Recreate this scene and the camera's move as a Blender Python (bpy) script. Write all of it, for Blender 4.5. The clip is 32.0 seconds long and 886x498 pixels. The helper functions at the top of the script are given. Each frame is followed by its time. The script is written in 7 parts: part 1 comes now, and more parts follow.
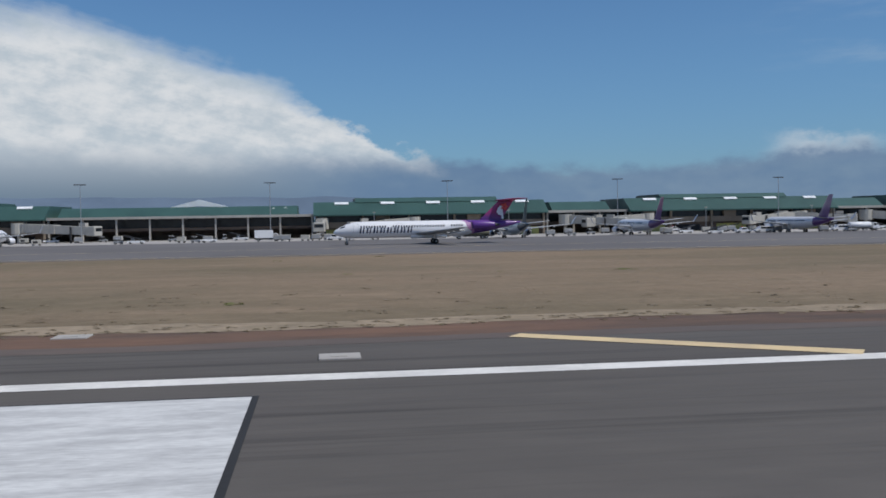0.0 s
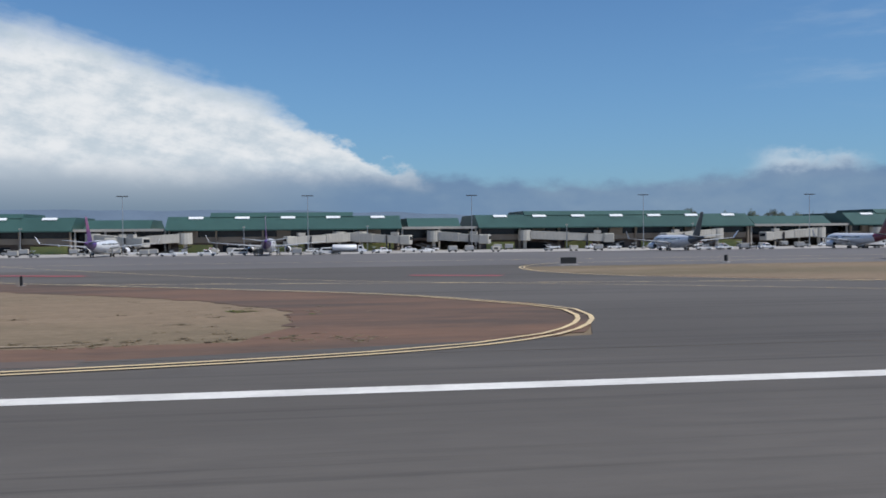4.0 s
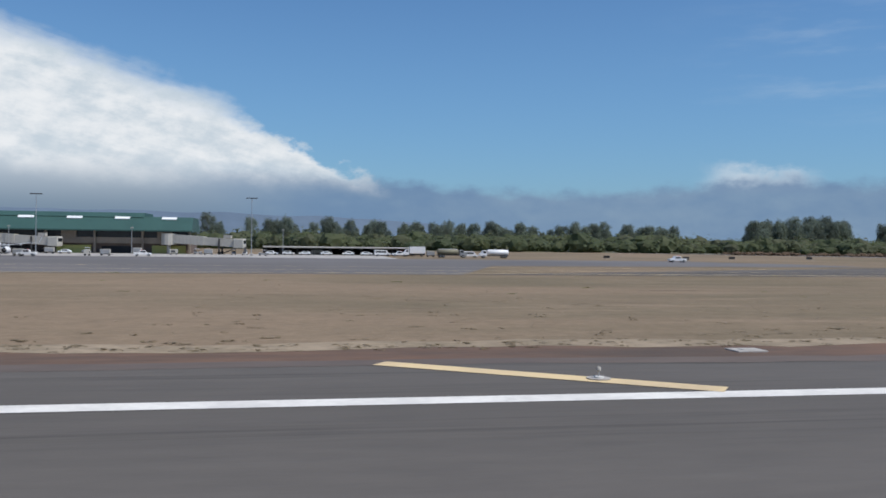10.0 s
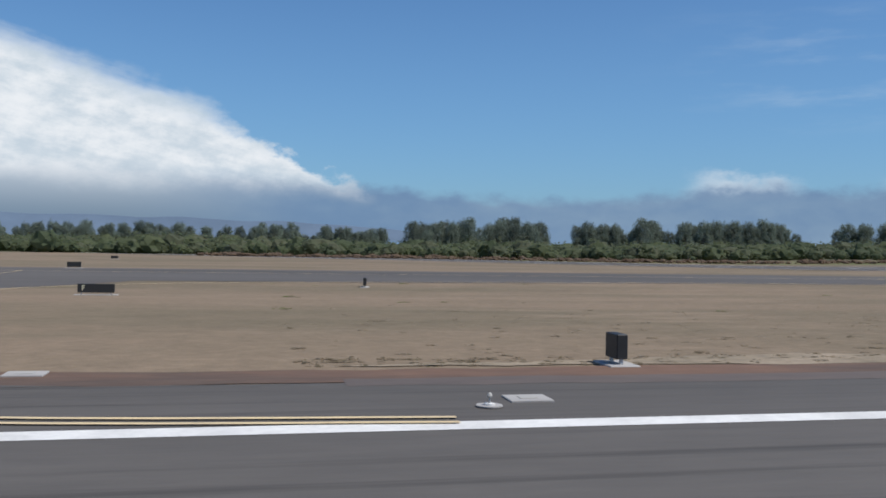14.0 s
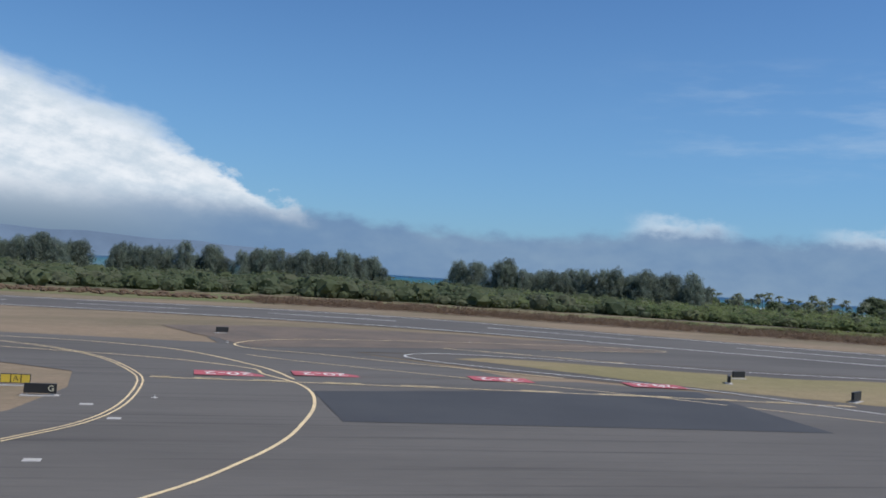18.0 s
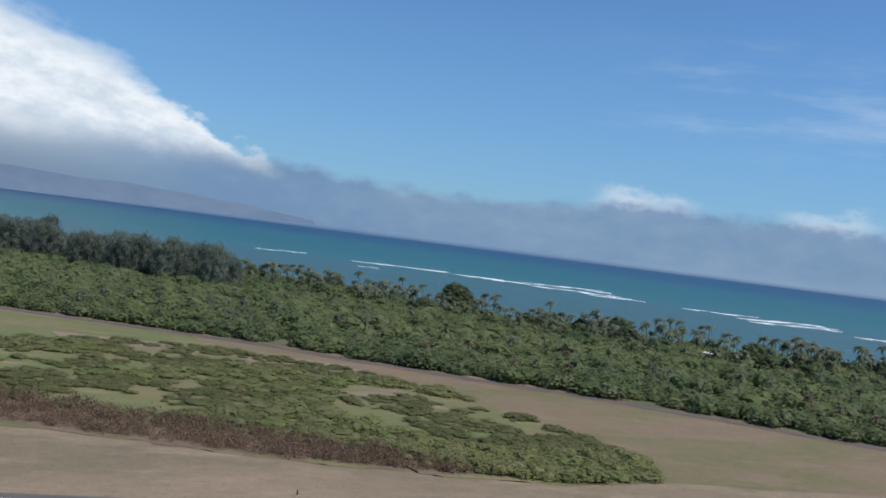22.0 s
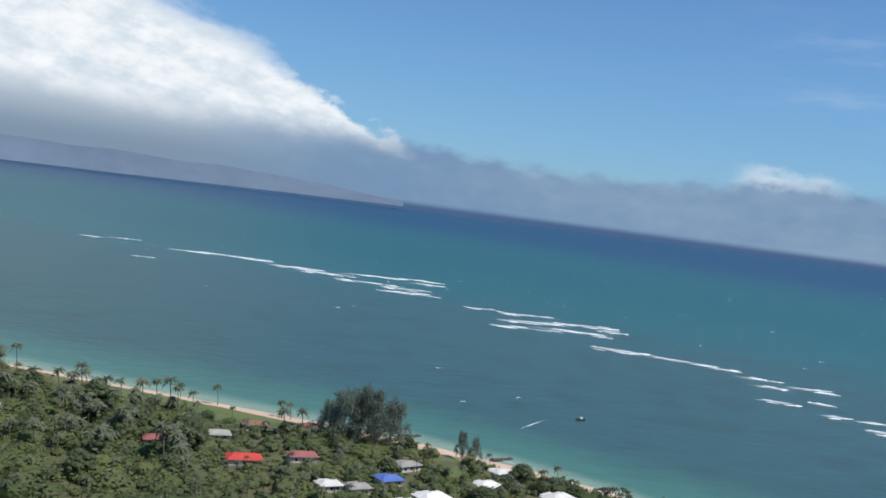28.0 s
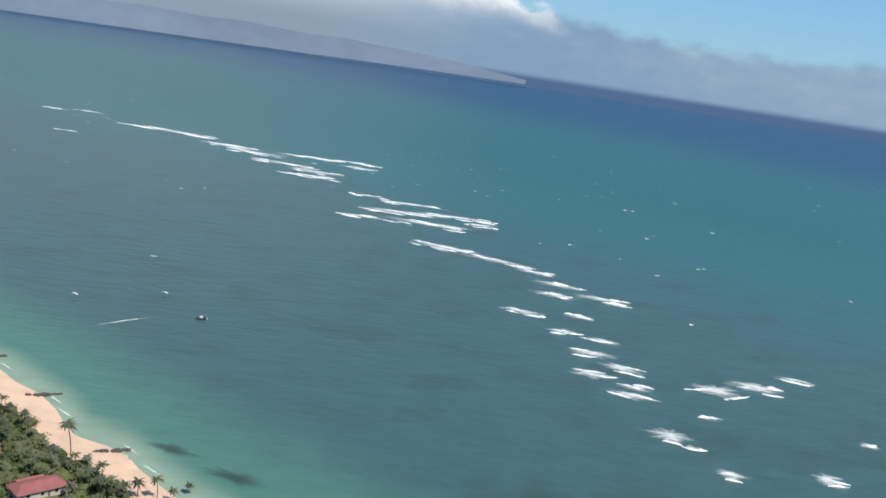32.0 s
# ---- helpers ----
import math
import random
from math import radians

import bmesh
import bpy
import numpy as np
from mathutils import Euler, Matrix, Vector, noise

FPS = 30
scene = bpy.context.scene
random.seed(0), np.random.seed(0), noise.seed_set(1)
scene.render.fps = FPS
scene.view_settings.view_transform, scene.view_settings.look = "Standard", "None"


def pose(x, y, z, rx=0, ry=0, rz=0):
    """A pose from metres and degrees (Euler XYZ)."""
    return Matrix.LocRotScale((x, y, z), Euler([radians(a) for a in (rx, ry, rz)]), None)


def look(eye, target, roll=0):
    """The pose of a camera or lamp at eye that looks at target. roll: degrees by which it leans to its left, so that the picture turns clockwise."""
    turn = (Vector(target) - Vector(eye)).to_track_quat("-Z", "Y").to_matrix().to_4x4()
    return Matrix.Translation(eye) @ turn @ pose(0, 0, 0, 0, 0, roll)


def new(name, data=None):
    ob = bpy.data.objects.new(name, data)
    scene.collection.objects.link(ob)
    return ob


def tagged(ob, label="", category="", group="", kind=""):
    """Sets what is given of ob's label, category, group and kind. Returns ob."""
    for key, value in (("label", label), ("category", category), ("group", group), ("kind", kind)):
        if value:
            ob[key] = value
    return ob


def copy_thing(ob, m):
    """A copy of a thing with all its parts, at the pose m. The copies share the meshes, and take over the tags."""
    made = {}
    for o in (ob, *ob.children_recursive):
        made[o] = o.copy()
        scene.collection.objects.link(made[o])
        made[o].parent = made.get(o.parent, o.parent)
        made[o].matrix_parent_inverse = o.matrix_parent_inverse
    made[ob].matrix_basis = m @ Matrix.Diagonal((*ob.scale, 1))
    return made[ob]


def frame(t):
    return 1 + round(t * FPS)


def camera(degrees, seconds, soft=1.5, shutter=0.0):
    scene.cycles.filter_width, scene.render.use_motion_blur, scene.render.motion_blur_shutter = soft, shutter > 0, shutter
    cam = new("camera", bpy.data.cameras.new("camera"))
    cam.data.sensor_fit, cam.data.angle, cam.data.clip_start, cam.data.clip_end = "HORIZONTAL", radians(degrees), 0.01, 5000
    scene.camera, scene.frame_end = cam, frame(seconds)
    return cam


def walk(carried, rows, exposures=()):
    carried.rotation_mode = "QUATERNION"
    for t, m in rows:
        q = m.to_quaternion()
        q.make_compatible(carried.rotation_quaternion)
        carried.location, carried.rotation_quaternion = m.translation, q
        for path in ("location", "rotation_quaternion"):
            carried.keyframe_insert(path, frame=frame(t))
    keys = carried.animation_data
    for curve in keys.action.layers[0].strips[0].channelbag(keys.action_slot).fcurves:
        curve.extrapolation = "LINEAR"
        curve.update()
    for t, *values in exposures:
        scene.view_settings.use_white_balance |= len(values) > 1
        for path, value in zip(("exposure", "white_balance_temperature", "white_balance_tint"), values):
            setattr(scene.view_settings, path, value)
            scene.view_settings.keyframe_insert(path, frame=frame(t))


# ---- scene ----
EXPOSURES = [(0.0, -0.38, 6450, 10), (1.0, -0.27, 6450, 10), (6.0, -0.14, 6500, 10), (13.0, -0.08, 6450, 10), (18.0, -0.05, 6300, 10), (21.0, 0.05, 6350, 10), (24.0, -0.03, 6250, 10), (28.0, 0.08, 6500, 10), (30.0, 0.18, 6600, 10), (32.0, 0.33, 7000, 10)]
S = 0.44  # metres of the scene for one metre of the place: the take-off run stays within the camera's greatest speed
cam = camera(51.07, 32.0, soft=1.7)
PATH = [
    (0.0, pose(S * 25.55, S * -0.99, S * 3.81, 88.011, 0.921, -7.525)),
    (0.5, pose(S * 43.58, S * -0.84, S * 3.83, 88.408, 1.002, -7.096)),
    (1.0, pose(S * 62.54, S * -0.75, S * 3.79, 88.570, 0.637, -7.552)),
    (1.5, pose(S * 82.46, S * -0.70, S * 3.84, 88.575, 0.581, -7.623)),
    (2.0, pose(S * 103.25, S * -0.71, S * 3.82, 88.614, 0.532, -7.779)),
    (2.5, pose(S * 125.02, S * -0.76, S * 3.79, 88.727, 0.704, -8.023)),
    (4.5, pose(S * 216.10, S * -0.71, S * 3.80, 88.969, 0.152, -8.799)),
    (5.0, pose(S * 240.15, S * -0.61, S * 3.82, 89.045, -0.237, -9.150)),
    (5.5, pose(S * 264.78, S * -0.51, S * 3.83, 89.008, -0.320, -9.118)),
    (6.0, pose(S * 290.09, S * -0.42, S * 3.80, 88.946, -0.293, -9.289)),
    (6.5, pose(S * 316.08, S * -0.33, S * 3.84, 89.034, -0.732, -9.692)),
    (7.0, pose(S * 342.66, S * -0.26, S * 3.82, 89.346, -0.763, -10.547)),
    (7.5, pose(S * 369.89, S * -0.19, S * 3.84, 89.267, -0.718, -10.905)),
    (8.0, pose(S * 397.69, S * -0.15, S * 3.84, 89.292, -0.862, -10.911)),
    (8.5, pose(S * 426.09, S * -0.11, S * 3.84, 89.326, -0.664, -10.929)),
    (9.0, pose(S * 455.18, S * -0.08, S * 3.84, 89.309, -0.947, -11.062)),
    (9.5, pose(S * 485.10, S * -0.07, S * 3.85, 89.265, -1.042, -11.167)),
    (10.0, pose(S * 515.69, S * -0.05, S * 3.85, 89.299, -0.778, -11.189)),
    (10.5, pose(S * 546.82, S * 0.02, S * 3.84, 89.428, -1.066, -11.620)),
    (11.0, pose(S * 578.57, S * 0.14, S * 3.83, 89.496, -1.075, -11.733)),
    (11.5, pose(S * 611.16, S * 0.32, S * 3.84, 89.457, -0.944, -11.755)),
    (12.0, pose(S * 644.41, S * 0.56, S * 3.85, 89.505, -0.741, -11.643)),
    (12.5, pose(S * 678.17, S * 0.86, S * 3.85, 89.442, -1.068, -11.759)),
    (13.0, pose(S * 712.37, S * 1.18, S * 3.92, 89.664, -1.019, -11.885)),
    (13.5, pose(S * 747.03, S * 1.40, S * 3.93, 89.504, -0.933, -11.903)),
    (14.0, pose(S * 782.13, S * 1.49, S * 4.01, 89.699, -0.992, -12.114)),
    (14.5, pose(S * 818.05, S * 1.41, S * 3.86, 89.968, -1.106, -12.689)),
    (16.5, pose(S * 974.43, S * 0.42, S * 5.30, 90.678, -2.485, -14.310)),
    (17.0, pose(S * 1014.02, S * 0.00, S * 8.04, 91.469, -3.719, -15.242)),
    (17.5, pose(S * 1053.76, S * -0.49, S * 10.94, 91.830, -3.887, -15.428)),
    (18.0, pose(S * 1093.65, S * -1.09, S * 13.74, 91.735, -3.855, -15.753)),
    (18.5, pose(S * 1133.51, S * -1.73, S * 16.48, 91.663, -3.945, -16.082)),
    (19.0, pose(S * 1173.42, S * -2.36, S * 19.56, 91.422, -5.078, -16.378)),
    (19.5, pose(S * 1213.57, S * -2.99, S * 23.33, 90.018, -6.900, -17.378)),
    (20.0, pose(S * 1253.94, S * -3.62, S * 27.75, 89.406, -7.733, -17.614)),
    (20.5, pose(S * 1294.44, S * -4.23, S * 32.81, 89.314, -7.701, -17.836)),
    (21.0, pose(S * 1335.03, S * -4.83, S * 38.44, 89.471, -7.606, -17.920)),
    (21.5, pose(S * 1375.59, S * -5.38, S * 44.49, 89.506, -7.682, -18.079)),
    (22.0, pose(S * 1416.26, S * -5.89, S * 50.79, 89.441, -7.274, -18.034)),
    (22.5, pose(S * 1457.15, S * -6.32, S * 57.26, 89.584, -7.624, -17.992)),
    (23.0, pose(S * 1498.26, S * -6.70, S * 63.79, 90.287, -8.220, -17.796)),
    (23.5, pose(S * 1539.62, S * -7.02, S * 70.25, 90.113, -7.934, -17.918)),
    (24.0, pose(S * 1581.33, S * -7.31, S * 76.55, 91.130, -8.605, -16.659)),
    (24.5, pose(S * 1623.44, S * -7.57, S * 82.68, 91.079, -8.975, -16.849)),
    (25.0, pose(S * 1665.88, S * -7.80, S * 88.70, 90.778, -8.945, -14.696)),
    (25.5, pose(S * 1708.56, S * -7.98, S * 94.64, 90.245, -8.422, -14.494)),
    (27.5, pose(S * 1880.56, S * -7.26, S * 117.27, 88.344, -8.164, -9.444)),
    (28.0, pose(S * 1921.54, S * -6.45, S * 123.39, 87.232, -7.419, -9.887)),
    (28.5, pose(S * 1962.31, S * -5.53, S * 129.55, 86.302, -7.429, -9.931)),
    (29.0, pose(S * 2002.94, S * -4.50, S * 135.76, 86.040, -7.342, -10.060)),
    (29.5, pose(S * 2043.56, S * -3.37, S * 142.09, 85.222, -7.561, -9.621)),
    (30.0, pose(S * 2084.22, S * -2.13, S * 148.59, 83.270, -7.377, -8.153)),
    (30.5, pose(S * 2124.99, S * -0.82, S * 155.27, 81.478, -7.622, -5.917)),
    (31.0, pose(S * 2165.92, S * 0.56, S * 162.06, 80.668, -7.825, -4.384)),
    (31.5, pose(S * 2206.98, S * 1.97, S * 168.90, 79.377, -7.832, -2.364)),
    (32.0, pose(S * 2248.20, S * 3.39, S * 175.76, 78.426, -8.673, -0.609)),
]
walk(cam, PATH, exposures=EXPOSURES)

# ---- sky and sun ----
SUN_EL, SUN_AZ = 57.0, 122.0   # height, and bearing from the view across the runway (+y) towards the flight (+x)


def node(nt, kind, **kw):
    n = nt.nodes.new(kind)
    for k, v in kw.items():
        if k in n.inputs:
            n.inputs[k].default_value = v
    return n


def math_node(nt, op, a, b=None, clamp=False):
    n = nt.nodes.new("ShaderNodeMath")
    n.operation, n.use_clamp = op, clamp
    for i, v in enumerate((a, b)):
        if v is None:
            continue
        if isinstance(v, (int, float)):
            n.inputs[i].default_value = v
        else:
            nt.links.new(v, n.inputs[i])
    return n.outputs[0]


def smooth(nt, v, a, b):
    n = nt.nodes.new("ShaderNodeMapRange")
    n.interpolation_type = "SMOOTHSTEP"
    n.inputs[1].default_value, n.inputs[2].default_value = a, b
    if isinstance(v, (int, float)):
        n.inputs[0].default_value = v
    else:
        nt.links.new(v, n.inputs[0])
    return n.outputs[0]


def mix_col(nt, f, a, b, mode="MIX"):
    n = nt.nodes.new("ShaderNodeMix")
    n.data_type, n.blend_type = "RGBA", mode
    for i, v in ((0, f), (6, a), (7, b)):
        if isinstance(v, (int, float)):
            n.inputs[i].default_value = v
        elif isinstance(v, tuple):
            n.inputs[i].default_value = (*v, 1)
        else:
            nt.links.new(v, n.inputs[i])
    return n.outputs[2]


def profile(nt, v, lo, hi, points):
    """A curve of values over v, as grey stops between lo and hi."""
    m = nt.nodes.new("ShaderNodeMapRange")
    m.inputs[1].default_value, m.inputs[2].default_value = lo, hi
    nt.links.new(v, m.inputs[0])
    r = nt.nodes.new("ShaderNodeValToRGB")
    r.color_ramp.interpolation = "B_SPLINE" if len(points) > 3 else "LINEAR"
    el = r.color_ramp.elements
    while len(el) < len(points):
        el.new(0.5)
    for e, (p, h) in zip(el, points):
        e.position = (p - lo) / (hi - lo)
        e.color = (h / 20, h / 20, h / 20, 1)
    nt.links.new(m.outputs[0], r.inputs[0])
    return math_node(nt, "MULTIPLY", r.outputs[0], 20.0)


world = bpy.data.worlds.new("world")
scene.world = world
world.use_nodes = True
wt = world.node_tree
wt.nodes.clear()
w_out = wt.nodes.new("ShaderNodeOutputWorld")
w_bg = wt.nodes.new("ShaderNodeBackground")
sky = wt.nodes.new("ShaderNodeTexSky")
sky.sky_type, sky.sun_disc = "NISHITA", False
sky.sun_elevation, sky.sun_rotation = radians(SUN_EL), radians(SUN_AZ)
sky.air_density, sky.dust_density, sky.ozone_density = 1.0, 0.5, 2.0
SKY = 0.085
w_bg.inputs[1].default_value = SKY
w_co = wt.nodes.new("ShaderNodeTexCoord")
w_sep = wt.nodes.new("ShaderNodeSeparateXYZ")
wt.links.new(w_co.outputs["Generated"], w_sep.inputs[0])
az = math_node(wt, "MULTIPLY", math_node(wt, "ARCTAN2", w_sep.outputs[0], w_sep.outputs[1]), 57.2958)
el = math_node(wt, "MULTIPLY", math_node(wt, "ARCSINE", w_sep.outputs[2]), 57.2958)
w_ang = wt.nodes.new("ShaderNodeCombineXYZ")
wt.links.new(az, w_ang.inputs[0])
wt.links.new(math_node(wt, "MULTIPLY", el, 1.7), w_ang.inputs[1])


def w_noise(scale, detail, rough=0.55, shift=0.0, stretch=1.0):
    mp = wt.nodes.new("ShaderNodeMapping")
    mp.inputs[1].default_value = (shift, shift * 0.7, shift)
    mp.inputs[3].default_value = (1.0 / stretch, 1.0, 1.0)
    wt.links.new(w_ang.outputs[0], mp.inputs[0])
    n = node(wt, "ShaderNodeTexNoise", Scale=scale, Detail=detail, Roughness=rough)
    wt.links.new(mp.outputs[0], n.inputs["Vector"])
    return n.outputs[0]


n_big = w_noise(0.16, 7.0, 0.6)
n_puff = w_noise(0.55, 7.0, 0.6, 13.0)
n_soft = w_noise(0.12, 4.0, 0.5, 31.0, 2.5)
# wind-drawn streaks that slope with the bank
w_str = wt.nodes.new("ShaderNodeMapping")
w_str.vector_type = "TEXTURE"
w_str.inputs[2].default_value, w_str.inputs[3].default_value = (0, 0, radians(-24)), (6.0, 1.0, 1.0)
wt.links.new(w_ang.outputs[0], w_str.inputs[0])
w_sn = node(wt, "ShaderNodeTexNoise", Scale=0.42, Detail=7.0, Roughness=0.6)
wt.links.new(w_str.outputs[0], w_sn.inputs["Vector"])
n_streak = w_sn.outputs[0]
feather = smooth(wt, az, 1.5, -4.0)          # the bank's windward side is thin and drawn out, its head is crisp
n_edge = math_node(wt, "ADD", math_node(wt, "MULTIPLY", math_node(wt, "SUBTRACT", n_big, 0.5), 2.4),
                   math_node(wt, "ADD", math_node(wt, "MULTIPLY", math_node(wt, "SUBTRACT", n_puff, 0.5), math_node(wt, "SUBTRACT", 2.4, math_node(wt, "MULTIPLY", feather, 0.9))),
                             math_node(wt, "MULTIPLY", math_node(wt, "SUBTRACT", n_streak, 0.5), math_node(wt, "MULTIPLY", feather, 2.6))))
el_w = math_node(wt, "ADD", el, n_edge)
# the great cumulus bank: its upper edge over the bearing
top = profile(wt, az, -60, 20, [(-60, 9.5), (-45, 11.0), (-30, 12.0), (-18, 12.4), (-14.5, 12.0), (-11, 11.2), (-7.6, 10.2), (-4.5, 9.2), (-2.0, 8.1), (0.3, 6.6), (2.6, 5.3), (4.5, 4.4), (6.5, 3.7), (7.8, 3.2), (9, 1.5), (12, 0.0)])
rise = math_node(wt, "DIVIDE", math_node(wt, "SUBTRACT", top, el_w), math_node(wt, "ADD", 0.55, math_node(wt, "MULTIPLY", feather, 1.5)))
bank = math_node(wt, "MULTIPLY", smooth(wt, rise, -0.25, 0.95), smooth(wt, az, 9.5, 7.5))
# its grey underside, which fades into the band where the bank thins out
base_line = profile(wt, az, -60, 20, [(-60, 4.7), (-30, 4.2), (-15, 4.0), (-5, 3.8), (2, 3.6), (7, 3.3), (20, 3.2)])
low = math_node(wt, "ADD", el, math_node(wt, "MULTIPLY", math_node(wt, "SUBTRACT", n_big, 0.5), 2.6))
under = smooth(wt, math_node(wt, "SUBTRACT", base_line, low), -1.0, 1.2)
bank = math_node(wt, "MULTIPLY", bank, math_node(wt, "SUBTRACT", 1.0, math_node(wt, "MULTIPLY", under, smooth(wt, az, -9, 6))))
# the hazy grey-blue band along the horizon
band_top = profile(wt, az, -60, 60, [(-60, 4.5), (-20, 4.4), (0, 4.0), (8, 3.3), (16, 2.7), (22, 2.8), (27, 3.3), (31, 3.8), (36, 3.2), (40, 3.6), (46, 3.1), (60, 3.0)])
band = smooth(wt, math_node(wt, "SUBTRACT", band_top, math_node(wt, "ADD", el, math_node(wt, "MULTIPLY", math_node(wt, "SUBTRACT", n_puff, 0.5), 1.5))), -0.45, 0.45)
# small bright heads over the band, and wisps high up
head_n = smooth(wt, w_noise(0.3, 6.0, 0.6, 51.0, 1.6), 0.47, 0.6)
head = math_node(wt, "MULTIPLY", math_node(wt, "ADD", math_node(wt, "MULTIPLY", smooth(wt, az, 26, 29), smooth(wt, az, 34, 31.5)), math_node(wt, "MULTIPLY", smooth(wt, az, 37, 40), smooth(wt, az, 44, 41))),
                 math_node(wt, "MULTIPLY", smooth(wt, el, 2.6, 3.3), smooth(wt, el_w, 4.6, 3.4)))
head = math_node(wt, "MULTIPLY", head, 0.75)
wisp = math_node(wt, "MULTIPLY", smooth(wt, w_noise(0.2, 6.0, 0.62, 77.0, 3.0), 0.5, 0.75),
                 math_node(wt, "MULTIPLY", smooth(wt, az, 22, 34), math_node(wt, "MULTIPLY", smooth(wt, el, 6.0, 8.5), smooth(wt, el, 15.0, 11.5))))
wisp = math_node(wt, "MULTIPLY", wisp, 0.3)
shade = smooth(wt, math_node(wt, "ADD", math_node(wt, "MULTIPLY", n_puff, 0.62), math_node(wt, "MULTIPLY", n_streak, 0.46)), 0.38, 0.68)
K = 1.0 / SKY


def lit(r, g, b):
    return (r * K, g * K, b * K)


veil = math_node(wt, "MULTIPLY", smooth(wt, el, 22.0, 2.0), 0.35)
c_sky = mix_col(wt, 1.0, sky.outputs[0], (0.66, 0.97, 1.30), "MULTIPLY")
c_sky = mix_col(wt, veil, c_sky, lit(0.20, 0.42, 0.68))
c_white = mix_col(wt, shade, lit(0.60, 0.69, 0.77), lit(0.88, 0.91, 0.94))
c_under = mix_col(wt, smooth(wt, el, 1.0, 4.5), lit(0.20, 0.282, 0.38), lit(0.50, 0.58, 0.67))
c_band = mix_col(wt, smooth(wt, math_node(wt, "ADD", math_node(wt, "MULTIPLY", n_soft, 0.75), math_node(wt, "MULTIPLY", n_puff, 0.25)), 0.34, 0.68), lit(0.16, 0.262, 0.43), lit(0.25, 0.355, 0.49))
c = mix_col(wt, wisp, c_sky, lit(0.6, 0.7, 0.8))
c = mix_col(wt, head, c, lit(0.66, 0.74, 0.82))
c = mix_col(wt, math_node(wt, "MULTIPLY", band, 0.92), c, c_band)
c = mix_col(wt, bank, c, mix_col(wt, under, c_white, c_under))
# below the horizon: the far sea past the mesh
c = mix_col(wt, smooth(wt, el, 0.03, -0.42), c, lit(0.065, 0.122, 0.245))
wt.links.new(c, w_bg.inputs[0])
wt.links.new(w_bg.outputs[0], w_out.inputs[0])

sun = new("sun", bpy.data.lights.new("sun", "SUN"))
sun.data.energy, sun.data.angle, sun.data.color = 4.3, radians(0.6), (1.0, 0.96, 0.9)
sun_from = Vector((math.sin(radians(SUN_AZ)) * math.cos(radians(SUN_EL)), math.cos(radians(SUN_AZ)) * math.cos(radians(SUN_EL)), math.sin(radians(SUN_EL))))
sun.matrix_basis = look(sun_from * 50, (0, 0, 0))

# ---- materials ----
def mat(name, c1, c2=None, rough=0.8, metal=0.0, scale=0.4, fine=6.0, grain=0.18, bump=0.0, spec=0.4, stretch=(1, 1, 1), coat=0.0, streak=0.0, piece=0.0):
    """A surface: two tones in broad patches, a fine grain over them, and relief from the grain. piece: how far whole pieces differ."""
    m = bpy.data.materials.new(name)
    m.use_nodes = True
    nt = m.node_tree
    p = nt.nodes["Principled BSDF"]
    co = nt.nodes.new("ShaderNodeTexCoord")
    mp = nt.nodes.new("ShaderNodeMapping")
    mp.inputs[3].default_value = stretch
    nt.links.new(co.outputs["Object"], mp.inputs[0])
    a = node(nt, "ShaderNodeTexNoise", Scale=scale, Detail=5.0, Roughness=0.6)
    b = node(nt, "ShaderNodeTexNoise", Scale=fine, Detail=4.0, Roughness=0.65)
    nt.links.new(mp.outputs[0], a.inputs["Vector"])
    nt.links.new(mp.outputs[0], b.inputs["Vector"])
    col = mix_col(nt, smooth(nt, a.outputs[0], 0.35, 0.68), c1, c2 or tuple(0.78 * v for v in c1))
    g = math_node(nt, "ADD", math_node(nt, "MULTIPLY", b.outputs[0], 2 * grain), 1 - grain)
    if piece:
        inf = nt.nodes.new("ShaderNodeObjectInfo")
        g = math_node(nt, "MULTIPLY", g, math_node(nt, "ADD", math_node(nt, "MULTIPLY", inf.outputs["Random"], 2 * piece), 1 - piece))
    if streak:                                  # long faint scuffs along the run of the surface
        ms = nt.nodes.new("ShaderNodeMapping")
        ms.inputs[3].default_value = (0.02, 0.9, 1.0)
        nt.links.new(co.outputs["Object"], ms.inputs[0])
        sn = node(nt, "ShaderNodeTexNoise", Scale=1.0, Detail=6.0, Roughness=0.7)
        nt.links.new(ms.outputs[0], sn.inputs["Vector"])
        g = math_node(nt, "MULTIPLY", g, math_node(nt, "SUBTRACT", 1.0, math_node(nt, "MULTIPLY", smooth(nt, sn.outputs[0], 0.5, 0.72), streak)))
    mul = nt.nodes.new("ShaderNodeVectorMath")
    mul.operation = "SCALE"
    nt.links.new(col, mul.inputs[0])
    nt.links.new(g, mul.inputs[3])
    nt.links.new(mul.outputs[0], p.inputs["Base Color"])
    p.inputs["Metallic"].default_value = metal
    p.inputs["Specular IOR Level"].default_value = spec
    p.inputs["Coat Weight"].default_value = coat
    nt.links.new(math_node(nt, "ADD", math_node(nt, "MULTIPLY", b.outputs[0], 0.2), rough - 0.1, True), p.inputs["Roughness"])
    if bump:
        bp = node(nt, "ShaderNodeBump", Strength=bump, Distance=0.05)
        nt.links.new(b.outputs[0], bp.inputs["Height"])
        nt.links.new(bp.outputs[0], p.inputs["Normal"])
    return m



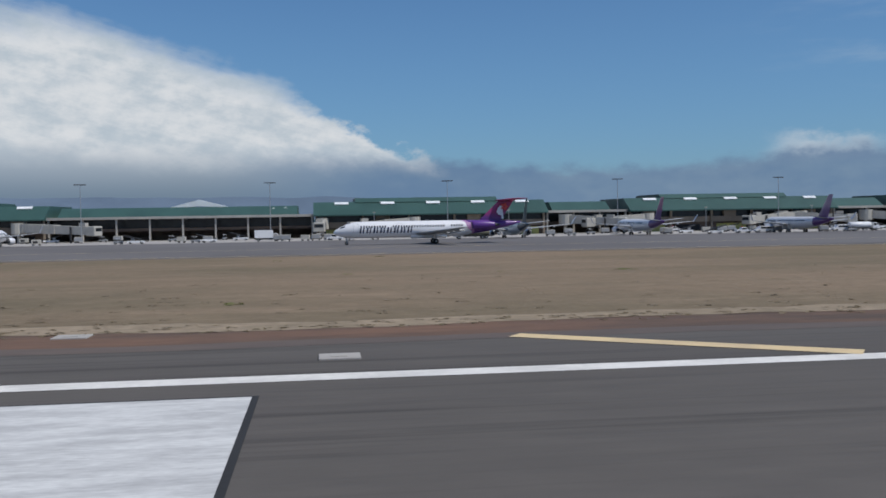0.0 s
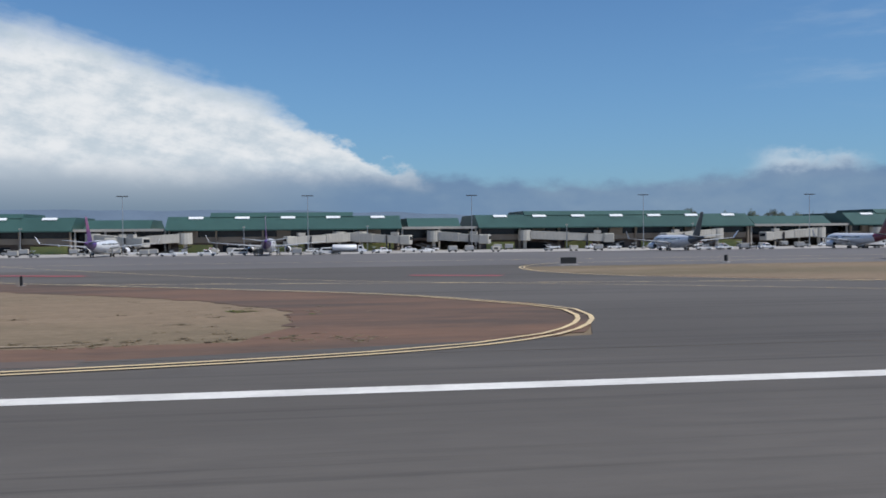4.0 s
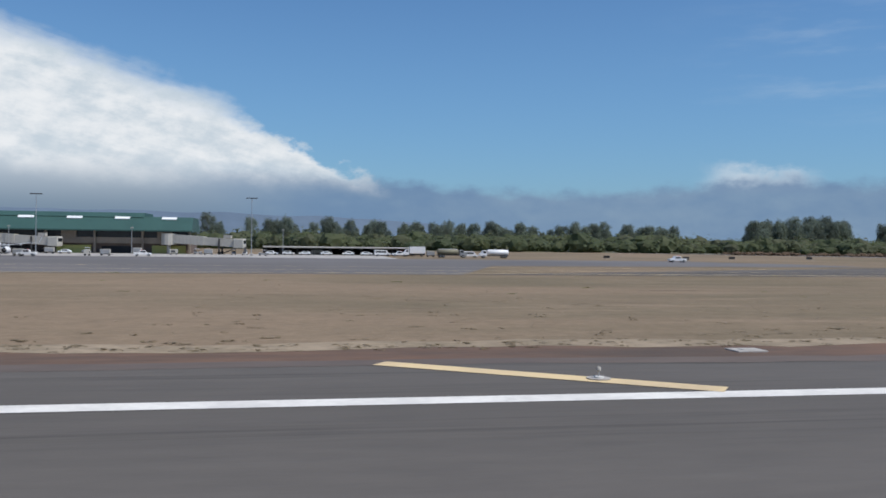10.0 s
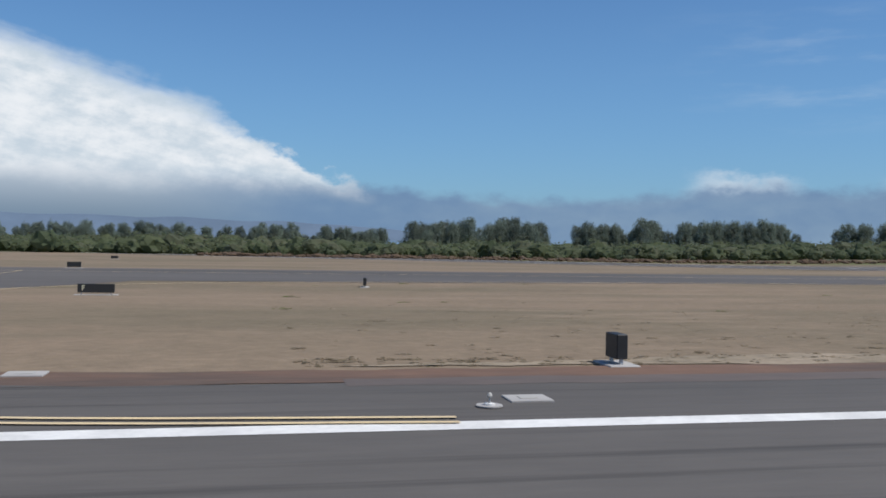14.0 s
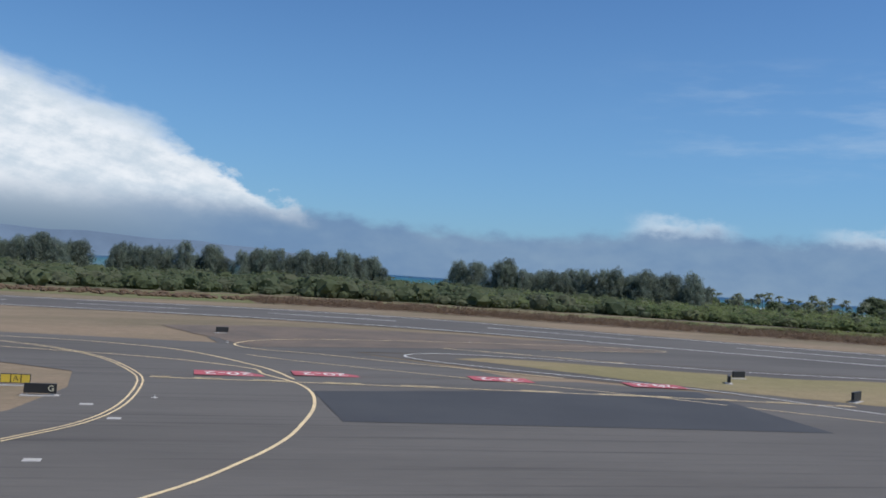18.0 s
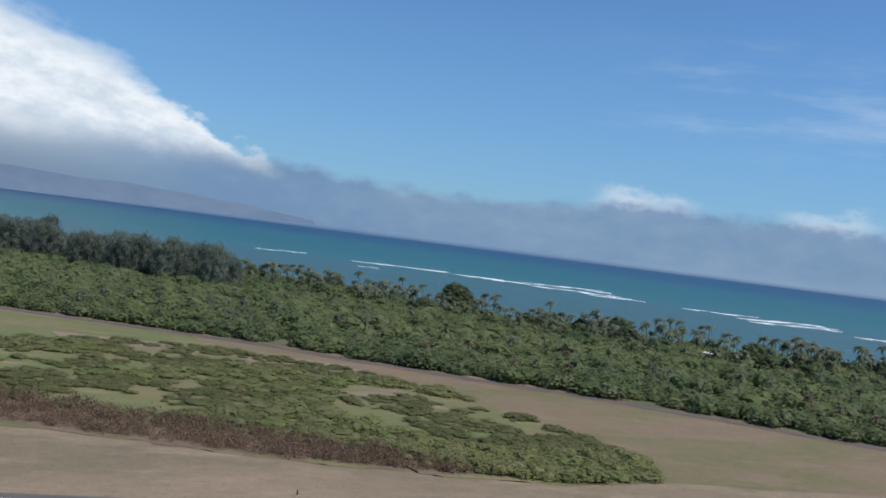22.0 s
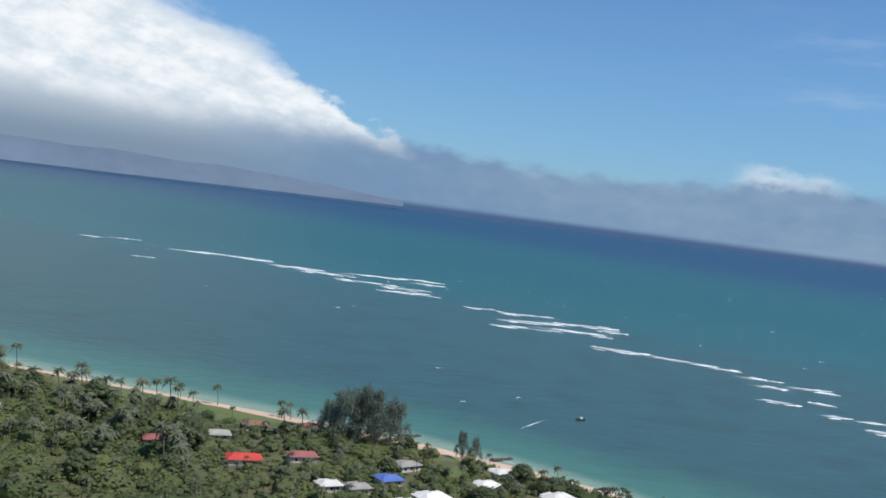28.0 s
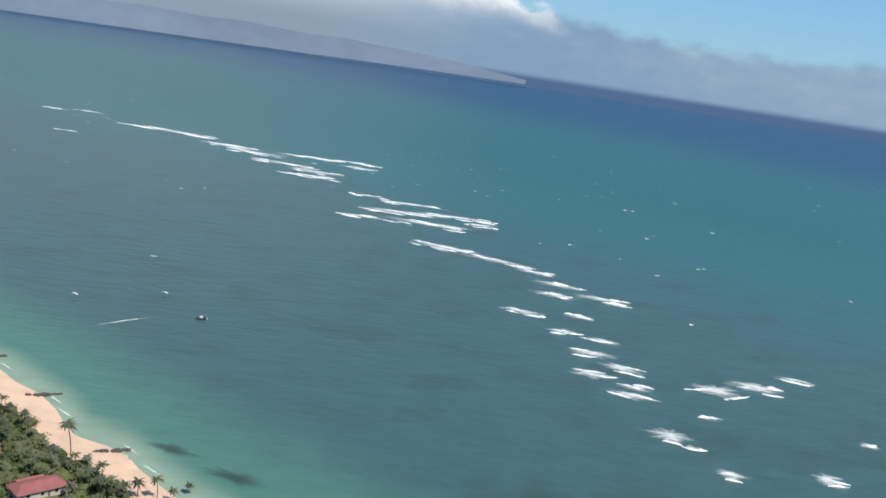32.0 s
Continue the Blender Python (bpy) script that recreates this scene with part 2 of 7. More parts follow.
def turf_mat(name, c1, c2, c3, bare):
    """Dry grass: broad drifts of two tones, straw-coloured swathes, small dark bare scrapes, and a matted fine grain."""
    m = bpy.data.materials.new(name)
    m.use_nodes = True
    nt = m.node_tree
    p = nt.nodes["Principled BSDF"]
    co = nt.nodes.new("ShaderNodeTexCoord")

    def field(scale, stretch, detail=5.0, rough=0.6, shift=0.0):
        mp = nt.nodes.new("ShaderNodeMapping")
        mp.inputs[1].default_value, mp.inputs[3].default_value = (shift, shift, 0), stretch
        nt.links.new(co.outputs["Object"], mp.inputs[0])
        n = node(nt, "ShaderNodeTexNoise", Scale=scale, Detail=detail, Roughness=rough)
        nt.links.new(mp.outputs[0], n.inputs["Vector"])
        return n.outputs[0]

    c = mix_col(nt, smooth(nt, field(0.03, (0.5, 1, 1)), 0.36, 0.66), c1, c2)
    c = mix_col(nt, math_node(nt, "MULTIPLY", smooth(nt, field(0.11, (0.3, 1, 1), 6.0, 0.7, 17.0), 0.5, 0.7), 0.75), c, c3)
    scrape = math_node(nt, "MULTIPLY", smooth(nt, field(0.16, (0.45, 1, 1), 5.0, 0.65, 41.0), 0.62, 0.7), smooth(nt, field(0.02, (1, 1, 1), 2.0, 0.5, 5.0), 0.42, 0.6))
    c = mix_col(nt, math_node(nt, "MULTIPLY", scrape, 0.7), c, bare)
    fine = field(1.5, (1, 1, 1), 5.0, 0.75)
    mid = field(0.5, (0.7, 1, 1), 4.0, 0.7, 9.0)
    g = math_node(nt, "ADD", math_node(nt, "ADD", math_node(nt, "MULTIPLY", fine, 0.7), math_node(nt, "MULTIPLY", mid, 0.5)), 0.4)
    v = nt.nodes.new("ShaderNodeVectorMath")
    v.operation = "SCALE"
    nt.links.new(c, v.inputs[0])
    nt.links.new(g, v.inputs[3])
    nt.links.new(v.outputs[0], p.inputs["Base Color"])
    p.inputs["Roughness"].default_value, p.inputs["Specular IOR Level"].default_value = 0.95, 0.2
    bp = node(nt, "ShaderNodeBump", Strength=0.5, Distance=0.06)
    nt.links.new(fine, bp.inputs["Height"])
    nt.links.new(bp.outputs[0], p.inputs["Normal"])
    return m


M = {}
M["asphalt"] = mat("asphalt", (0.117, 0.106, 0.0945), (0.091, 0.082, 0.073), 0.85, scale=0.045, fine=1.6, grain=0.2, bump=0.2, spec=0.3, stretch=(0.25, 1, 1), streak=0.38)
M["asphalt_dark"] = mat("asphalt_dark", (0.055, 0.055, 0.057), (0.045, 0.045, 0.048), 0.85, scale=0.05, fine=2.0)
M["shoulder"] = mat("shoulder", (0.11, 0.096, 0.082), (0.082, 0.072, 0.064), 0.9, scale=0.05, fine=1.5, stretch=(0.2, 1, 1))
M["apron"] = mat("apron", (0.15, 0.14, 0.135), (0.12, 0.112, 0.108), 0.85, scale=0.02, fine=0.8)
M["brown_dirt"] = mat("brown_dirt", (0.15, 0.113, 0.085), (0.105, 0.085, 0.068), 0.95, scale=0.1, fine=1.2, grain=0.35, bump=0.3)
M["concrete"] = mat("concrete", (0.42, 0.40, 0.37), (0.33, 0.31, 0.29), 0.85, scale=0.2, fine=3.0)
M["red_dirt"] = mat("red_dirt", (0.165, 0.095, 0.062), (0.085, 0.062, 0.048), 0.95, scale=0.16, fine=1.4, grain=0.4, bump=0.3, stretch=(0.35, 1, 1))
M["dry_grass"] = turf_mat("dry_grass", (0.228, 0.17, 0.114), (0.162, 0.131, 0.084), (0.262, 0.198, 0.135), (0.12, 0.088, 0.062))
M["white_paint"] = mat("white_paint", (0.76, 0.74, 0.69), (0.62, 0.60, 0.56), 0.7, scale=0.5, fine=5.0, grain=0.2)
M["pale_paint"] = mat("pale_paint", (0.70, 0.54, 0.30), (0.58, 0.45, 0.27), 0.7, scale=0.5, fine=4.0)
M["red_paint"] = mat("red_paint", (0.42, 0.09, 0.10), (0.33, 0.08, 0.09), 0.7, scale=0.5, fine=4.0)
M["sand"] = mat("sand", (0.60, 0.43, 0.31), (0.5, 0.36, 0.26), 0.95, scale=0.08, fine=1.5)
M["green_roof"] = mat("green_roof", (0.042, 0.10, 0.088), (0.034, 0.082, 0.073), 0.55, scale=0.08, fine=1.2)
M["wall_tan"] = mat("wall_tan", (0.30, 0.25, 0.20), (0.25, 0.21, 0.17), 0.85, scale=0.15, fine=2.0)
M["wall_yellow"] = mat("wall_yellow", (0.52, 0.50, 0.16), (0.45, 0.44, 0.16), 0.8, scale=0.2, fine=2.0)
M["wall_brown"] = mat("wall_brown", (0.17, 0.13, 0.105), (0.13, 0.10, 0.085), 0.85, scale=0.15, fine=2.0)
M["dark_glass"] = mat("dark_glass", (0.02, 0.025, 0.03), (0.015, 0.018, 0.022), 0.2, fine=0.5, grain=0.1, spec=0.5)
M["fascia"] = mat("fascia", (0.42, 0.40, 0.36), (0.36, 0.34, 0.31), 0.7, scale=0.2, fine=2.0)
# near-black: shade inside open bays and the shelter is put into this colour
M["dark_void"] = mat("dark_void", (0.035, 0.035, 0.037), (0.025, 0.025, 0.027), 0.9, scale=0.2)
M["skylight"] = mat("skylight", (0.82, 0.84, 0.84), (0.75, 0.77, 0.78), 0.35, fine=1.0, grain=0.06)
M["jetway"] = mat("jetway", (0.46, 0.44, 0.39), (0.40, 0.38, 0.34), 0.6, scale=0.2, fine=1.5)
M["steel"] = mat("steel", (0.42, 0.43, 0.44), (0.36, 0.37, 0.38), 0.45, 0.6, scale=0.5, fine=4.0)
M["dark_metal"] = mat("dark_metal", (0.05, 0.05, 0.052), (0.035, 0.035, 0.037), 0.6, scale=0.6, fine=4.0)
M["rubber"] = mat("rubber", (0.018, 0.018, 0.018), (0.012, 0.012, 0.012), 0.9)
M["white_body"] = mat("white_body", (0.80, 0.80, 0.80), (0.74, 0.74, 0.75), 0.35, scale=0.3, fine=1.5, grain=0.05, coat=0.3)
M["grey_body"] = mat("grey_body", (0.30, 0.31, 0.32), (0.26, 0.27, 0.28), 0.4, scale=0.4, fine=2.0, coat=0.2)
M["purple"] = mat("purple", (0.13, 0.045, 0.27), (0.105, 0.035, 0.22), 0.35, scale=0.2, fine=1.0, grain=0.06, coat=0.3)
M["magenta"] = mat("magenta", (0.42, 0.03, 0.12), (0.34, 0.025, 0.11), 0.35, scale=0.2, fine=1.0, grain=0.06)
M["coral"] = mat("coral", (0.72, 0.10, 0.08), (0.62, 0.07, 0.06), 0.4, scale=1.0, fine=2.0, grain=0.08)
M["navy"] = mat("navy", (0.02, 0.03, 0.07), (0.016, 0.024, 0.06), 0.35, grain=0.06)
M["olive"] = mat("olive", (0.20, 0.19, 0.13), (0.16, 0.15, 0.11), 0.6, scale=0.4, fine=2.0)
M["sign_black"] = mat("sign_black", (0.022, 0.022, 0.022), (0.016, 0.016, 0.016), 0.55)
M["sign_yellow"] = mat("sign_yellow", (0.62, 0.44, 0.05), (0.55, 0.39, 0.05), 0.55)
M["sign_pale"] = mat("sign_pale", (0.72, 0.66, 0.45), (0.66, 0.6, 0.42), 0.55)
M["dusty_asphalt"] = mat("dusty_asphalt", (0.125, 0.098, 0.082), (0.105, 0.085, 0.075), 0.9, scale=0.12, fine=1.5, grain=0.3, stretch=(0.3, 1, 1))
M["straw"] = mat("straw", (0.31, 0.245, 0.17), (0.22, 0.175, 0.115), 0.95, scale=0.25, fine=1.6, grain=0.5, bump=0.5)

# ---- helpers for things ----
def at(x, y, z=0.0, rz=0.0):
    return pose(S * x, S * y, S * z, 0, 0, rz)


def root(name, label, category, x=0.0, y=0.0, z=0.0, rz=0.0, group="", kind=""):
    ob = new(name)
    ob.empty_display_size = 0.5
    ob.matrix_basis = at(x, y, z, rz) @ Matrix.Diagonal((S, S, S, 1))
    return tagged(ob, label, category, group, kind)


def mesh_of(bm, name, material, flat=True):
    me = bpy.data.meshes.new(name)
    if not flat:
        for f in bm.faces:
            f.smooth = True
    bm.to_mesh(me)
    bm.free()
    for m in (material if isinstance(material, (list, tuple)) else [material]):
        me.materials.append(m)
    return me


def part(name, bm, material, parent, label="", flat=True):
    me = bm if isinstance(bm, bpy.types.Mesh) else mesh_of(bm, name, material, flat)
    ob = new(name, me)
    ob.parent = parent
    if label:
        tagged(ob, label)
    return ob


def whole(name, bm, material, label, category, kind="", group="", x=0.0, y=0.0, z=0.0, rz=0.0, flat=True):
    """A thing or a piece of the setting that is one mesh."""
    me = bm if isinstance(bm, bpy.types.Mesh) else mesh_of(bm, name, material, flat)
    ob = new(name, me)
    ob.matrix_basis = at(x, y, z, rz) @ Matrix.Diagonal((S, S, S, 1))
    return tagged(ob, label, category, group, kind)


def box(bm, x0, y0, z0, x1, y1, z1, mi=0):
    v = [bm.verts.new(p) for p in ((x0, y0, z0), (x1, y0, z0), (x1, y1, z0), (x0, y1, z0), (x0, y0, z1), (x1, y0, z1), (x1, y1, z1), (x0, y1, z1))]
    for f in ((0, 3, 2, 1), (4, 5, 6, 7), (0, 1, 5, 4), (1, 2, 6, 5), (2, 3, 7, 6), (3, 0, 4, 7)):
        bm.faces.new([v[i] for i in f]).material_index = mi
    return v


def boxes(*args, bevel=0.0):
    bm = bmesh.new()
    for a in args:
        box(bm, *a)
    if bevel:
        bmesh.ops.bevel(bm, geom=bm.edges[:], offset=bevel, segments=1, affect="EDGES")
    return bm


def tube(bm, p0, p1, r0, r1=None, n=8, caps=True):
    p0, p1 = Vector(p0), Vector(p1)
    r1 = r0 if r1 is None else r1
    q = (p1 - p0).to_track_quat("Z", "Y").to_matrix()
    rings = []
    for p, r in ((p0, r0), (p1, r1)):
        rings.append([bm.verts.new(p + q @ Vector((r * math.cos(2 * math.pi * i / n), r * math.sin(2 * math.pi * i / n), 0))) for i in range(n)])
    for i in range(n):
        bm.faces.new((rings[0][i], rings[0][(i + 1) % n], rings[1][(i + 1) % n], rings[1][i]))
    if caps:
        bm.faces.new(rings[0][::-1])
        bm.faces.new(rings[1])
    return bm


def loft(bm, rings, cap0=True, cap1=True, close=True):
    """Skin over rings of equal length; returns the rings of verts."""
    vr = [[bm.verts.new(p) for p in r] for r in rings]
    n = len(vr[0])
    for a, b in zip(vr, vr[1:]):
        for i in range(n if close else n - 1):
            bm.faces.new((a[i], a[(i + 1) % n], b[(i + 1) % n], b[i]))
    if cap0:
        bm.faces.new(vr[0][::-1])
    if cap1:
        bm.faces.new(vr[-1])
    return vr


# ---- the lie of the land ----
def ramp(a, b, v):
    u = np.clip((v - a) / (b - a), 0, 1)
    return u * u * (3 - 2 * u)


COAST = [(-3000, 1500), (600, 1250), (1200, 1010), (1420, 880), (1530, 800), (1600, 735), (1669, 634), (1769, 579), (1891, 528), (1997, 483), (2041, 452), (2060, 441), (2073, 428), (2088, 418.5), (2102, 404), (2111, 390), (2122, 378), (2137, 373), (2147, 367), (2153, 358), (2174, 338), (2200, 318), (2300, 245), (2500, 90), (2900, -250), (4200, -1500)]
CX, CY = np.array([p[0] for p in COAST], float), np.array([p[1] for p in COAST], float)
SEA = -4.0


def shore(x):
    return np.interp(x, CX, CY)


def gz(x, y):
    """Height of the ground in metres of the place."""
    x, y = np.asarray(x, float), np.asarray(y, float)
    k = 1 - ramp(980, 1180, x)
    h = -k * (1.5 * ramp(28, 120, y) + 1.7 * ramp(180, 310, y)) + (1 - k) * 1.2 * ramp(60, 170, y) * (1 - ramp(300, 420, y))
    d = (shore(x) - y) * 0.85                   # how far inland
    h = h - 0.09                                 # paint and sheets lie over it
    beach = SEA - 3.5 + 7.0 * ramp(-40, 45, d)
    return np.where(d < 45, np.minimum(h, beach), h)


def grid_mesh(name, xs, ys, fz, material):
    X, Y = np.meshgrid(xs, ys, indexing="ij")
    v = np.stack([X, Y, fz(X, Y)], -1).reshape(-1, 3)
    nx, ny = len(xs), len(ys)
    i = (np.arange(nx - 1)[:, None] * ny + np.arange(ny - 1)).ravel()
    f = np.stack([i, i + ny, i + ny + 1, i + 1], 1)
    me = bpy.data.meshes.new(name)
    me.from_pydata(v.tolist(), [], f.tolist())
    me.materials.append(material)
    me.shade_smooth()
    return me


def steps(*runs):
    out = []
    for a, b, s in runs:
        out += list(np.arange(a, b, s))
    return np.array(out + [runs[-1][1]], float)


def drape(name, outline, lift, material, label, category, cell=10.0, jitter=0.0, kind="structure"):
    """A sheet that follows the ground: its outline, cut on a grid so that it bends with the land."""
    rng = random.Random(len(outline) * 7 + int(outline[0][0]))
    pts = []
    n = len(outline)
    for i in range(n):
        a, b = outline[i], outline[(i + 1) % n]
        L = math.hypot(b[0] - a[0], b[1] - a[1])
        m = max(1, int(L / (2.0 if jitter else 8.0)))
        for j in range(m):
            u = j / m
            x, y = a[0] + (b[0] - a[0]) * u, a[1] + (b[1] - a[1]) * u
            if jitter:
                w = noise.noise((x * 0.07, y * 0.07, 3.0)) * 1.4 + noise.noise((x * 0.4, y * 0.4, 9.0)) * 0.7
                x, y = x + w * jitter * 0.5, y + w * jitter
            pts.append((x, y))
    bm = bmesh.new()
    bm.faces.new([bm.verts.new((x, y, 0)) for x, y in pts])
    bmesh.ops.triangulate(bm, faces=bm.faces[:])
    xs, ys = [p[0] for p in pts], [p[1] for p in pts]
    if cell:
        k = math.ceil(min(ys) / cell)
        while k * cell < max(ys):
            bmesh.ops.bisect_plane(bm, geom=bm.verts[:] + bm.edges[:] + bm.faces[:], plane_co=(0, k * cell, 0), plane_no=(0, 1, 0))
            k += 1
        k = math.ceil(min(xs) / 40)
        while k * 40 < max(xs):
            bmesh.ops.bisect_plane(bm, geom=bm.verts[:] + bm.edges[:] + bm.faces[:], plane_co=(k * 40, 0, 0), plane_no=(1, 0, 0))
            k += 1
    for v in bm.verts:
        v.co.z = float(gz(v.co.x, v.co.y)) + lift
    for f in bm.faces:
        if f.normal.z < 0:
            f.normal_flip()
    return whole(name, bm, material, label, category, kind)


def spline(points, step=2.0):
    """Points along a smooth curve through the given ones."""
    p = [Vector((*q, 0)) for q in points]
    out = []
    for i in range(len(p) - 1):
        p0, p1, p2, p3 = p[max(i - 1, 0)], p[i], p[i + 1], p[min(i + 2, len(p) - 1)]
        m = max(1, int((p2 - p1).length / step))
        for j in range(m):
            t = j / m
            out.append(0.5 * ((2 * p1) + (p2 - p0) * t + (2 * p0 - 5 * p1 + 4 * p2 - p3) * t * t + (3 * p1 - p0 - 3 * p2 + p3) * t ** 3))
    out.append(p[-1])
    return [(v.x, v.y) for v in out]


def band(name, outer, inner, lift, material, label, category, jitter=1.0):
    """A strip of loose ground between two edges of equally many points, both edges uneven."""
    def edge(points):
        out = []
        for a, b in zip(points, points[1:]):
            out += [(a[0] + (b[0] - a[0]) * u / 36, a[1] + (b[1] - a[1]) * u / 36) for u in range(36)]
        return out + [points[-1]]

    def wander(x, y):
        w = (noise.noise((x * 0.09, y * 0.09, 3.0)) * 1.3 + noise.noise((x * 0.5, y * 0.5, 9.0)) * 0.8 + noise.noise((x * 1.7, y * 1.7, 5.0)) * 0.45) * jitter
        return x + w * 0.6, y + w * 0.8

    bm = bmesh.new()
    prev = None
    for a, b in zip(edge(outer), edge(inner)):
        a, b = wander(*a), wander(*b)
        row = [bm.verts.new((x, y, float(gz(x, y)) + lift)) for x, y in ((a[0] + (b[0] - a[0]) * u, a[1] + (b[1] - a[1]) * u) for u in (0, 0.34, 0.67, 1))]
        if prev:
            for k in range(3):
                bm.faces.new((prev[k], row[k], row[k + 1], prev[k + 1]))
        prev = row
    bm.normal_update()
    for f in bm.faces:
        if f.normal.z < 0:
            f.normal_flip()
    return whole(name, bm, material, label, category, "structure")


def stripe(name, points, width, material, label, lift=0.09, parent=None, dashes=None, curve=True):
    pts = spline(points) if curve else [q for a, b in zip(points, points[1:]) for q in spline([a, b], 4.0)[:-1]] + [points[-1]]
    bm = bmesh.new()
    prev, run = None, 0.0
    for i, (x, y) in enumerate(pts):
        a, b = pts[max(i - 1, 0)], pts[min(i + 1, len(pts) - 1)]
        d = Vector((b[0] - a[0], b[1] - a[1])).normalized()
        nrm = Vector((-d.y, d.x)) * width / 2
        pair = [bm.verts.new((x + s * nrm.x, y + s * nrm.y, float(gz(x + s * nrm.x, y + s * nrm.y)) + lift)) for s in (-1, 1)]
        if prev:
            run += math.hypot(x - pts[i - 1][0], y - pts[i - 1][1])
            if not dashes or (run % sum(dashes)) < dashes[0]:
                f = bm.faces.new((prev[0], pair[0], pair[1], prev[1]))
                if f.normal.z < 0 or d.x * 0 != 0:
                    f.normal_flip()
        prev = pair
    bm.normal_update()
    for f in bm.faces:
        if f.normal.z < 0:
            f.normal_flip()
    return whole(name, bm, material, label, "marking", "structure")


# ---- ground, sea and the far shore ----
gx = steps((-9000, -1000, 1000), (-1000, -300, 50), (-300, 2400, 10), (2400, 3000, 50), (3000, 9000, 1000))
gy = steps((-6000, -500, 500), (-500, -50, 50), (-50, 440, 10), (440, 1100, 20), (1100, 2000, 100))
whole("ground", grid_mesh("ground", gx, gy, lambda x, y: gz(x, y) + 0.03 * (1 - ramp(900, 980, x)), M["dry_grass"]), None, "dry tan grass on flat ground beside the runway", "ground", "structure")

# ---- the sea ----
def sea_material():
    m = bpy.data.materials.new("sea_water")
    m.use_nodes = True
    nt = m.node_tree
    p = nt.nodes["Principled BSDF"]
    at_n = nt.nodes.new("ShaderNodeAttribute")
    at_n.attribute_name = "offshore"
    d = at_n.outputs["Fac"]
    co = nt.nodes.new("ShaderNodeTexCoord")
    mp = nt.nodes.new("ShaderNodeMapping")
    mp.inputs[2].default_value = (0, 0, radians(-32))
    mp.inputs[3].default_value = (0.5, 1.0, 1.0)
    nt.links.new(co.outputs["Object"], mp.inputs[0])
    a = node(nt, "ShaderNodeTexNoise", Scale=0.012, Detail=6.0, Roughness=0.6)
    b = node(nt, "ShaderNodeTexNoise", Scale=0.11, Detail=5.0, Roughness=0.65)
    for n in (a, b):
        nt.links.new(mp.outputs[0], n.inputs["Vector"])
    d = math_node(nt, "ADD", d, math_node(nt, "MULTIPLY", math_node(nt, "SUBTRACT", a.outputs[0], 0.5), math_node(nt, "MULTIPLY", smooth(nt, d, 0, 500), 420.0)))
    c = mix_col(nt, smooth(nt, d, 2, 24), (0.20, 0.29, 0.22), (0.058, 0.155, 0.125))
    c = mix_col(nt, smooth(nt, d, 20, 110), c, (0.039, 0.095, 0.096))
    c = mix_col(nt, smooth(nt, d, 500, 900), c, (0.022, 0.102, 0.104))
    c = mix_col(nt, smooth(nt, d, 800, 1500), c, (0.012, 0.088, 0.092))
    c = mix_col(nt, smooth(nt, d, 2000, 4600), c, (0.006, 0.043, 0.094))
    r = node(nt, "ShaderNodeTexNoise", Scale=0.02, Detail=6.0, Roughness=0.62)      # reef patches under the lagoon
    nt.links.new(co.outputs["Object"], r.inputs["Vector"])
    c = mix_col(nt, math_node(nt, "MULTIPLY", smooth(nt, r.outputs[0], 0.48, 0.66), math_node(nt, "MULTIPLY", smooth(nt, d, 40, 140), smooth(nt, d, 900, 600))), c, (0.036, 0.08, 0.076))
    g = math_node(nt, "ADD", math_node(nt, "MULTIPLY", b.outputs[0], 0.5), 0.75)
    mul = nt.nodes.new("ShaderNodeVectorMath")
    mul.operation = "SCALE"
    nt.links.new(c, mul.inputs[0])
    nt.links.new(g, mul.inputs[3])
    nt.links.new(mul.outputs[0], p.inputs["Base Color"])
    p.inputs["Roughness"].default_value = 0.38
    p.inputs["Specular IOR Level"].default_value = 0.2
    bp = node(nt, "ShaderNodeBump", Strength=0.5, Distance=0.6)
    nt.links.new(b.outputs[0], bp.inputs["Height"])
    nt.links.new(bp.outputs[0], p.inputs["Normal"])
    return m


M["sea"] = sea_material()
sx = steps((-12000, -1000, 1000), (-1000, 1000, 200), (1000, 2700, 20), (2700, 4000, 100), (4000, 12000, 1000))
sy = steps((-9000, -400, 800), (-400, 300, 50), (300, 900, 15), (900, 2400, 50), (2400, 4000, 200), (4000, 12000, 1000))
me = grid_mesh("water", sx, sy, lambda x, y: np.full_like(x, SEA), M["sea"])
X, Y = np.meshgrid(sx, sy, indexing="ij")
off = me.attributes.new("offshore", "FLOAT", "POINT")
off.data.foreach_set("value", ((Y - shore(X)) * 0.82).astype(np.float32).ravel())
whole("water", me, None, "turquoise lagoon water turning deep blue past the reef", "sea", "structure")

# ---- paved surfaces ----
drape("runway", [(-700, -28), (1560, -28), (1560, 28.2), (-700, 28.2)], 0.05, M["asphalt"], "worn grey asphalt runway", "runway", cell=0)
drape("taxiway_apron", [(-700, 137.5), (105, 134), (232, 133), (395, 132), (545, 133), (560, 175), (650, 185), (660, 296), (-700, 296)], 0.05, M["apron"], "grey asphalt taxiway and apron in front of the terminal", "apron")
drape("apron_stands", [(-700, 296.2), (560, 296.2), (560, 352), (-700, 352)], 0.06, M["concrete"], "pale concrete aircraft stands along the terminal", "apron")
drape("taxiway_alpha", [(545.2, 133), (690, 131.5), (760, 130), (803, 130.5), (850, 136.5), (1000, 139.5), (1060, 136), (1082, 118), (1140, 118.1), (1136, 128), (1124, 144), (1122, 149), (1100, 160), (1060, 172), (1000, 178), (900, 184), (660, 185)], 0.055, M["asphalt"], "asphalt parallel taxiway between dry grass", "taxiway")
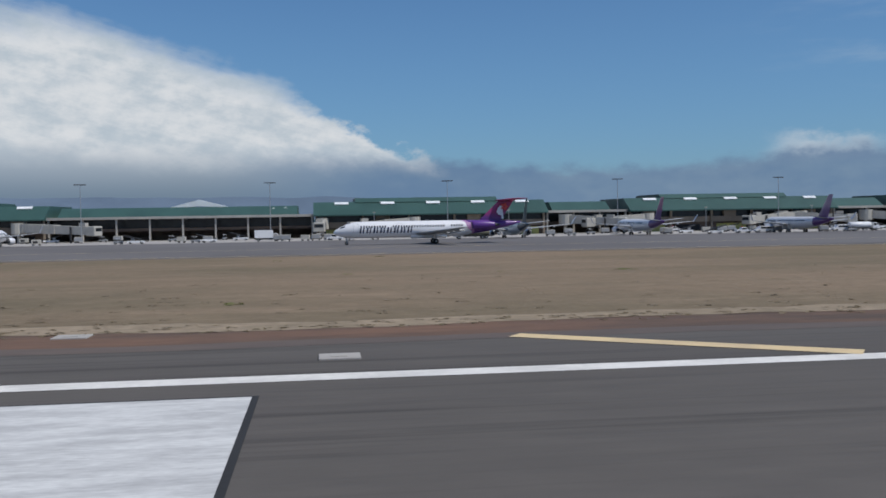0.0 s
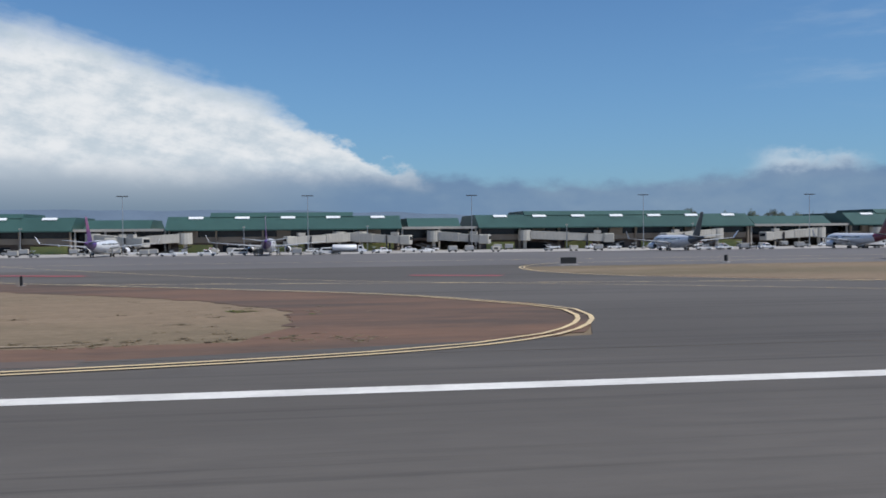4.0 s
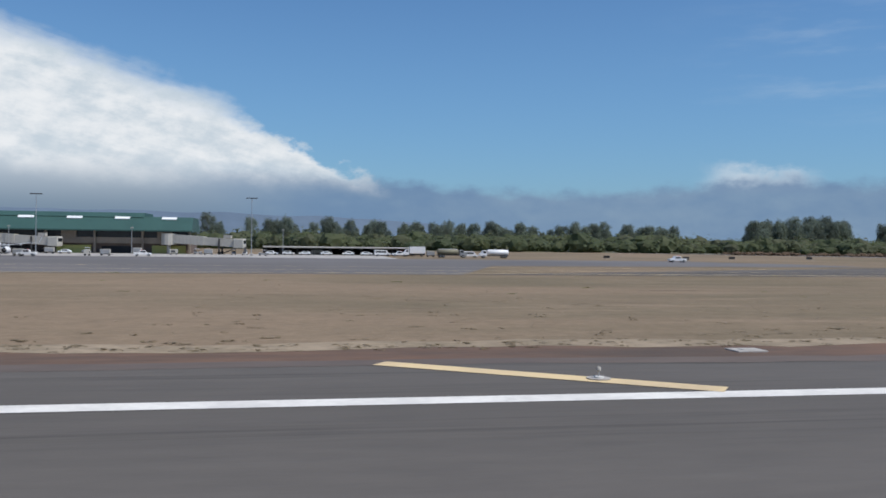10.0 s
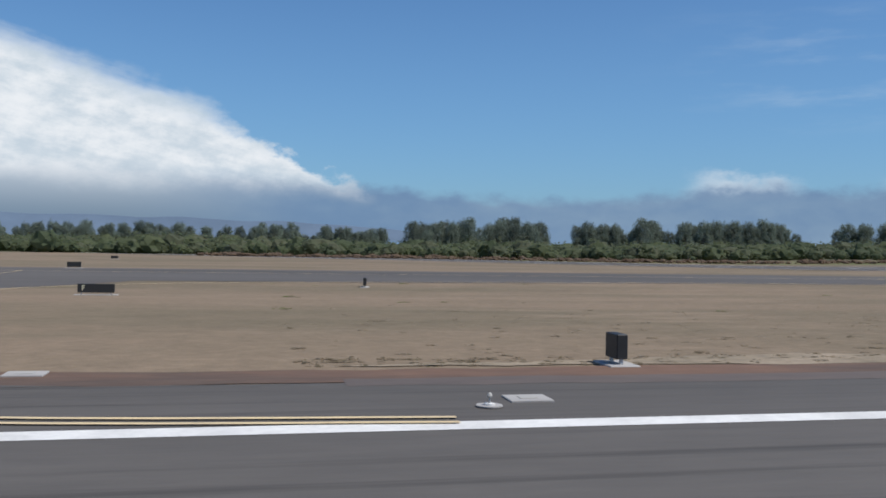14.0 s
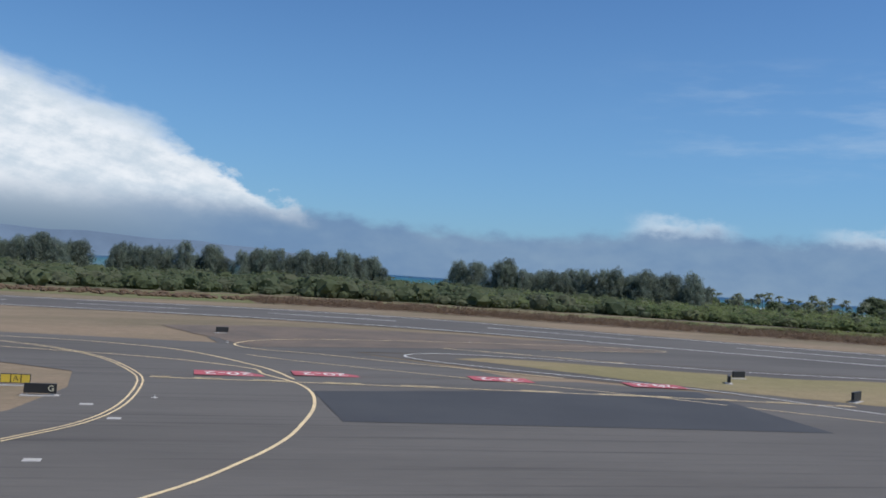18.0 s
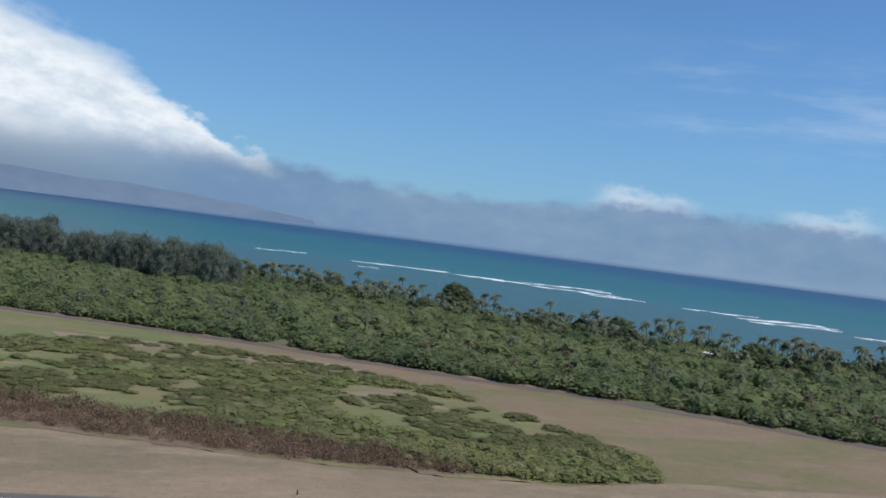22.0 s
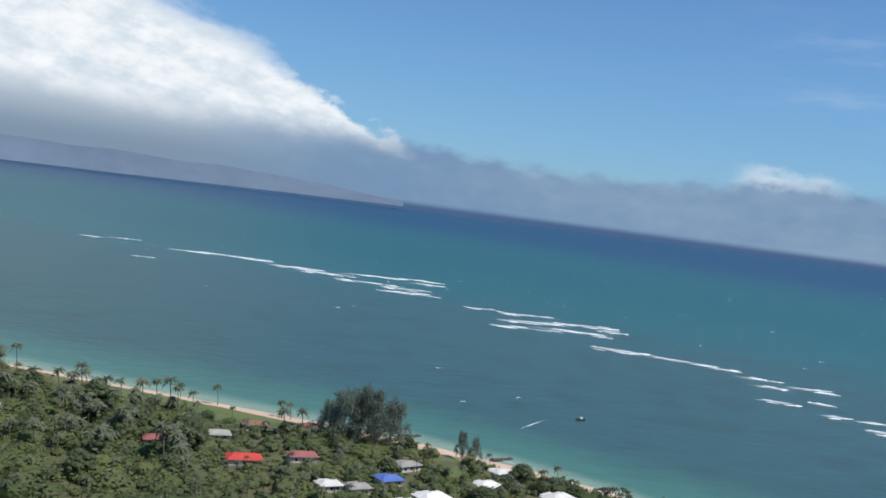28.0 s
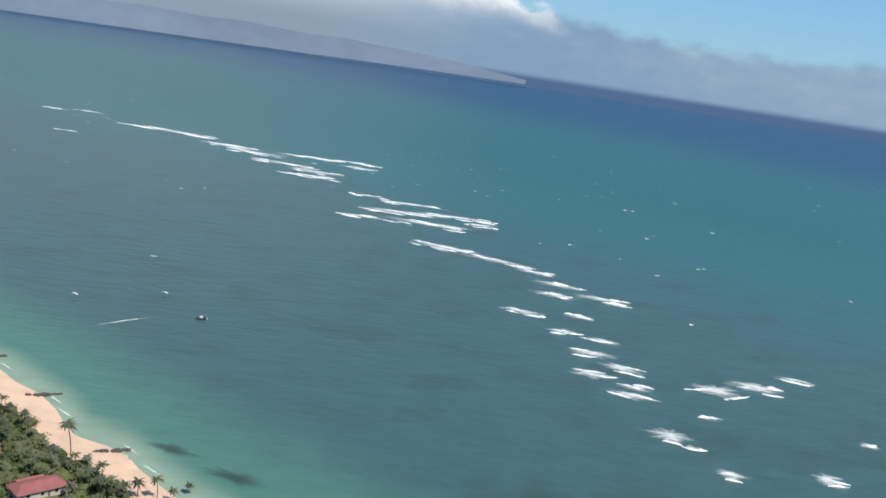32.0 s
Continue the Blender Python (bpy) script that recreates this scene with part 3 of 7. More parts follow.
drape("taxiway_link", [(1100.5, 159.8), (1122.2, 149), (1142, 151), (1170, 146.5), (1195, 141), (1252, 137.5), (1290, 138), (1232, 174), (1205, 199), (1176, 192), (1149, 189), (1122, 186), (1108, 179), (1099, 170)], 0.06, M["asphalt"], "asphalt link taxiway beside the cross runway", "taxiway")
drape("taxiway_shoulder", [(1122, 148), (1142, 150.9), (1170, 146.4), (1195, 140.9), (1252, 137.4), (1292, 137), (1330, 100), (1345, 78), (1330, 50), (1262, 38), (1212, 77), (1197, 86), (1181, 95), (1168, 110), (1141, 126)], 0.048, M["shoulder"], "dark dusty shoulder round the grass strip", "dirt")
drape("exit_bravo", [(185, 28.2), (203, 32), (206, 42), (205, 50), (196, 66), (170, 95), (140, 120), (105, 140.9), (232, 140.9), (224, 132), (222.5, 121), (228, 98), (243, 71), (262, 48), (277, 40), (297, 46), (330, 62), (355, 76), (380, 108), (391, 133), (395, 140.9), (470, 140.9), (430, 112), (398, 91), (365, 70.6), (345.2, 55.4), (339.4, 48), (335.6, 43), (331, 37), (328.5, 33), (335, 28.2)], 0.056, M["asphalt"], "two asphalt exits that branch from the runway", "taxiway")
drape("exit_foxtrot", [(704, 28.2), (716, 29.5), (725, 36), (728, 41), (730, 48), (731, 60), (732.3, 92), (725, 118), (705, 140.9), (790, 140.9), (768, 130), (757, 105), (754, 44), (758, 32), (778, 28.2)], 0.056, M["asphalt"], "asphalt taxiway that leaves the runway at a right angle", "taxiway")
drape("exit_golf", [(975, 28.2), (1000, 33), (1024, 39), (1045, 46.5), (1059, 55), (1073, 74), (1080, 88), (1083, 104), (1082, 117.9), (1148, 117.9), (1168, 109), (1181, 94.5), (1197, 85.5), (1212, 76.5), (1240, 53), (1276, 28.2)], 0.056, M["asphalt"], "wide asphalt taxiway at the runway end", "taxiway")
drape("crossing_runway", [(640, 519), (1265.5, 142.2), (1500, 0.8), (1607, 0.8), (1293.9, 189.3), (640, 583.5)], 0.075, M["asphalt"], "asphalt cross runway running off at a slant", "runway")
drape("asphalt_patch", [(1109, 104), (1162, 111), (1161, 82), (1109, 84)], 0.09, M["asphalt_dark"], "dark new asphalt patch on the taxiway", "patch")
for x0, x1, far in ((-700, 198, 32.2), (327, 712, 32.2), (770, 985, 31.2)):
    drape("red_dirt", [(x0, 28.2), (x1, 28.2), (x1 + 4, far), (x0 - 4, far)], 0.05, M["red_dirt"], "bare red-brown dirt strip along the asphalt edge", "dirt", jitter=0.7)

# ---- painted lines ----
EDGE = 21.65
stripe("edge_line", [(-700, EDGE), (1500, EDGE)], 0.9, M["white_paint"], "white painted runway edge line", lift=0.06, curve=False)
for i in range(-8, 30):
    x = 40.06 + 30.48 * i
    if 180 < x < 335 or x > 690:
        continue
    end = 26.2 if 340 < x < 350 else 28.2         # the one beside the angled exit is cut short
    stripe("shoulder_stripe", [(x, EDGE + 0.65), (x - 8.4 * (end - EDGE - 0.65) / 5.9, end)], 0.9, M["pale_paint"], "slanting yellow stripe painted on the runway shoulder", lift=0.066, curve=False)
for i in range(7):
    x = 811.8 + 32.64 * i
    stripe("shoulder_stripe", [(x - 7.0, EDGE + 0.65), (x, 28.2)], 0.9, M["pale_paint"], "slanting yellow stripe painted on the runway shoulder", lift=0.066, curve=False)
stripe("shoulder_stripe", [(1027, 24.5), (1042.5, 35.6)], 0.95, M["pale_paint"], "slanting yellow stripe painted on the taxiway shoulder", curve=False)
# dirt that rims the grass where the exits bend away
band("red_dirt", [(690, 28.1), (707, 28.1), (716, 29.2), (721.5, 31.6), (728.3, 39), (731, 48.8), (732.3, 68), (733.5, 92), (728, 118)], [(690, 30.5), (702, 31.5), (711, 32.6), (716.5, 34.8), (720.5, 41.7), (723.5, 50), (724.5, 62), (724.5, 92), (719, 118)], 0.061, M["red_dirt"], "reddish brown dirt round the bend of the taxiway", "dirt", 0.9)
band("red_dirt", [(985, 28.2), (1000, 32.5), (1024, 38.5), (1038, 42.8), (1050, 48.5)], [(985, 31.6), (1003, 40.5), (1020, 43), (1036, 45.5), (1052, 50.5)], 0.047, M["red_dirt"], "reddish brown dirt round the bend of the taxiway", "dirt", 0.9)
band("red_dirt", [(228, 98), (243, 71), (262, 48), (277, 40), (297, 46), (330, 62), (355, 76), (382, 106)], [(230, 98.5), (245, 73), (260, 60), (273, 55.5), (290, 66), (318, 91), (344, 107), (375, 125)], 0.045, M["red_dirt"], "reddish brown dirt point between two exits", "dirt", 1.2)
band("red_dirt", [(329, 32), (334, 41), (341, 49.5), (366, 70), (398, 91), (430, 112), (470, 140)], [(336, 32), (345, 37), (360, 46), (380, 60), (402, 80), (440, 108), (484, 138)], 0.043, M["red_dirt"], "reddish brown dirt beside the angled exit", "dirt", 1.2)
band("red_dirt", [(150, 118), (172, 96), (196, 68), (206, 50), (207, 42), (203, 33)], [(140, 112), (164, 86), (186, 60), (192, 46), (192, 38), (190, 32)], 0.047, M["red_dirt"], "reddish brown dirt along the taxiway bend", "dirt", 1.0)
for x0, x1 in ((-700, 186), (345, 702), (785, 984)):
    drape("dusty_edge", [(x0, 27.5), (x1, 27.5), (x1, 28.9), (x0, 28.9)], 0.056, M["dusty_asphalt"], "dusty asphalt fading into the dirt strip", "dirt", cell=0, jitter=0.5)
    a = 32.0 if x0 < 700 else 31.0
    drape("straw_edge", [(x0, a + 1.2), (x0 + 18, a), (x1 - 18, a), (x1, a + 1.2), (x1 - 18, a + 2.4), (x0 + 18, a + 2.4)], 0.056, M["straw"], "pale dry straw along the edge of the dirt", "turf", cell=0, jitter=1.1)

# ---- the rest of the paint ----
M["paint_worn"] = mat("paint_worn", (0.62, 0.62, 0.60), (0.45, 0.45, 0.44), 0.75, scale=0.4, fine=3.0, grain=0.35, stretch=(1, 4, 1))
M["black_paint"] = mat("black_paint", (0.03, 0.03, 0.03), (0.025, 0.025, 0.025), 0.8)


def slab(name, x0, y0, x1, y1, material, label, lift=0.062):
    bm = bmesh.new()
    n = max(1, int((x1 - x0) / 6))
    rows = [[bm.verts.new((x0 + (x1 - x0) * i / n, y, float(gz(x0, y)) + lift)) for y in (y0, y1)] for i in range(n + 1)]
    for a, b in zip(rows, rows[1:]):
        bm.faces.new((a[0], b[0], b[1], a[1]))
    return whole(name, bm, material, label, "marking", "structure")


# aiming point block and touchdown bars, each with a dark border
slab("aiming_mark_border", -22.1, 11.9, 24.15, 19.55, M["black_paint"], "black painted border of the aiming mark", 0.055)
slab("aiming_mark", -22, 12.0, 24.0, 19.4, M["paint_worn"], "large worn white aiming block painted on the runway")
for x0 in (130.4, 278):
    for y0 in (13.35, 9.9, 6.4):
        slab("touchdown_border", x0 - 0.5, y0 - 0.3, x0 + 23.4, y0 + 2.35, M["black_paint"], "black border of the touchdown bar", 0.055)
        slab("touchdown_bar", x0, y0, x0 + 22.9, y0 + 2.1, M["paint_worn"], "worn white touchdown bar painted on the runway")
for i in range(-10, 26):
    slab("centre_dash", i * 61 - 18, -0.45, i * 61 + 18.6, 0.45, M["white_paint"], "white runway centre dash")

# exits: double yellow edges, yellow centre lines
def double(points, label="double yellow taxiway edge line", width=0.22):
    for off in (-0.3, 0.3):
        q = spline(points)
        moved = []
        for i, (x, y) in enumerate(q):
            a, b = q[max(i - 1, 0)], q[min(i + 1, len(q) - 1)]
            d = Vector((b[0] - a[0], b[1] - a[1])).normalized()
            moved.append((x - d.y * off, y + d.x * off))
        stripe("taxi_edge_line", moved[::2] + [moved[-1]], width, M["pale_paint"], label, lift=0.087 if max(p[0] for p in points) < 850 else 0.09)


double([(160, 24.3), (185, 26.3), (200, 31), (205.5, 42), (203, 52), (195, 67), (170, 96), (140, 122), (110, 133.5), (60, 136.5), (-200, 139), (-700, 139)])
double([(640, 148), (480, 148), (400, 146), (391, 133), (380, 108), (355, 76), (330, 62), (297, 46), (277, 40), (262, 48), (243, 71), (228, 98), (222.5, 121), (228, 140), (245, 147), (300, 148)][::-1])
double([(640, 136), (560, 137.5), (520, 137), (481, 133), (450, 126), (424, 112), (398, 92), (364, 71.2), (351.4, 63), (344, 56), (338.3, 48.5), (334.5, 43.7), (331, 39.5), (326, 33), (319, 27)], width=0.32)
double([(690, 21.7), (700, 21.9), (707.4, 22.4), (712, 23.6), (718, 26.4), (723, 31.1), (727, 37.5), (729.8, 46), (732, 60), (733.3, 92), (727, 115), (714, 127), (690, 133), (560, 136)])
double([(1000, 142), (900, 139.5), (850, 138), (803, 132), (776, 124.5), (762, 113), (757, 100), (753.5, 60), (754.5, 42), (759, 32), (766, 27), (772, 24.6), (778, 23.1), (787, 22.2)])
double([(900, 168), (1000, 167), (1045, 163), (1068, 153), (1082, 137), (1089, 118), (1090, 104), (1088, 86), (1082, 73.5), (1068, 53), (1046, 34), (1010, 25)])
stripe("taxi_centre_line", [(140, 165), (190, 103), (218, 73), (240, 47), (256, 30), (266.6, 22.4), (276.5, 16.3), (292, 9), (330, 2)], 0.28, M["pale_paint"], "thin yellow taxiway centre line")
stripe("taxi_centre_line", [(240, 3), (262, 11.8), (279.5, 21.1), (292, 29), (305, 38), (330, 57), (355, 76), (420, 125), (480, 165)], 0.22, M["pale_paint"], "yellow taxiway centre line", lift=0.1)
stripe("taxi_centre_line", [(790, 6), (772, 9), (753.6, 14.8), (747.3, 22), (743.9, 31.8), (743.4, 40), (744.5, 70), (746.4, 146), (746.6, 165)], 0.3, M["pale_paint"], "yellow taxiway centre line", lift=0.1)
stripe("taxi_centre_line", [(737, 24.5), (740.5, 28.3), (743.3, 39.5)], 0.25, M["pale_paint"], "yellow taxiway centre line", lift=0.1)
stripe("taxi_centre_line", [(-700, 165), (480, 165), (900, 163), (1020, 160), (1080, 140), (1101.8, 126), (1104.6, 118.5), (1107.6, 111.5), (1108.6, 105.5), (1108.4, 99), (1107.2, 91), (1105.2, 83), (1102.8, 75), (1099, 66.4), (1092.4, 55.2), (1076, 36), (1050, 18)], 0.36, M["pale_paint"], "yellow taxiway centre line")
stripe("taxi_centre_line", [(1108, 114), (1104, 128), (1090, 150), (1060, 163), (1000, 166)], 0.4, M["pale_paint"], "yellow taxiway centre line")
stripe("taxi_centre_line", [(1104, 141), (1112, 133), (1130, 120), (1152, 105.6), (1164, 96.6), (1184, 82.5), (1199, 71.6), (1235, 44), (1270, 16)], 0.28, M["pale_paint"], "thin taxiway centre line")
stripe("taxi_edge_line", [(1285, 135.6), (1251.6, 134.6), (1195, 137.2), (1169.6, 143.4), (1150, 148), (1141.5, 150), (1134.5, 150), (1129.8, 146.5), (1130.5, 140.5), (1141, 130.5), (1154, 121.5), (1168, 110), (1180.3, 95.5), (1196, 85), (1210, 76), (1240, 52), (1275, 25)], 0.35, M["white_paint"], "pale taxiway edge line round the grass strip")
stripe("taxi_edge_line", [(1147, 121.4), (1127, 134.5), (1115, 144), (1106.2, 149.5), (1103, 156), (1105.5, 163), (1111, 168), (1122, 172), (1149, 175.5), (1174, 177.5), (1188, 178.5), (1193, 176), (1191, 172.5), (1180, 168.5), (1160, 162.5)], 0.36, M["pale_paint"], "pale taxiway edge line", lift=0.13)
# hold lines of short bars, and red painted panels with the runway's name
for (xa, ya), (xb, yb) in (((1091, 113.5), (1180, 101.5)), ((1140, 160), (1168, 144)), ((735.6, 91), (755.8, 93)), ((170, 96), (243, 71)), ((340, 110), (380, 95))):
    L = math.hypot(xb - xa, yb - ya)
    for off, dash in ((0.0, None), (0.75, (1, 1))):
        stripe("hold_line", [(xa, ya + off), (xb, yb + off)], 0.36, M["pale_paint"], "yellow hold line across the taxiway", lift=0.11, curve=False, dashes=(4, 4) if dash else None)


def painted_word(text, x, y, size, rz, material, label, lift=0.13, stretch=1.0):
    cu = bpy.data.curves.new("painted_word", "FONT")
    cu.body, cu.size, cu.align_x, cu.align_y = text, size, "CENTER", "CENTER"
    ob = bpy.data.objects.new("painted_word", cu)
    me = bpy.data.meshes.new_from_object(ob)
    bpy.data.objects.remove(ob)
    me.materials.append(material)
    o = whole("painted_word", me, None, label, "marking", "structure", x=x, y=y, z=float(gz(x, y)) + lift, rz=rz)
    o.scale = (S, S * stretch, S)
    return o


for x, y, rz in ((1100.3, 118.3, 180), (1112.6, 119.5, 180), (1136.4, 118.3, 176), (1158.5, 116.1, 176)):
    bm = bmesh.new()
    c, s_ = math.cos(radians(rz)), math.sin(radians(rz))
    bm.faces.new([bm.verts.new((x + c * u - s_ * v, y + s_ * u + c * v, float(gz(x, y)) + 0.11)) for u, v in ((-4.2, -2.4), (4.2, -2.4), (4.2, 2.4), (-4.2, 2.4))])
    whole("painted_panel", bm, M["red_paint"], "red painted panel on the taxiway", "marking", "structure")
    painted_word("20-2", x, y, 3.4, rz, M["white_paint"], "white runway number painted on red", stretch=1.2)
for x, y in ((742, 96), (751, 96.5)):
    bm = bmesh.new()
    bm.faces.new([bm.verts.new((x + u, y + v, float(gz(x, y)) + 0.11)) for u, v in ((-2.4, -2), (2.4, -2), (2.4, 2), (-2.4, 2))])
    whole("painted_panel", bm, M["red_paint"], "red painted panel on the taxiway", "marking", "structure")
    painted_word("20-2", x, y, 2.2, 180, M["white_paint"], "white runway number painted on red", stretch=1.3)
for pts in ([(205, 110), (215, 104)], [(150, 128), (165, 122)], [(398, 128), (410, 126)], [(425, 133), (445, 131)]):
    stripe("painted_panel", pts, 2.2, M["red_paint"], "red and white painted panel on the taxiway", lift=0.1, curve=False)

# cross runway: edge lines and the centre dashes
dx, dy = 0.8564, -0.5163
for px, py, ahead in ((1267.5, 145.5, 270), (1291.1, 184.6, 330)):
    stripe("edge_line", [(px - 740 * dx, py - 740 * dy), (px + ahead * dx, py + ahead * dy)], 0.9, M["white_paint"], "white runway edge line", curve=False, lift=0.11)
for k in range(-12, 5):
    a = k * 63.0
    stripe("centre_dash", [(1280 + dx * a, 166.2 + dy * a), (1280 + dx * (a + 37.8), 166.2 + dy * (a + 37.8))], 0.9, M["white_paint"], "white runway centre dash", curve=False, lift=0.11)
band("red_dirt", [(1287, 130), (1349, 92.5), (1400, 62), (1460, 25)], [(1262, 126), (1315, 103), (1372, 62), (1430, 24)], 0.077, M["red_dirt"], "bare red-brown dirt beside the cross runway", "dirt", 1.5)
drape("dirt_island", [(1106, 153), (1150, 163), (1184, 169), (1192, 174), (1186, 181), (1150, 201), (1110, 206), (1090, 199)], 0.085, M["brown_dirt"], "bare brown dirt island between the taxiway and the cross runway", "dirt", jitter=1.0)
drape("connecting_taxiway", [(1338, 157), (1375, 158), (1424, 156), (1468, 152), (1540, 144.5), (1640, 133.5), (1640, 96), (1500, 100), (1400, 112)], 0.08, M["asphalt"], "asphalt taxiway that joins the cross runway", "taxiway")
stripe("taxi_edge_line", [(1341, 154.8), (1375, 154.6), (1424, 152.6), (1468, 148.6), (1540, 141), (1640, 130)], 0.35, M["white_paint"], "pale taxiway edge line", lift=0.12)
stripe("taxi_centre_line", [(1355, 143), (1392, 139.3), (1438, 136.8), (1500, 132.5), (1600, 124)], 0.3, M["pale_paint"], "thin taxiway centre line", lift=0.12)
double([(1500, 124.5), (1431, 128.6), (1409, 128), (1402, 126), (1400.2, 123), (1403, 119.5), (1412, 116.5), (1440, 112), (1500, 104)], "pale double line round the end of the taxiway island")

# ---- terminal ----
GT = -3.2      # ground level at the terminal


def green_block(x0, x1, ends=True):
    t = root("terminal_concourse", "terminal building with a green metal roof and bright skylights", "building", group="terminal concourse blocks")
    w = x1 - x0
    part("lower_wall", boxes((x0, 347.5, GT, x1, 384, 0.3)), M["wall_brown"], t, "brown ground floor wall")
    part("glazing", boxes((x0, 346.5, 2.4, x1, 384, 5.0)), M["dark_glass"], t, "dark window band under the eaves")
    part("wall_band", boxes((x0 - 0.3, 345.6, 0.3, x1 + 0.3, 384, 2.4)), M["wall_tan"], t, "tan concrete wall band")
    prof = [(341.0, 4.7), (341.0, 5.15), (349.5, 9.9), (379, 9.9), (387, 5.15), (387, 4.7)]
    bm = bmesh.new()
    loft(bm, [[(x, a, b) for a, b in prof] for x in (x0 - 1, x1 + 1)])
    part("roof", bm, M["green_roof"], t, "green standing seam metal roof")
    bm = bmesh.new()
    k = 0
    while x0 + k * 1.2 < x1:                       # standing seams
        x = x0 + k * 1.2
        v = [bm.verts.new(p) for p in ((x, 340.9, 5.2), (x + 0.12, 340.9, 5.2), (x + 0.12, 349.4, 9.98), (x, 349.4, 9.98))]
        bm.faces.new(v)
        k += 1
    part("roof_seams", bm, M["green_roof"], t)
    r0, r1 = x0 + 0.17 * w, x1 - 0.2 * w
    bm = bmesh.new()
    loft(bm, [[(x, a, b) for a, b in ((348.6, 9.7), (351.6, 11.35), (377, 11.35), (380, 9.7))] for x in (r0, r1)])
    part("roof_monitor", bm, M["green_roof"], t, "raised middle of the green roof")
    n = max(4, round(w / 16.5))
    for i in range(n):
        x = x0 + (i + 0.55) * w / n
        bm = bmesh.new()
        y0, z0, y1, z1 = 347.4, 8.9, 348.8, 9.68
        loft(bm, [[(xx, y0, z0), (xx, y0 - 0.12, z0 + 0.2), (xx, y1 - 0.12, z1 + 0.2), (xx, y1, z1)] for xx in (x - 2.6, x + 2.6)])
        part("skylight", bm, M["skylight"], t, "white rectangular skylight")
    for i in range(n + 1):
        x = x0 + i * w / n
        part("column", boxes((x - 0.35, 344.6, GT, x + 0.35, 345.5, 4.7)), M["wall_tan"], t)
        if i < n:
            if (i + int(x0)) % 2 == 0:
                part("service_wall", boxes((x + 3, 347.0, GT, x + w / n - 1.5, 347.45, -0.4)), M["wall_yellow"], t, "yellow painted service wall")
            else:
                # no real opening: a solid panel whose dark colour imitates the bay's shade
                part("service_opening", boxes((x + 2, 347.2, GT, x + w / n - 4, 347.45, -0.7)), M["dark_void"], t, "near-black panel painted as the shade of an open service bay")
            if (i * 7 + int(x1)) % 2:
                part("wall_panel", boxes((x + 5, 345.0, 2.35, x + 10, 346.45, 4.6)), M["wall_tan"], t)
    return t


def link_block(x0, x1, low=False):
    t = root("terminal_link", "low open terminal link with a flat pale roof edge", "building", group="terminal link blocks")
    part("back_wall", boxes((x0, 362, GT, x1, 384, 4.6)), M["wall_brown"], t)
    part("roof_edge", boxes((x0, 344.2, 4.7, x1, 384, 5.6)), M["fascia"], t, "pale flat roof edge")
    part("upper_deck", boxes((x0, 349.5, 0.3, x1, 384, 1.3)), M["wall_brown"], t)
    part("glazing", boxes((x0, 352, 1.3, x1, 353, 4.7)), M["dark_glass"], t, "dark glass behind the open deck")
    if not low:
        bm = bmesh.new()
        loft(bm, [[(x, a, b) for a, b in ((347, 5.6), (353.5, 8.9), (375, 8.9), (383, 5.6))] for x in (x0 + 3, x1 - 6)])
        part("roof", bm, M["green_roof"], t, "green hipped metal roof")
    n = max(2, round((x1 - x0) / 12))
    for i in range(n + 1):
        x = x0 + 0.5 + i * (x1 - x0 - 1) / n
        part("column", boxes((x - 0.3, 345, GT, x + 0.3, 345.7, 4.7)), M["fascia"], t)
    return t


for x0, x1 in ((-170, -72), (24, 110), (144, 227), (258, 366), (410, 491)):
    green_block(x0, x1)
link_block(-71, 23)
for x0, x1 in ((111, 143), (228, 257), (367, 409)):
    link_block(x0, x1)
link_block(-330, -171)

# a white glass peak and two dish antennas on the roofs behind
bm = bmesh.new()
loft(bm, [[(-34, 380, 9.0), (-34, 386, 9.0), (-34, 386, 9.2), (-34, 380, 9.2)], [(-22.5, 380, 9.6), (-22.5, 386, 9.6), (-22.5, 386, 12.2), (-22.5, 380, 12.2)], [(-11, 380, 9.0), (-11, 386, 9.0), (-11, 386, 9.2), (-11, 380, 9.2)]])
pk = root("roof_lantern", "white glazed peak above the terminal roof", "skylight")
part("glazing", bm, M["skylight"], pk)
part("curb", boxes((-33, 379.8, 8.4, -12, 386.2, 9.0)), M["fascia"], pk)
for x in (8.2, 12.6):
    d = root("dish_antenna", "white satellite dish on the terminal roof", "antenna", x, 352, 5.6, group="roof dishes")
    bm = bmesh.new()
    bmesh.ops.create_uvsphere(bm, u_segments=12, v_segments=8, radius=1.1)
    for v in bm.verts:
        v.co.y *= 0.35
    part("dish", bm, M["white_body"], d, flat=False)
    d.children[0].location.z = 1.6
    part("mount", tube(bmesh.new(), (0, 0.2, 0), (0, 0.2, 1.4), 0.12), M["steel"], d)


def light_mast(x, first=[None]):
    if first[0]:
        return copy_thing(first[0], at(x, 323, GT))
    t = root("floodlight_mast", "tall slim steel floodlight mast on the apron", "light mast", x, 323, GT, group="apron floodlight masts")
    part("pole", tube(bmesh.new(), (0, 0, 0), (0, 0, 19.5), 0.17, 0.09), M["steel"], t)
    part("base", boxes((-0.6, -0.6, 0, 0.6, 0.6, 0.8), bevel=0.1), M["concrete"], t)
    part("crossarm", boxes((-2.0, -0.1, 19.45, 2.0, 0.1, 19.6)), M["dark_metal"], t)
    for i in range(6):
        part("floodlight", boxes((-1.95 + i * 0.66, -0.3, 19.56, -1.4 + i * 0.66, 0.2, 19.78), bevel=0.05), M["dark_metal"], t)
    first[0] = t
    return t


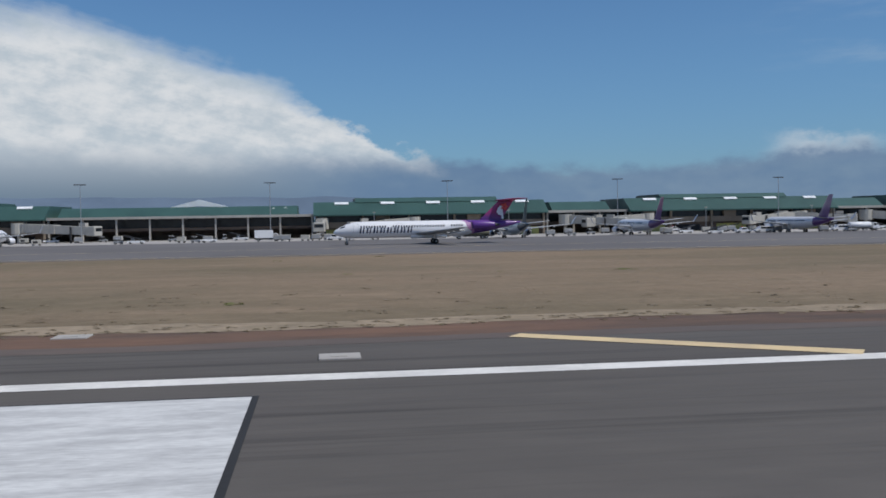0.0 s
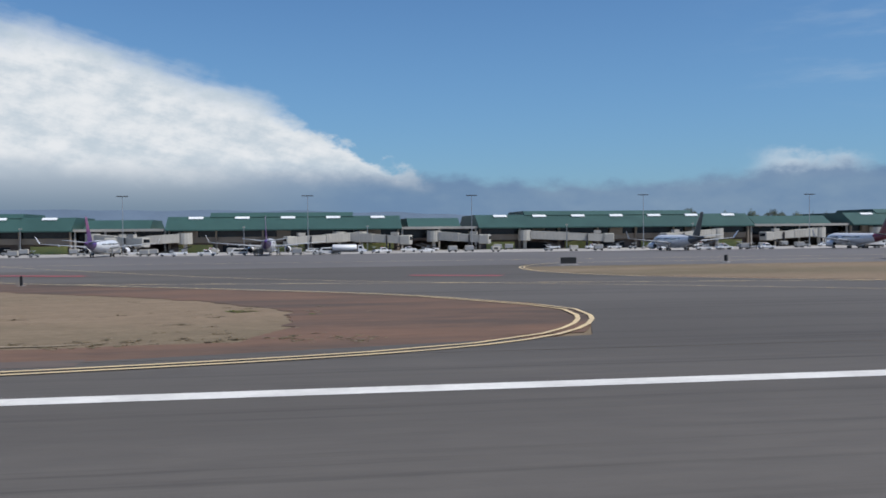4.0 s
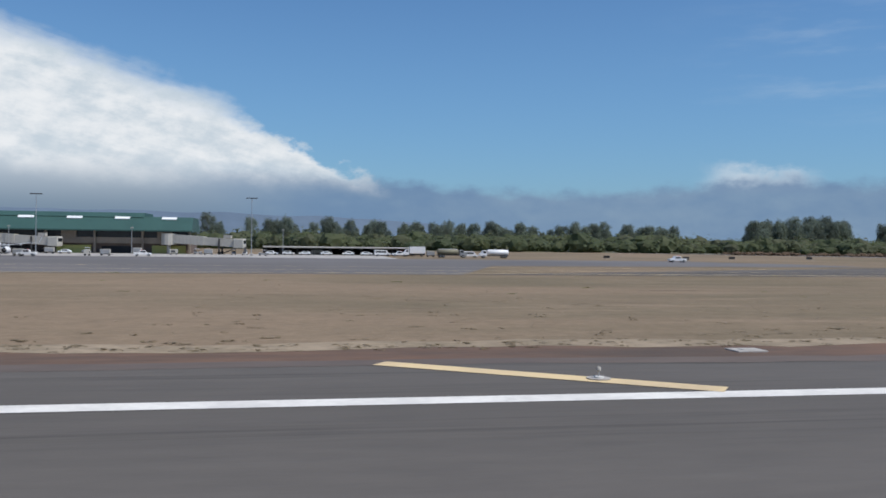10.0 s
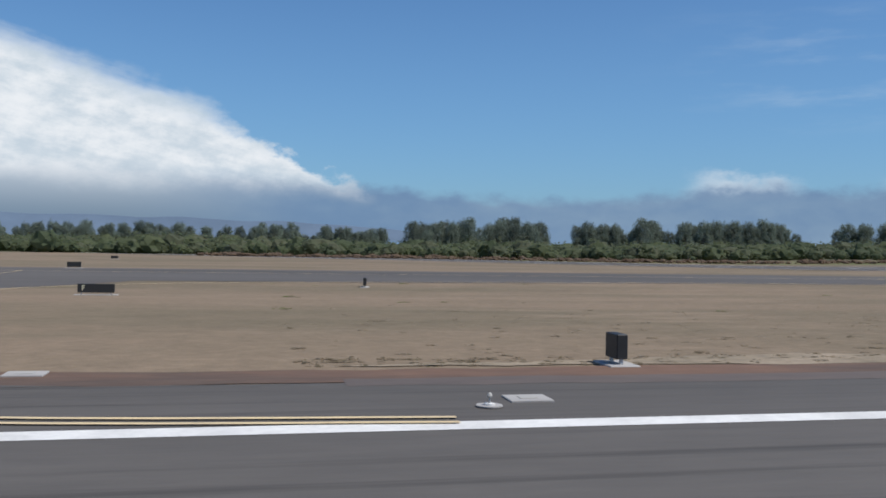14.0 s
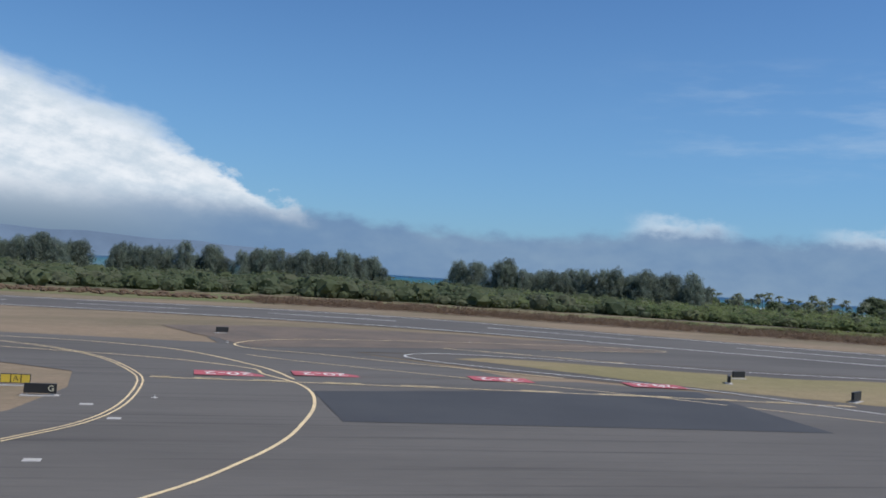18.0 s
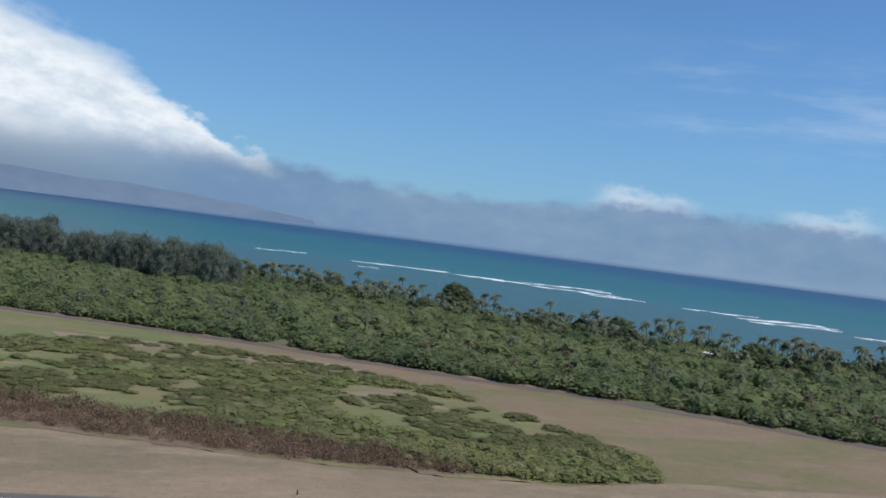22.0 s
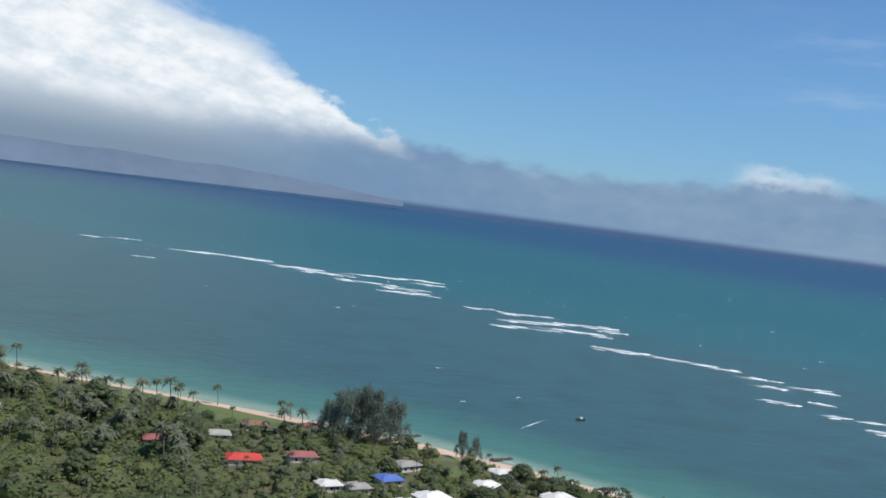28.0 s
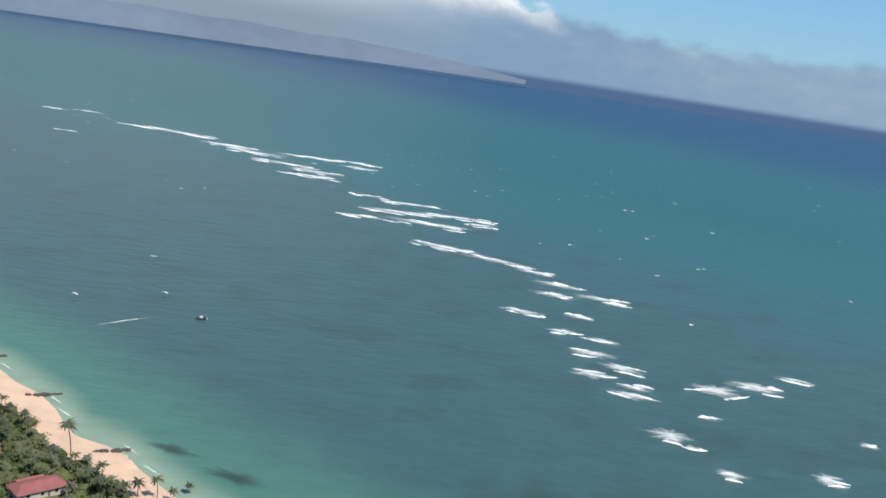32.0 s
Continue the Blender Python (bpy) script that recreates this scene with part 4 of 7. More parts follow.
for x in (-54, 8.5, 70, 132, 193.5, 251, 314.5, 379.5, 444, 513):
    light_mast(x)
m2 = root("lamp_post", "short steel lamp post on the apron", "lamp post", 171, 336, GT, group="short apron lamps")
part("pole", tube(bmesh.new(), (0, 0, 0), (0, 0, 9), 0.14, 0.1), M["steel"], m2)
part("lamp", boxes((-0.5, -0.3, 8.9, 0.5, 0.3, 9.2), bevel=0.05), M["fascia"], m2)
for x in (45, 95, 215, 290, 340, 432, 472, 524):
    copy_thing(m2, at(x, 338, GT))


def jetway(x, y, length, rz, first={}):
    """A passenger bridge: rotunda at the terminal, the tunnel in two telescoping boxes, the cab and its wheeled support."""
    if length in first:
        return copy_thing(first[length], at(x, y, GT, rz))
    t = root("jet_bridge", "beige boxy passenger boarding bridge beside the terminal", "jet bridge", x, y, GT, rz, group="boarding bridges")
    part("rotunda", tube(bmesh.new(), (0, 0, 3.2), (0, 0, 7.2), 2.6, n=14), M["jetway"], t)
    part("column", tube(bmesh.new(), (0, 0, 0), (0, 0, 3.2), 0.7, n=10), M["fascia"], t)
    bm = bmesh.new()
    for a, b, w, h, d in ((2.2, length * 0.55, 1.75, 3.1, 0.0), (length * 0.5, length, 1.55, 2.8, 0.1)):
        za, zb = 3.9 - 1.3 * a / length + d, 3.9 - 1.3 * b / length + d
        loft(bm, [[(xx, -w, z), (xx, w, z), (xx, w, z + h), (xx, -w, z + h)] for xx, z in ((a, za), (b, zb))])
    part("tunnel", bm, M["jetway"], t, "beige corrugated bridge tunnel")
    k = 3.0
    while k < length * 0.54:
        z = 3.9 - 1.3 * k / length
        for s in (-1, 1):
            part("tunnel_rib", boxes((k, s * 1.76 - 0.06, z + 0.05, k + 0.18, s * 1.76 + 0.06, z + 3.05)), M["fascia"], t)
        k += 1.3
    part("cab", boxes((length - 0.3, -2.1, 2.3, length + 3.4, 2.1, 5.7), bevel=0.25), M["jetway"], t, "bridge cab")
    part("cab_window", boxes((length + 3.36, -1.6, 3.9, length + 3.44, 1.6, 5.1)), M["dark_glass"], t)
    part("gate_sign", boxes((length - 4, -0.9, 5.75, length - 1.4, 0.9, 6.9)), M["fascia"], t, "square gate number board")
    for s in (-1, 1):
        part("support_leg", boxes((length * 0.78 - 0.25, s * 1.9 - 0.25, 0.9, length * 0.78 + 0.25, s * 1.9 + 0.25, 5.6)), M["dark_metal"], t)
        part("wheel", tube(bmesh.new(), (length * 0.78, s * 1.9 - 0.25, 0.55), (length * 0.78, s * 1.9 + 0.25, 0.55), 0.55, n=12), M["rubber"], t)
    part("axle", boxes((length * 0.78 - 0.3, -2.0, 0.6, length * 0.78 + 0.3, 2.0, 1.0)), M["dark_metal"], t)
    bm = bmesh.new()
    for i in range(12):
        box(bm, length - 0.6 - i * 0.45, 2.3, 2.4 - i * 0.2, length - 0.2 - i * 0.45, 3.3, 2.46 - i * 0.2)
    for s in (2.25, 3.3):
        v = [bm.verts.new(p) for p in ((length, s, 2.35), (length - 5.8, s, 0.0), (length - 5.8, s, 0.25), (length, s, 2.6))]
        bm.faces.new(v)
    part("service_stair", bm, M["dark_metal"], t, "dark steel service stair")
    first[length] = t
    return t


for x, y, L, rz in ((-80, 343, 30, -25), (-92, 343, 26, -150), (26, 343, 9, -95), (60, 343, 22, -165), (118, 343, 20, -30), (150, 342, 24, -168), (213, 343, 26, -160), (205, 343, 24, -22),
                    (240, 342, 18, -24), (275, 343, 30, -12), (352, 343, 24, -160), (420, 343, 26, -12), (395, 343, 24, -168), (484, 343, 24, -14)):
    jetway(x, y, L, rz)

# ---- airliners ----
def fuselage_at(L, R, zc, x):
    """Radius and centre height of the body at x from the nose."""
    st = [(0, 0.03, -0.30), (0.3, 0.34, -0.27), (0.9, 0.60, -0.19), (1.6, 0.81, -0.09), (2.6, 0.96, -0.02), (3.6, 1, 0), (L / R - 10, 1, 0), (L / R - 7, 0.92, 0.07), (L / R - 4, 0.68, 0.28), (L / R - 1.5, 0.36, 0.5), (L / R, 0.09, 0.66)]
    u = x / R
    xs = [s[0] for s in st]
    return R * float(np.interp(u, xs, [s[1] for s in st])), zc + R * float(np.interp(u, xs, [s[2] for s in st]))


def on_skin(L, R, zc, x, ang, off=0.03):
    r, c = fuselage_at(L, R, zc, x)
    return (x, math.cos(ang) * (r + off), c + math.sin(ang) * (r + off))


def skin_patch(bm, L, R, zc, x0, x1, a0, a1, off=0.03, lean=0.0, nx=1, na=2):
    """A patch that lies on the body between two stations and two angles."""
    vs = [[bm.verts.new(on_skin(L, R, zc, x0 + (x1 - x0) * i / nx + lean * (math.sin(a0 + (a1 - a0) * j / na)) * R, a0 + (a1 - a0) * j / na, off)) for j in range(na + 1)] for i in range(nx + 1)]
    for i in range(nx):
        for j in range(na):
            bm.faces.new((vs[i][j], vs[i + 1][j], vs[i + 1][j + 1], vs[i][j + 1]))


def wing_panel(bm, sections):
    """Loft over chord sections (x of the leading edge, y, z, chord, thickness)."""
    rings = []
    for x, y, z, c, t in sections:
        rings.append([(x, y, z), (x + 0.12 * c, y, z + 0.5 * t), (x + 0.4 * c, y, z + 0.6 * t), (x + c, y, z + 0.05 * t), (x + c, y, z - 0.02 * t), (x + 0.45 * c, y, z - 0.4 * t), (x + 0.1 * c, y, z - 0.35 * t)])
    loft(bm, rings)
    bmesh.ops.recalc_face_normals(bm, faces=bm.faces[:])
    return bm


def nacelle(r, length):
    bm = bmesh.new()
    prof = [(0.0, 0.80), (0.02, 0.90), (0.12, 1.0), (0.45, 1.02), (0.75, 0.92), (1.0, 0.66)]
    n = 18
    loft(bm, [[(u * length, k * r * math.cos(2 * math.pi * i / n), k * r * math.sin(2 * math.pi * i / n)) for i in range(n)] for u, k in prof], cap0=False, cap1=False)
    return bm


def disc(bm, x, r, n=18, cx=0.0):
    bm.faces.new([bm.verts.new((x, r * math.cos(2 * math.pi * i / n), r * math.sin(2 * math.pi * i / n))) for i in range(n)])
    return bm


def livery(name, body, rear, start, lean, accent=None, accent_at=0.0):
    """Paint that changes from the body's to the rear's colour past a slanting line."""
    m = bpy.data.materials.new(name)
    m.use_nodes = True
    nt = m.node_tree
    p = nt.nodes["Principled BSDF"]
    co = nt.nodes.new("ShaderNodeTexCoord")
    sp = nt.nodes.new("ShaderNodeSeparateXYZ")
    nt.links.new(co.outputs["Object"], sp.inputs[0])
    wv = node(nt, "ShaderNodeTexNoise", Scale=0.35, Detail=1.0)
    nt.links.new(co.outputs["Object"], wv.inputs["Vector"])
    v = math_node(nt, "ADD", sp.outputs[0], math_node(nt, "MULTIPLY", sp.outputs[2], lean))
    v = math_node(nt, "ADD", v, math_node(nt, "MULTIPLY", math_node(nt, "SUBTRACT", wv.outputs[0], 0.5), 5.0))
    dirt = node(nt, "ShaderNodeTexNoise", Scale=0.5, Detail=5.0)
    nt.links.new(co.outputs["Object"], dirt.inputs["Vector"])
    c = mix_col(nt, math_node(nt, "MULTIPLY", dirt.outputs[0], 0.25), body, tuple(0.75 * q for q in body))
    if accent:
        c = mix_col(nt, smooth(nt, v, start - accent_at, start - accent_at + 0.1), c, accent)
    c = mix_col(nt, smooth(nt, v, start, start + 0.1), c, rear)
    nt.links.new(c, p.inputs["Base Color"])
    p.inputs["Roughness"].default_value, p.inputs["Coat Weight"].default_value = 0.32, 0.3
    return m


def fin_paint(name, low, high, z0, z1, slope=0.0):
    m = bpy.data.materials.new(name)
    m.use_nodes = True
    nt = m.node_tree
    p = nt.nodes["Principled BSDF"]
    co = nt.nodes.new("ShaderNodeTexCoord")
    sp = nt.nodes.new("ShaderNodeSeparateXYZ")
    nt.links.new(co.outputs["Object"], sp.inputs[0])
    wv = node(nt, "ShaderNodeTexNoise", Scale=0.5, Detail=3.0)
    nt.links.new(co.outputs["Object"], wv.inputs["Vector"])
    v = math_node(nt, "ADD", math_node(nt, "ADD", sp.outputs[2], math_node(nt, "MULTIPLY", sp.outputs[0], slope)), math_node(nt, "MULTIPLY", math_node(nt, "SUBTRACT", wv.outputs[0], 0.5), 2.0))
    nt.links.new(mix_col(nt, smooth(nt, v, z0, z1), low, high), p.inputs["Base Color"])
    p.inputs["Roughness"].default_value, p.inputs["Coat Weight"].default_value = 0.35, 0.3
    return m


def wheel_pair(t, x, y, r, gap, n=1, name="main_gear", strut=2.0):
    g = part(name, tube(bmesh.new(), (x, y, r), (x, y, r + strut), 0.16 + r * 0.1), M["steel"], t)
    for k in range(n):
        for s in (-1, 1):
            xx = x + (k - (n - 1) / 2) * 2.3 * r
            part("wheel", tube(bmesh.new(), (xx, y + s * gap - r * 0.25, r), (xx, y + s * gap + r * 0.25, r), r, n=14), M["rubber"], g)
            part("hub", tube(bmesh.new(), (xx, y + s * gap - r * 0.28, r), (xx, y + s * gap + r * 0.28, r), r * 0.45, n=10), M["steel"], g)


def airliner(x, y, z, rz, label, L, R, zc, paint, fin_mat, wing, fin, stab, engine, nose_x, main_x, main_y, wheel_r, bogie=1, t_tail=False, title=None, emblem=False, engine_mat="white_body", group="parked airliners"):
    t = root("airliner", label, "airliner", x, y, z, rz, group=group)
    n = 22
    xs = sorted([0, 0.12 * R, 0.3 * R, 0.6 * R, 0.9 * R, 1.25 * R, 1.6 * R, 2.1 * R, 2.6 * R, 3.6 * R] + [L * k for k in (0.25, 0.35, 0.45, 0.55)] + [L - k * R for k in (10, 8.5, 7, 5.5, 4, 2.7, 1.5, 0.6, 0)])
    bm = bmesh.new()
    loft(bm, [[on_skin(L, R, zc, q, 2 * math.pi * i / n, 0.0) for i in range(n)] for q in xs])
    bmesh.ops.recalc_face_normals(bm, faces=bm.faces[:])
    part("fuselage", bm, paint, t, flat=False)
    # cockpit panes
    for s in (0, 1):
        for k in range(3):
            bm = bmesh.new()
            a0, a1 = radians(38), radians(60)
            x0 = R * (0.72 + 0.2 * k)
            if s:
                a0, a1 = math.pi - a0, math.pi - a1
            skin_patch(bm, L, R, zc, x0, x0 + R * 0.17, a0, a1, 0.035, 0.12)
            part("cockpit_window", bm, M["dark_glass"], t)
    # cabin windows and doors on both sides
    near = group == ""
    bm = bmesh.new()
    for s in (0, 1):
        q = 3.2 * R
        while q < L - 7.2 * R:
            a = radians(14), radians(14 + 0.42 / R * 57.3)
            if s:
                a = [math.pi - v for v in a]
            if int((q - 3.2 * R) / 0.53) % 23 not in (9, 10):
                wb = bmesh.new() if near else bm
                skin_patch(wb, L, R, zc, q, q + 0.28, a[0], a[1], 0.03, na=1)
                if near:
                    part("cabin_window", wb, M["dark_glass"], t)
            q += 0.53
        for q in (2.35 * R, L * 0.33, L - 6.6 * R):
            lo, hi = radians(-14), radians(14 + 0.9 / R * 57.3)
            bd = bmesh.new()
            for u0, u1, v0, v1 in ((0, 0.06, lo, hi), (1.05, 1.11, lo, hi), (0, 1.11, hi - 0.02, hi), (0, 1.11, lo, lo + 0.02)):
                w0, w1 = (math.pi - v0, math.pi - v1) if s else (v0, v1)
                skin_patch(bd, L, R, zc, q + u0, q + u1, w0, w1, 0.03, na=4)
            part("door_outline", bd, M["door_grey"], t)
    if near:
        bm.free()
    else:
        tagged(part("cabin_windows", bm, M["dark_glass"], t), "row of small dark cabin windows", kind="stuff")
    # wings
    rx, rc, tx, tc, span, rzz, tz, lid = wing
    for s in (-1, 1):
        bm = bmesh.new()
        kx = rx + (tx - rx) * 0.36
        secs = [(rx, s * 0.5 * R, rzz, rc, rc * 0.13), (kx, s * (span * 0.36), rzz + (tz - rzz) * 0.33, rc * 0.62, rc * 0.075), (tx, s * span, tz, tc, tc * 0.1)]
        wing_panel(bm, secs)
        w = part("wing", bm, M["wing_grey"], t, "grey swept wing", flat=False)
        if lid:
            part("winglet", wing_panel(bmesh.new(), [(tx + 0.1, s * (span - 0.02), tz, tc * 0.9, 0.16), (tx + tc * 0.7, s * (span + 0.35 * lid), tz + lid * 0.75, tc * 0.6, 0.12), (tx + tc * 1.0, s * (span + 0.5 * lid), tz + lid, tc * 0.4, 0.08)]), fin_mat if emblem else M["white_body"], w)
        for k in (0.3, 0.5, 0.7):
            yy = s * span * k
            xx, zz = rx + (tx - rx) * k + rc * (1 - k) * 0.75, rzz + (tz - rzz) * k
            bm = bmesh.new()
            loft(bm, [[(xx + u, yy + r * math.cos(a), zz - 0.25 + r * math.sin(a)) for a in (0, 1.05, 2.09, 3.14, 4.19, 5.24)] for u, r in ((0, 0.04), (rc * 0.12, 0.28), (rc * 0.25, 0.25), (rc * 0.42, 0.03))])
            part("flap_fairing", bm, M["wing_grey"], w)
    # fin and stabilizers
    f0, f1, f2, f3, fz0, fz1 = fin
    fr = bmesh.new()
    rings = []
    for (a, b, zz, th) in ((f0, f1, fz0, 0.5), (f2, f3, fz1, 0.16)):
        rings.append([(a, 0, zz), (a + 0.25 * (b - a), th * R * 0.2, zz), (b, 0.03, zz), (b, -0.03, zz), (a + 0.25 * (b - a), -th * R * 0.2, zz)])
    loft(fr, rings)
    bmesh.ops.recalc_face_normals(fr, faces=fr.faces[:])
    fin_ob = part("tail_fin", fr, fin_mat, t, "painted tail fin")
    s0, s1, s2, s3, sspan, sz0, sz1 = stab
    for s in (-1, 1):
        part("stabilizer", wing_panel(bmesh.new(), [(s0, s * 0.1, sz0, s1 - s0, 0.4), (s2, s * sspan, sz1, s3 - s2, 0.15)]), M["magenta"] if t_tail else M["wing_grey"], t, "magenta tailplane on top of the fin" if t_tail else "", flat=False)
    # engines
    ex, ey, ez, er, el_ = engine
    for s in (-1, 1):
        eng = part("engine", nacelle(er, el_), M[engine_mat], t, "round engine nacelle", flat=False)
        eng.location = (ex, s * ey, ez)
        part("fan", disc(bmesh.new(), 0.25 * el_, er * 0.92), M["dark_metal"], eng)
        bm = nacelle(er * 0.97, el_ * 0.98)
        bmesh.ops.reverse_faces(bm, faces=bm.faces[:])
        part("intake_lining", bm, M["steel"], eng)
        bm = bmesh.new()
        k = 14
        loft(bm, [[(u, r * math.cos(2 * math.pi * i / k), r * math.sin(2 * math.pi * i / k)) for i in range(k)] for u, r in ((el_ * 0.8, er * 0.55), (el_ * 1.05, er * 0.42), (el_ * 1.25, er * 0.12))])
        part("exhaust", bm, M["dark_metal"], eng)
        if t_tail:
            part("pylon", boxes((1.0, -s * ey, -0.25, el_ - 0.6, -s * er * 0.8, 0.25) if s > 0 else (1.0, er * 0.8, -0.25, el_ - 0.6, ey, 0.25)), M["purple"], eng)
        else:
            bm = bmesh.new()
            loft(bm, [[(el_ * 0.35, -0.2, er * 0.8), (el_ * 0.35, 0.2, er * 0.8), (el_ * 1.25, 0.2, er * 0.8), (el_ * 1.25, -0.2, er * 0.8)], [(el_ * 0.75, -0.2, er + 0.9), (el_ * 0.75, 0.2, er + 0.9), (el_ * 1.5, 0.2, er + 1.0), (el_ * 1.5, -0.2, er + 1.0)]])
            part("pylon", bm, M["wing_grey"], eng)
    wheel_pair(t, nose_x, 0, wheel_r * 0.72, 0.35 * R * 0.4, name="nose_gear", strut=zc - R)
    for s in (-1, 1):
        wheel_pair(t, main_x, s * main_y, wheel_r, wheel_r * 0.75, bogie, strut=zc - R + 0.6)
    part("belly_fairing", boxes((rx - 0.6, -R * 0.72, zc - R * 1.12, rx + rc + 0.8, R * 0.72, zc - R * 0.6), bevel=R * 0.18), M["white_body"], t, flat=False)
    # the airline's word as plain slanting bars, and its emblem as plain shapes
    if title:
        x0, wd, cnt, a_lo, a_hi, col = title
        for s in (0, 1):
            for k in range(cnt):
                bm = bmesh.new()
                lo, hi = (math.pi - a_lo, math.pi - a_hi) if s else (a_lo, a_hi)
                xk = x0 + k * wd
                skin_patch(bm, L, R, zc, xk, xk + wd * 0.24, lo, hi, 0.04, 0.16, na=4)
                skin_patch(bm, L, R, zc, xk + wd * 0.46, xk + wd * 0.66, lo, hi, 0.04, 0.16, na=4)
                part("livery_bar", bm, M[col], t, "plain dark bar of the airline's word")
    if emblem:
        for s in (-1, 1):
            zc_, xc_ = fz0 + 0.47 * (fz1 - fz0), f0 + 0.62 * (f3 - f0)
            e = emblem
            bm = bmesh.new()
            bm.faces.new([bm.verts.new((xc_ + u * e, s * 0.52, zc_ + v * e)) for u, v in ((-1.05, -0.2), (-0.75, 0.75), (-0.2, 1.35), (0.4, 1.2), (0.45, 0.3), (0.6, -0.6), (0.7, -1.9), (0.15, -1.9), (0.1, -1.0), (-0.6, -0.9))])
            part("emblem_shape", bm, M["skylight"], fin_ob, "pale plain emblem shape")
            bm = bmesh.new()
            bm.faces.new([bm.verts.new((xc_ + e * (0.9 + (0.78 + 0.2 * math.cos(5 * a)) * math.cos(a)), s * 0.54, zc_ + e * (1.15 + (0.78 + 0.2 * math.cos(5 * a)) * math.sin(a)))) for a in [2 * math.pi * i / 40 for i in range(40)]])
            part("emblem_flower", bm, M["coral"], fin_ob, "red five-lobed flower emblem")
            bm = bmesh.new()
            bm.faces.new([bm.verts.new((xc_ + e * (0.95 + 0.22 * math.cos(a)), s * 0.56, zc_ + e * (1.15 + 0.14 * math.sin(a)))) for a in [2 * math.pi * i / 12 for i in range(12)]])
            part("emblem_stamen", bm, M["magenta"], fin_ob)
    return t


M["door_grey"] = mat("door_grey", (0.52, 0.53, 0.55), (0.47, 0.48, 0.5), 0.4, grain=0.06)
M["title_grey"] = mat("title_grey", (0.085, 0.075, 0.12), (0.07, 0.06, 0.10), 0.5)
M["wing_grey"] = mat("wing_grey", (0.36, 0.37, 0.38), (0.31, 0.32, 0.33), 0.4, scale=0.2, fine=1.5, grain=0.08)
WHITE = (0.80, 0.80, 0.81)
big_paint = livery("wide_body_paint", WHITE, (0.13, 0.05, 0.28), 42.2, -0.25, (0.42, 0.30, 0.60), 1.9)
big_fin = fin_paint("wide_body_fin_paint", (0.085, 0.035, 0.21), (0.45, 0.03, 0.16), 9.5, 14.0, -0.0)
airliner(289.6, 141.3, -1.42, 0.0, "white wide-body airliner with purple tail standing on the taxiway", 58.8, 2.82, 4.95, big_paint, big_fin,
         (19.5, 11.0, 37.2, 2.6, 29.3, 3.7, 6.3, 1.7), (44.3, 54.8, 54.0, 58.7, 7.0, 17.5), (50.8, 56.2, 56.3, 58.6, 9.6, 6.2, 7.2),
         (18.0, 9.4, 2.45, 1.55, 6.3), 6.8, 29.5, 5.2, 0.68, bogie=2, title=(7.6, 1.68, 8, radians(25), radians(58), "title_grey"), emblem=1.8, group="")
small_paint = livery("narrow_body_paint", WHITE, (0.12, 0.04, 0.22), 28.5, 0.3, (0.40, 0.2, 0.4), 1.0)
small_fin = fin_paint("narrow_body_fin_paint", (0.10, 0.03, 0.18), (0.36, 0.03, 0.14), 4.5, 7.0)
airliner(28.0, 184.0, -1.5, 0.0, "white rear-engined airliner with purple tail on the taxiway", 37.8, 1.67, 2.95, small_paint, small_fin,
         (15.8, 6.0, 23.5, 1.6, 14.2, 2.0, 3.3, 0), (29.0, 33.6, 33.6, 36.6, 4.2, 8.6), (32.6, 36.6, 35.8, 38.2, 5.6, 8.45, 8.75),
         (27.4, 2.7, 3.6, 0.85, 4.6), 2.6, 20.2, 2.4, 0.5, t_tail=True, title=(5.2, 1.35, 8, radians(-22), radians(16), "navy"), emblem=0.82, engine_mat="purple", group="")
for i, (tail_x, tail_y, L, tail, body, lab) in enumerate((
        (84, 257, 39.5, ((0.03, 0.06, 0.09), (0.02, 0.035, 0.06)), (0.62, 0.66, 0.68), "white and dark blue tailed narrow airliner parked at the terminal"),
        (130.8, 274, 44.5, ((0.10, 0.03, 0.18), (0.33, 0.10, 0.22)), WHITE, "white airliner with a purple tail parked at the terminal"),
        (181.4, 265, 44.5, ((0.10, 0.03, 0.18), (0.30, 0.2, 0.32)), WHITE, "white airliner with a violet tail parked beside the bridge"),
        (308.7, 258, 39.5, ((0.035, 0.05, 0.07), (0.02, 0.03, 0.05)), WHITE, "white airliner with a dark tail parked at the terminal"),
        (372.3, 262, 38.0, ((0.20, 0.02, 0.04), (0.03, 0.04, 0.08)), WHITE, "white airliner with a dark and red tail at the terminal"),
        (438.1, 258, 44.0, ((0.05, 0.055, 0.06), (0.03, 0.035, 0.04)), WHITE, "white airliner with a dark grey tail at the end gate"),
        (-72, 262, 42.0, ((0.10, 0.03, 0.18), (0.33, 0.10, 0.22)), WHITE, "white airliner parked beside the low terminal link"))):
    R = 1.95
    pm = livery("parked_paint_%d" % i, body, tail[0], L * 0.80, 0.2)
    fm = fin_paint("parked_fin_%d" % i, tail[0], tail[1], 6.5, 9.5)
    airliner(tail_x, tail_y + L, GT, -90.0, lab, L, R, 3.25, pm, fm,
             (L * 0.33, 6.2, L * 0.56, 1.5, 17.2, 2.6, 4.2, 2.2), (L * 0.79, L * 0.925, L * 0.935, L * 0.99, 5.0, 12.0), (L * 0.86, L * 0.96, L * 0.955, L * 0.995, 6.4, 4.6, 5.4),
             (L * 0.29, 5.7, 1.75, 1.08, 3.9), L * 0.13, L * 0.5, 3.0, 0.56)

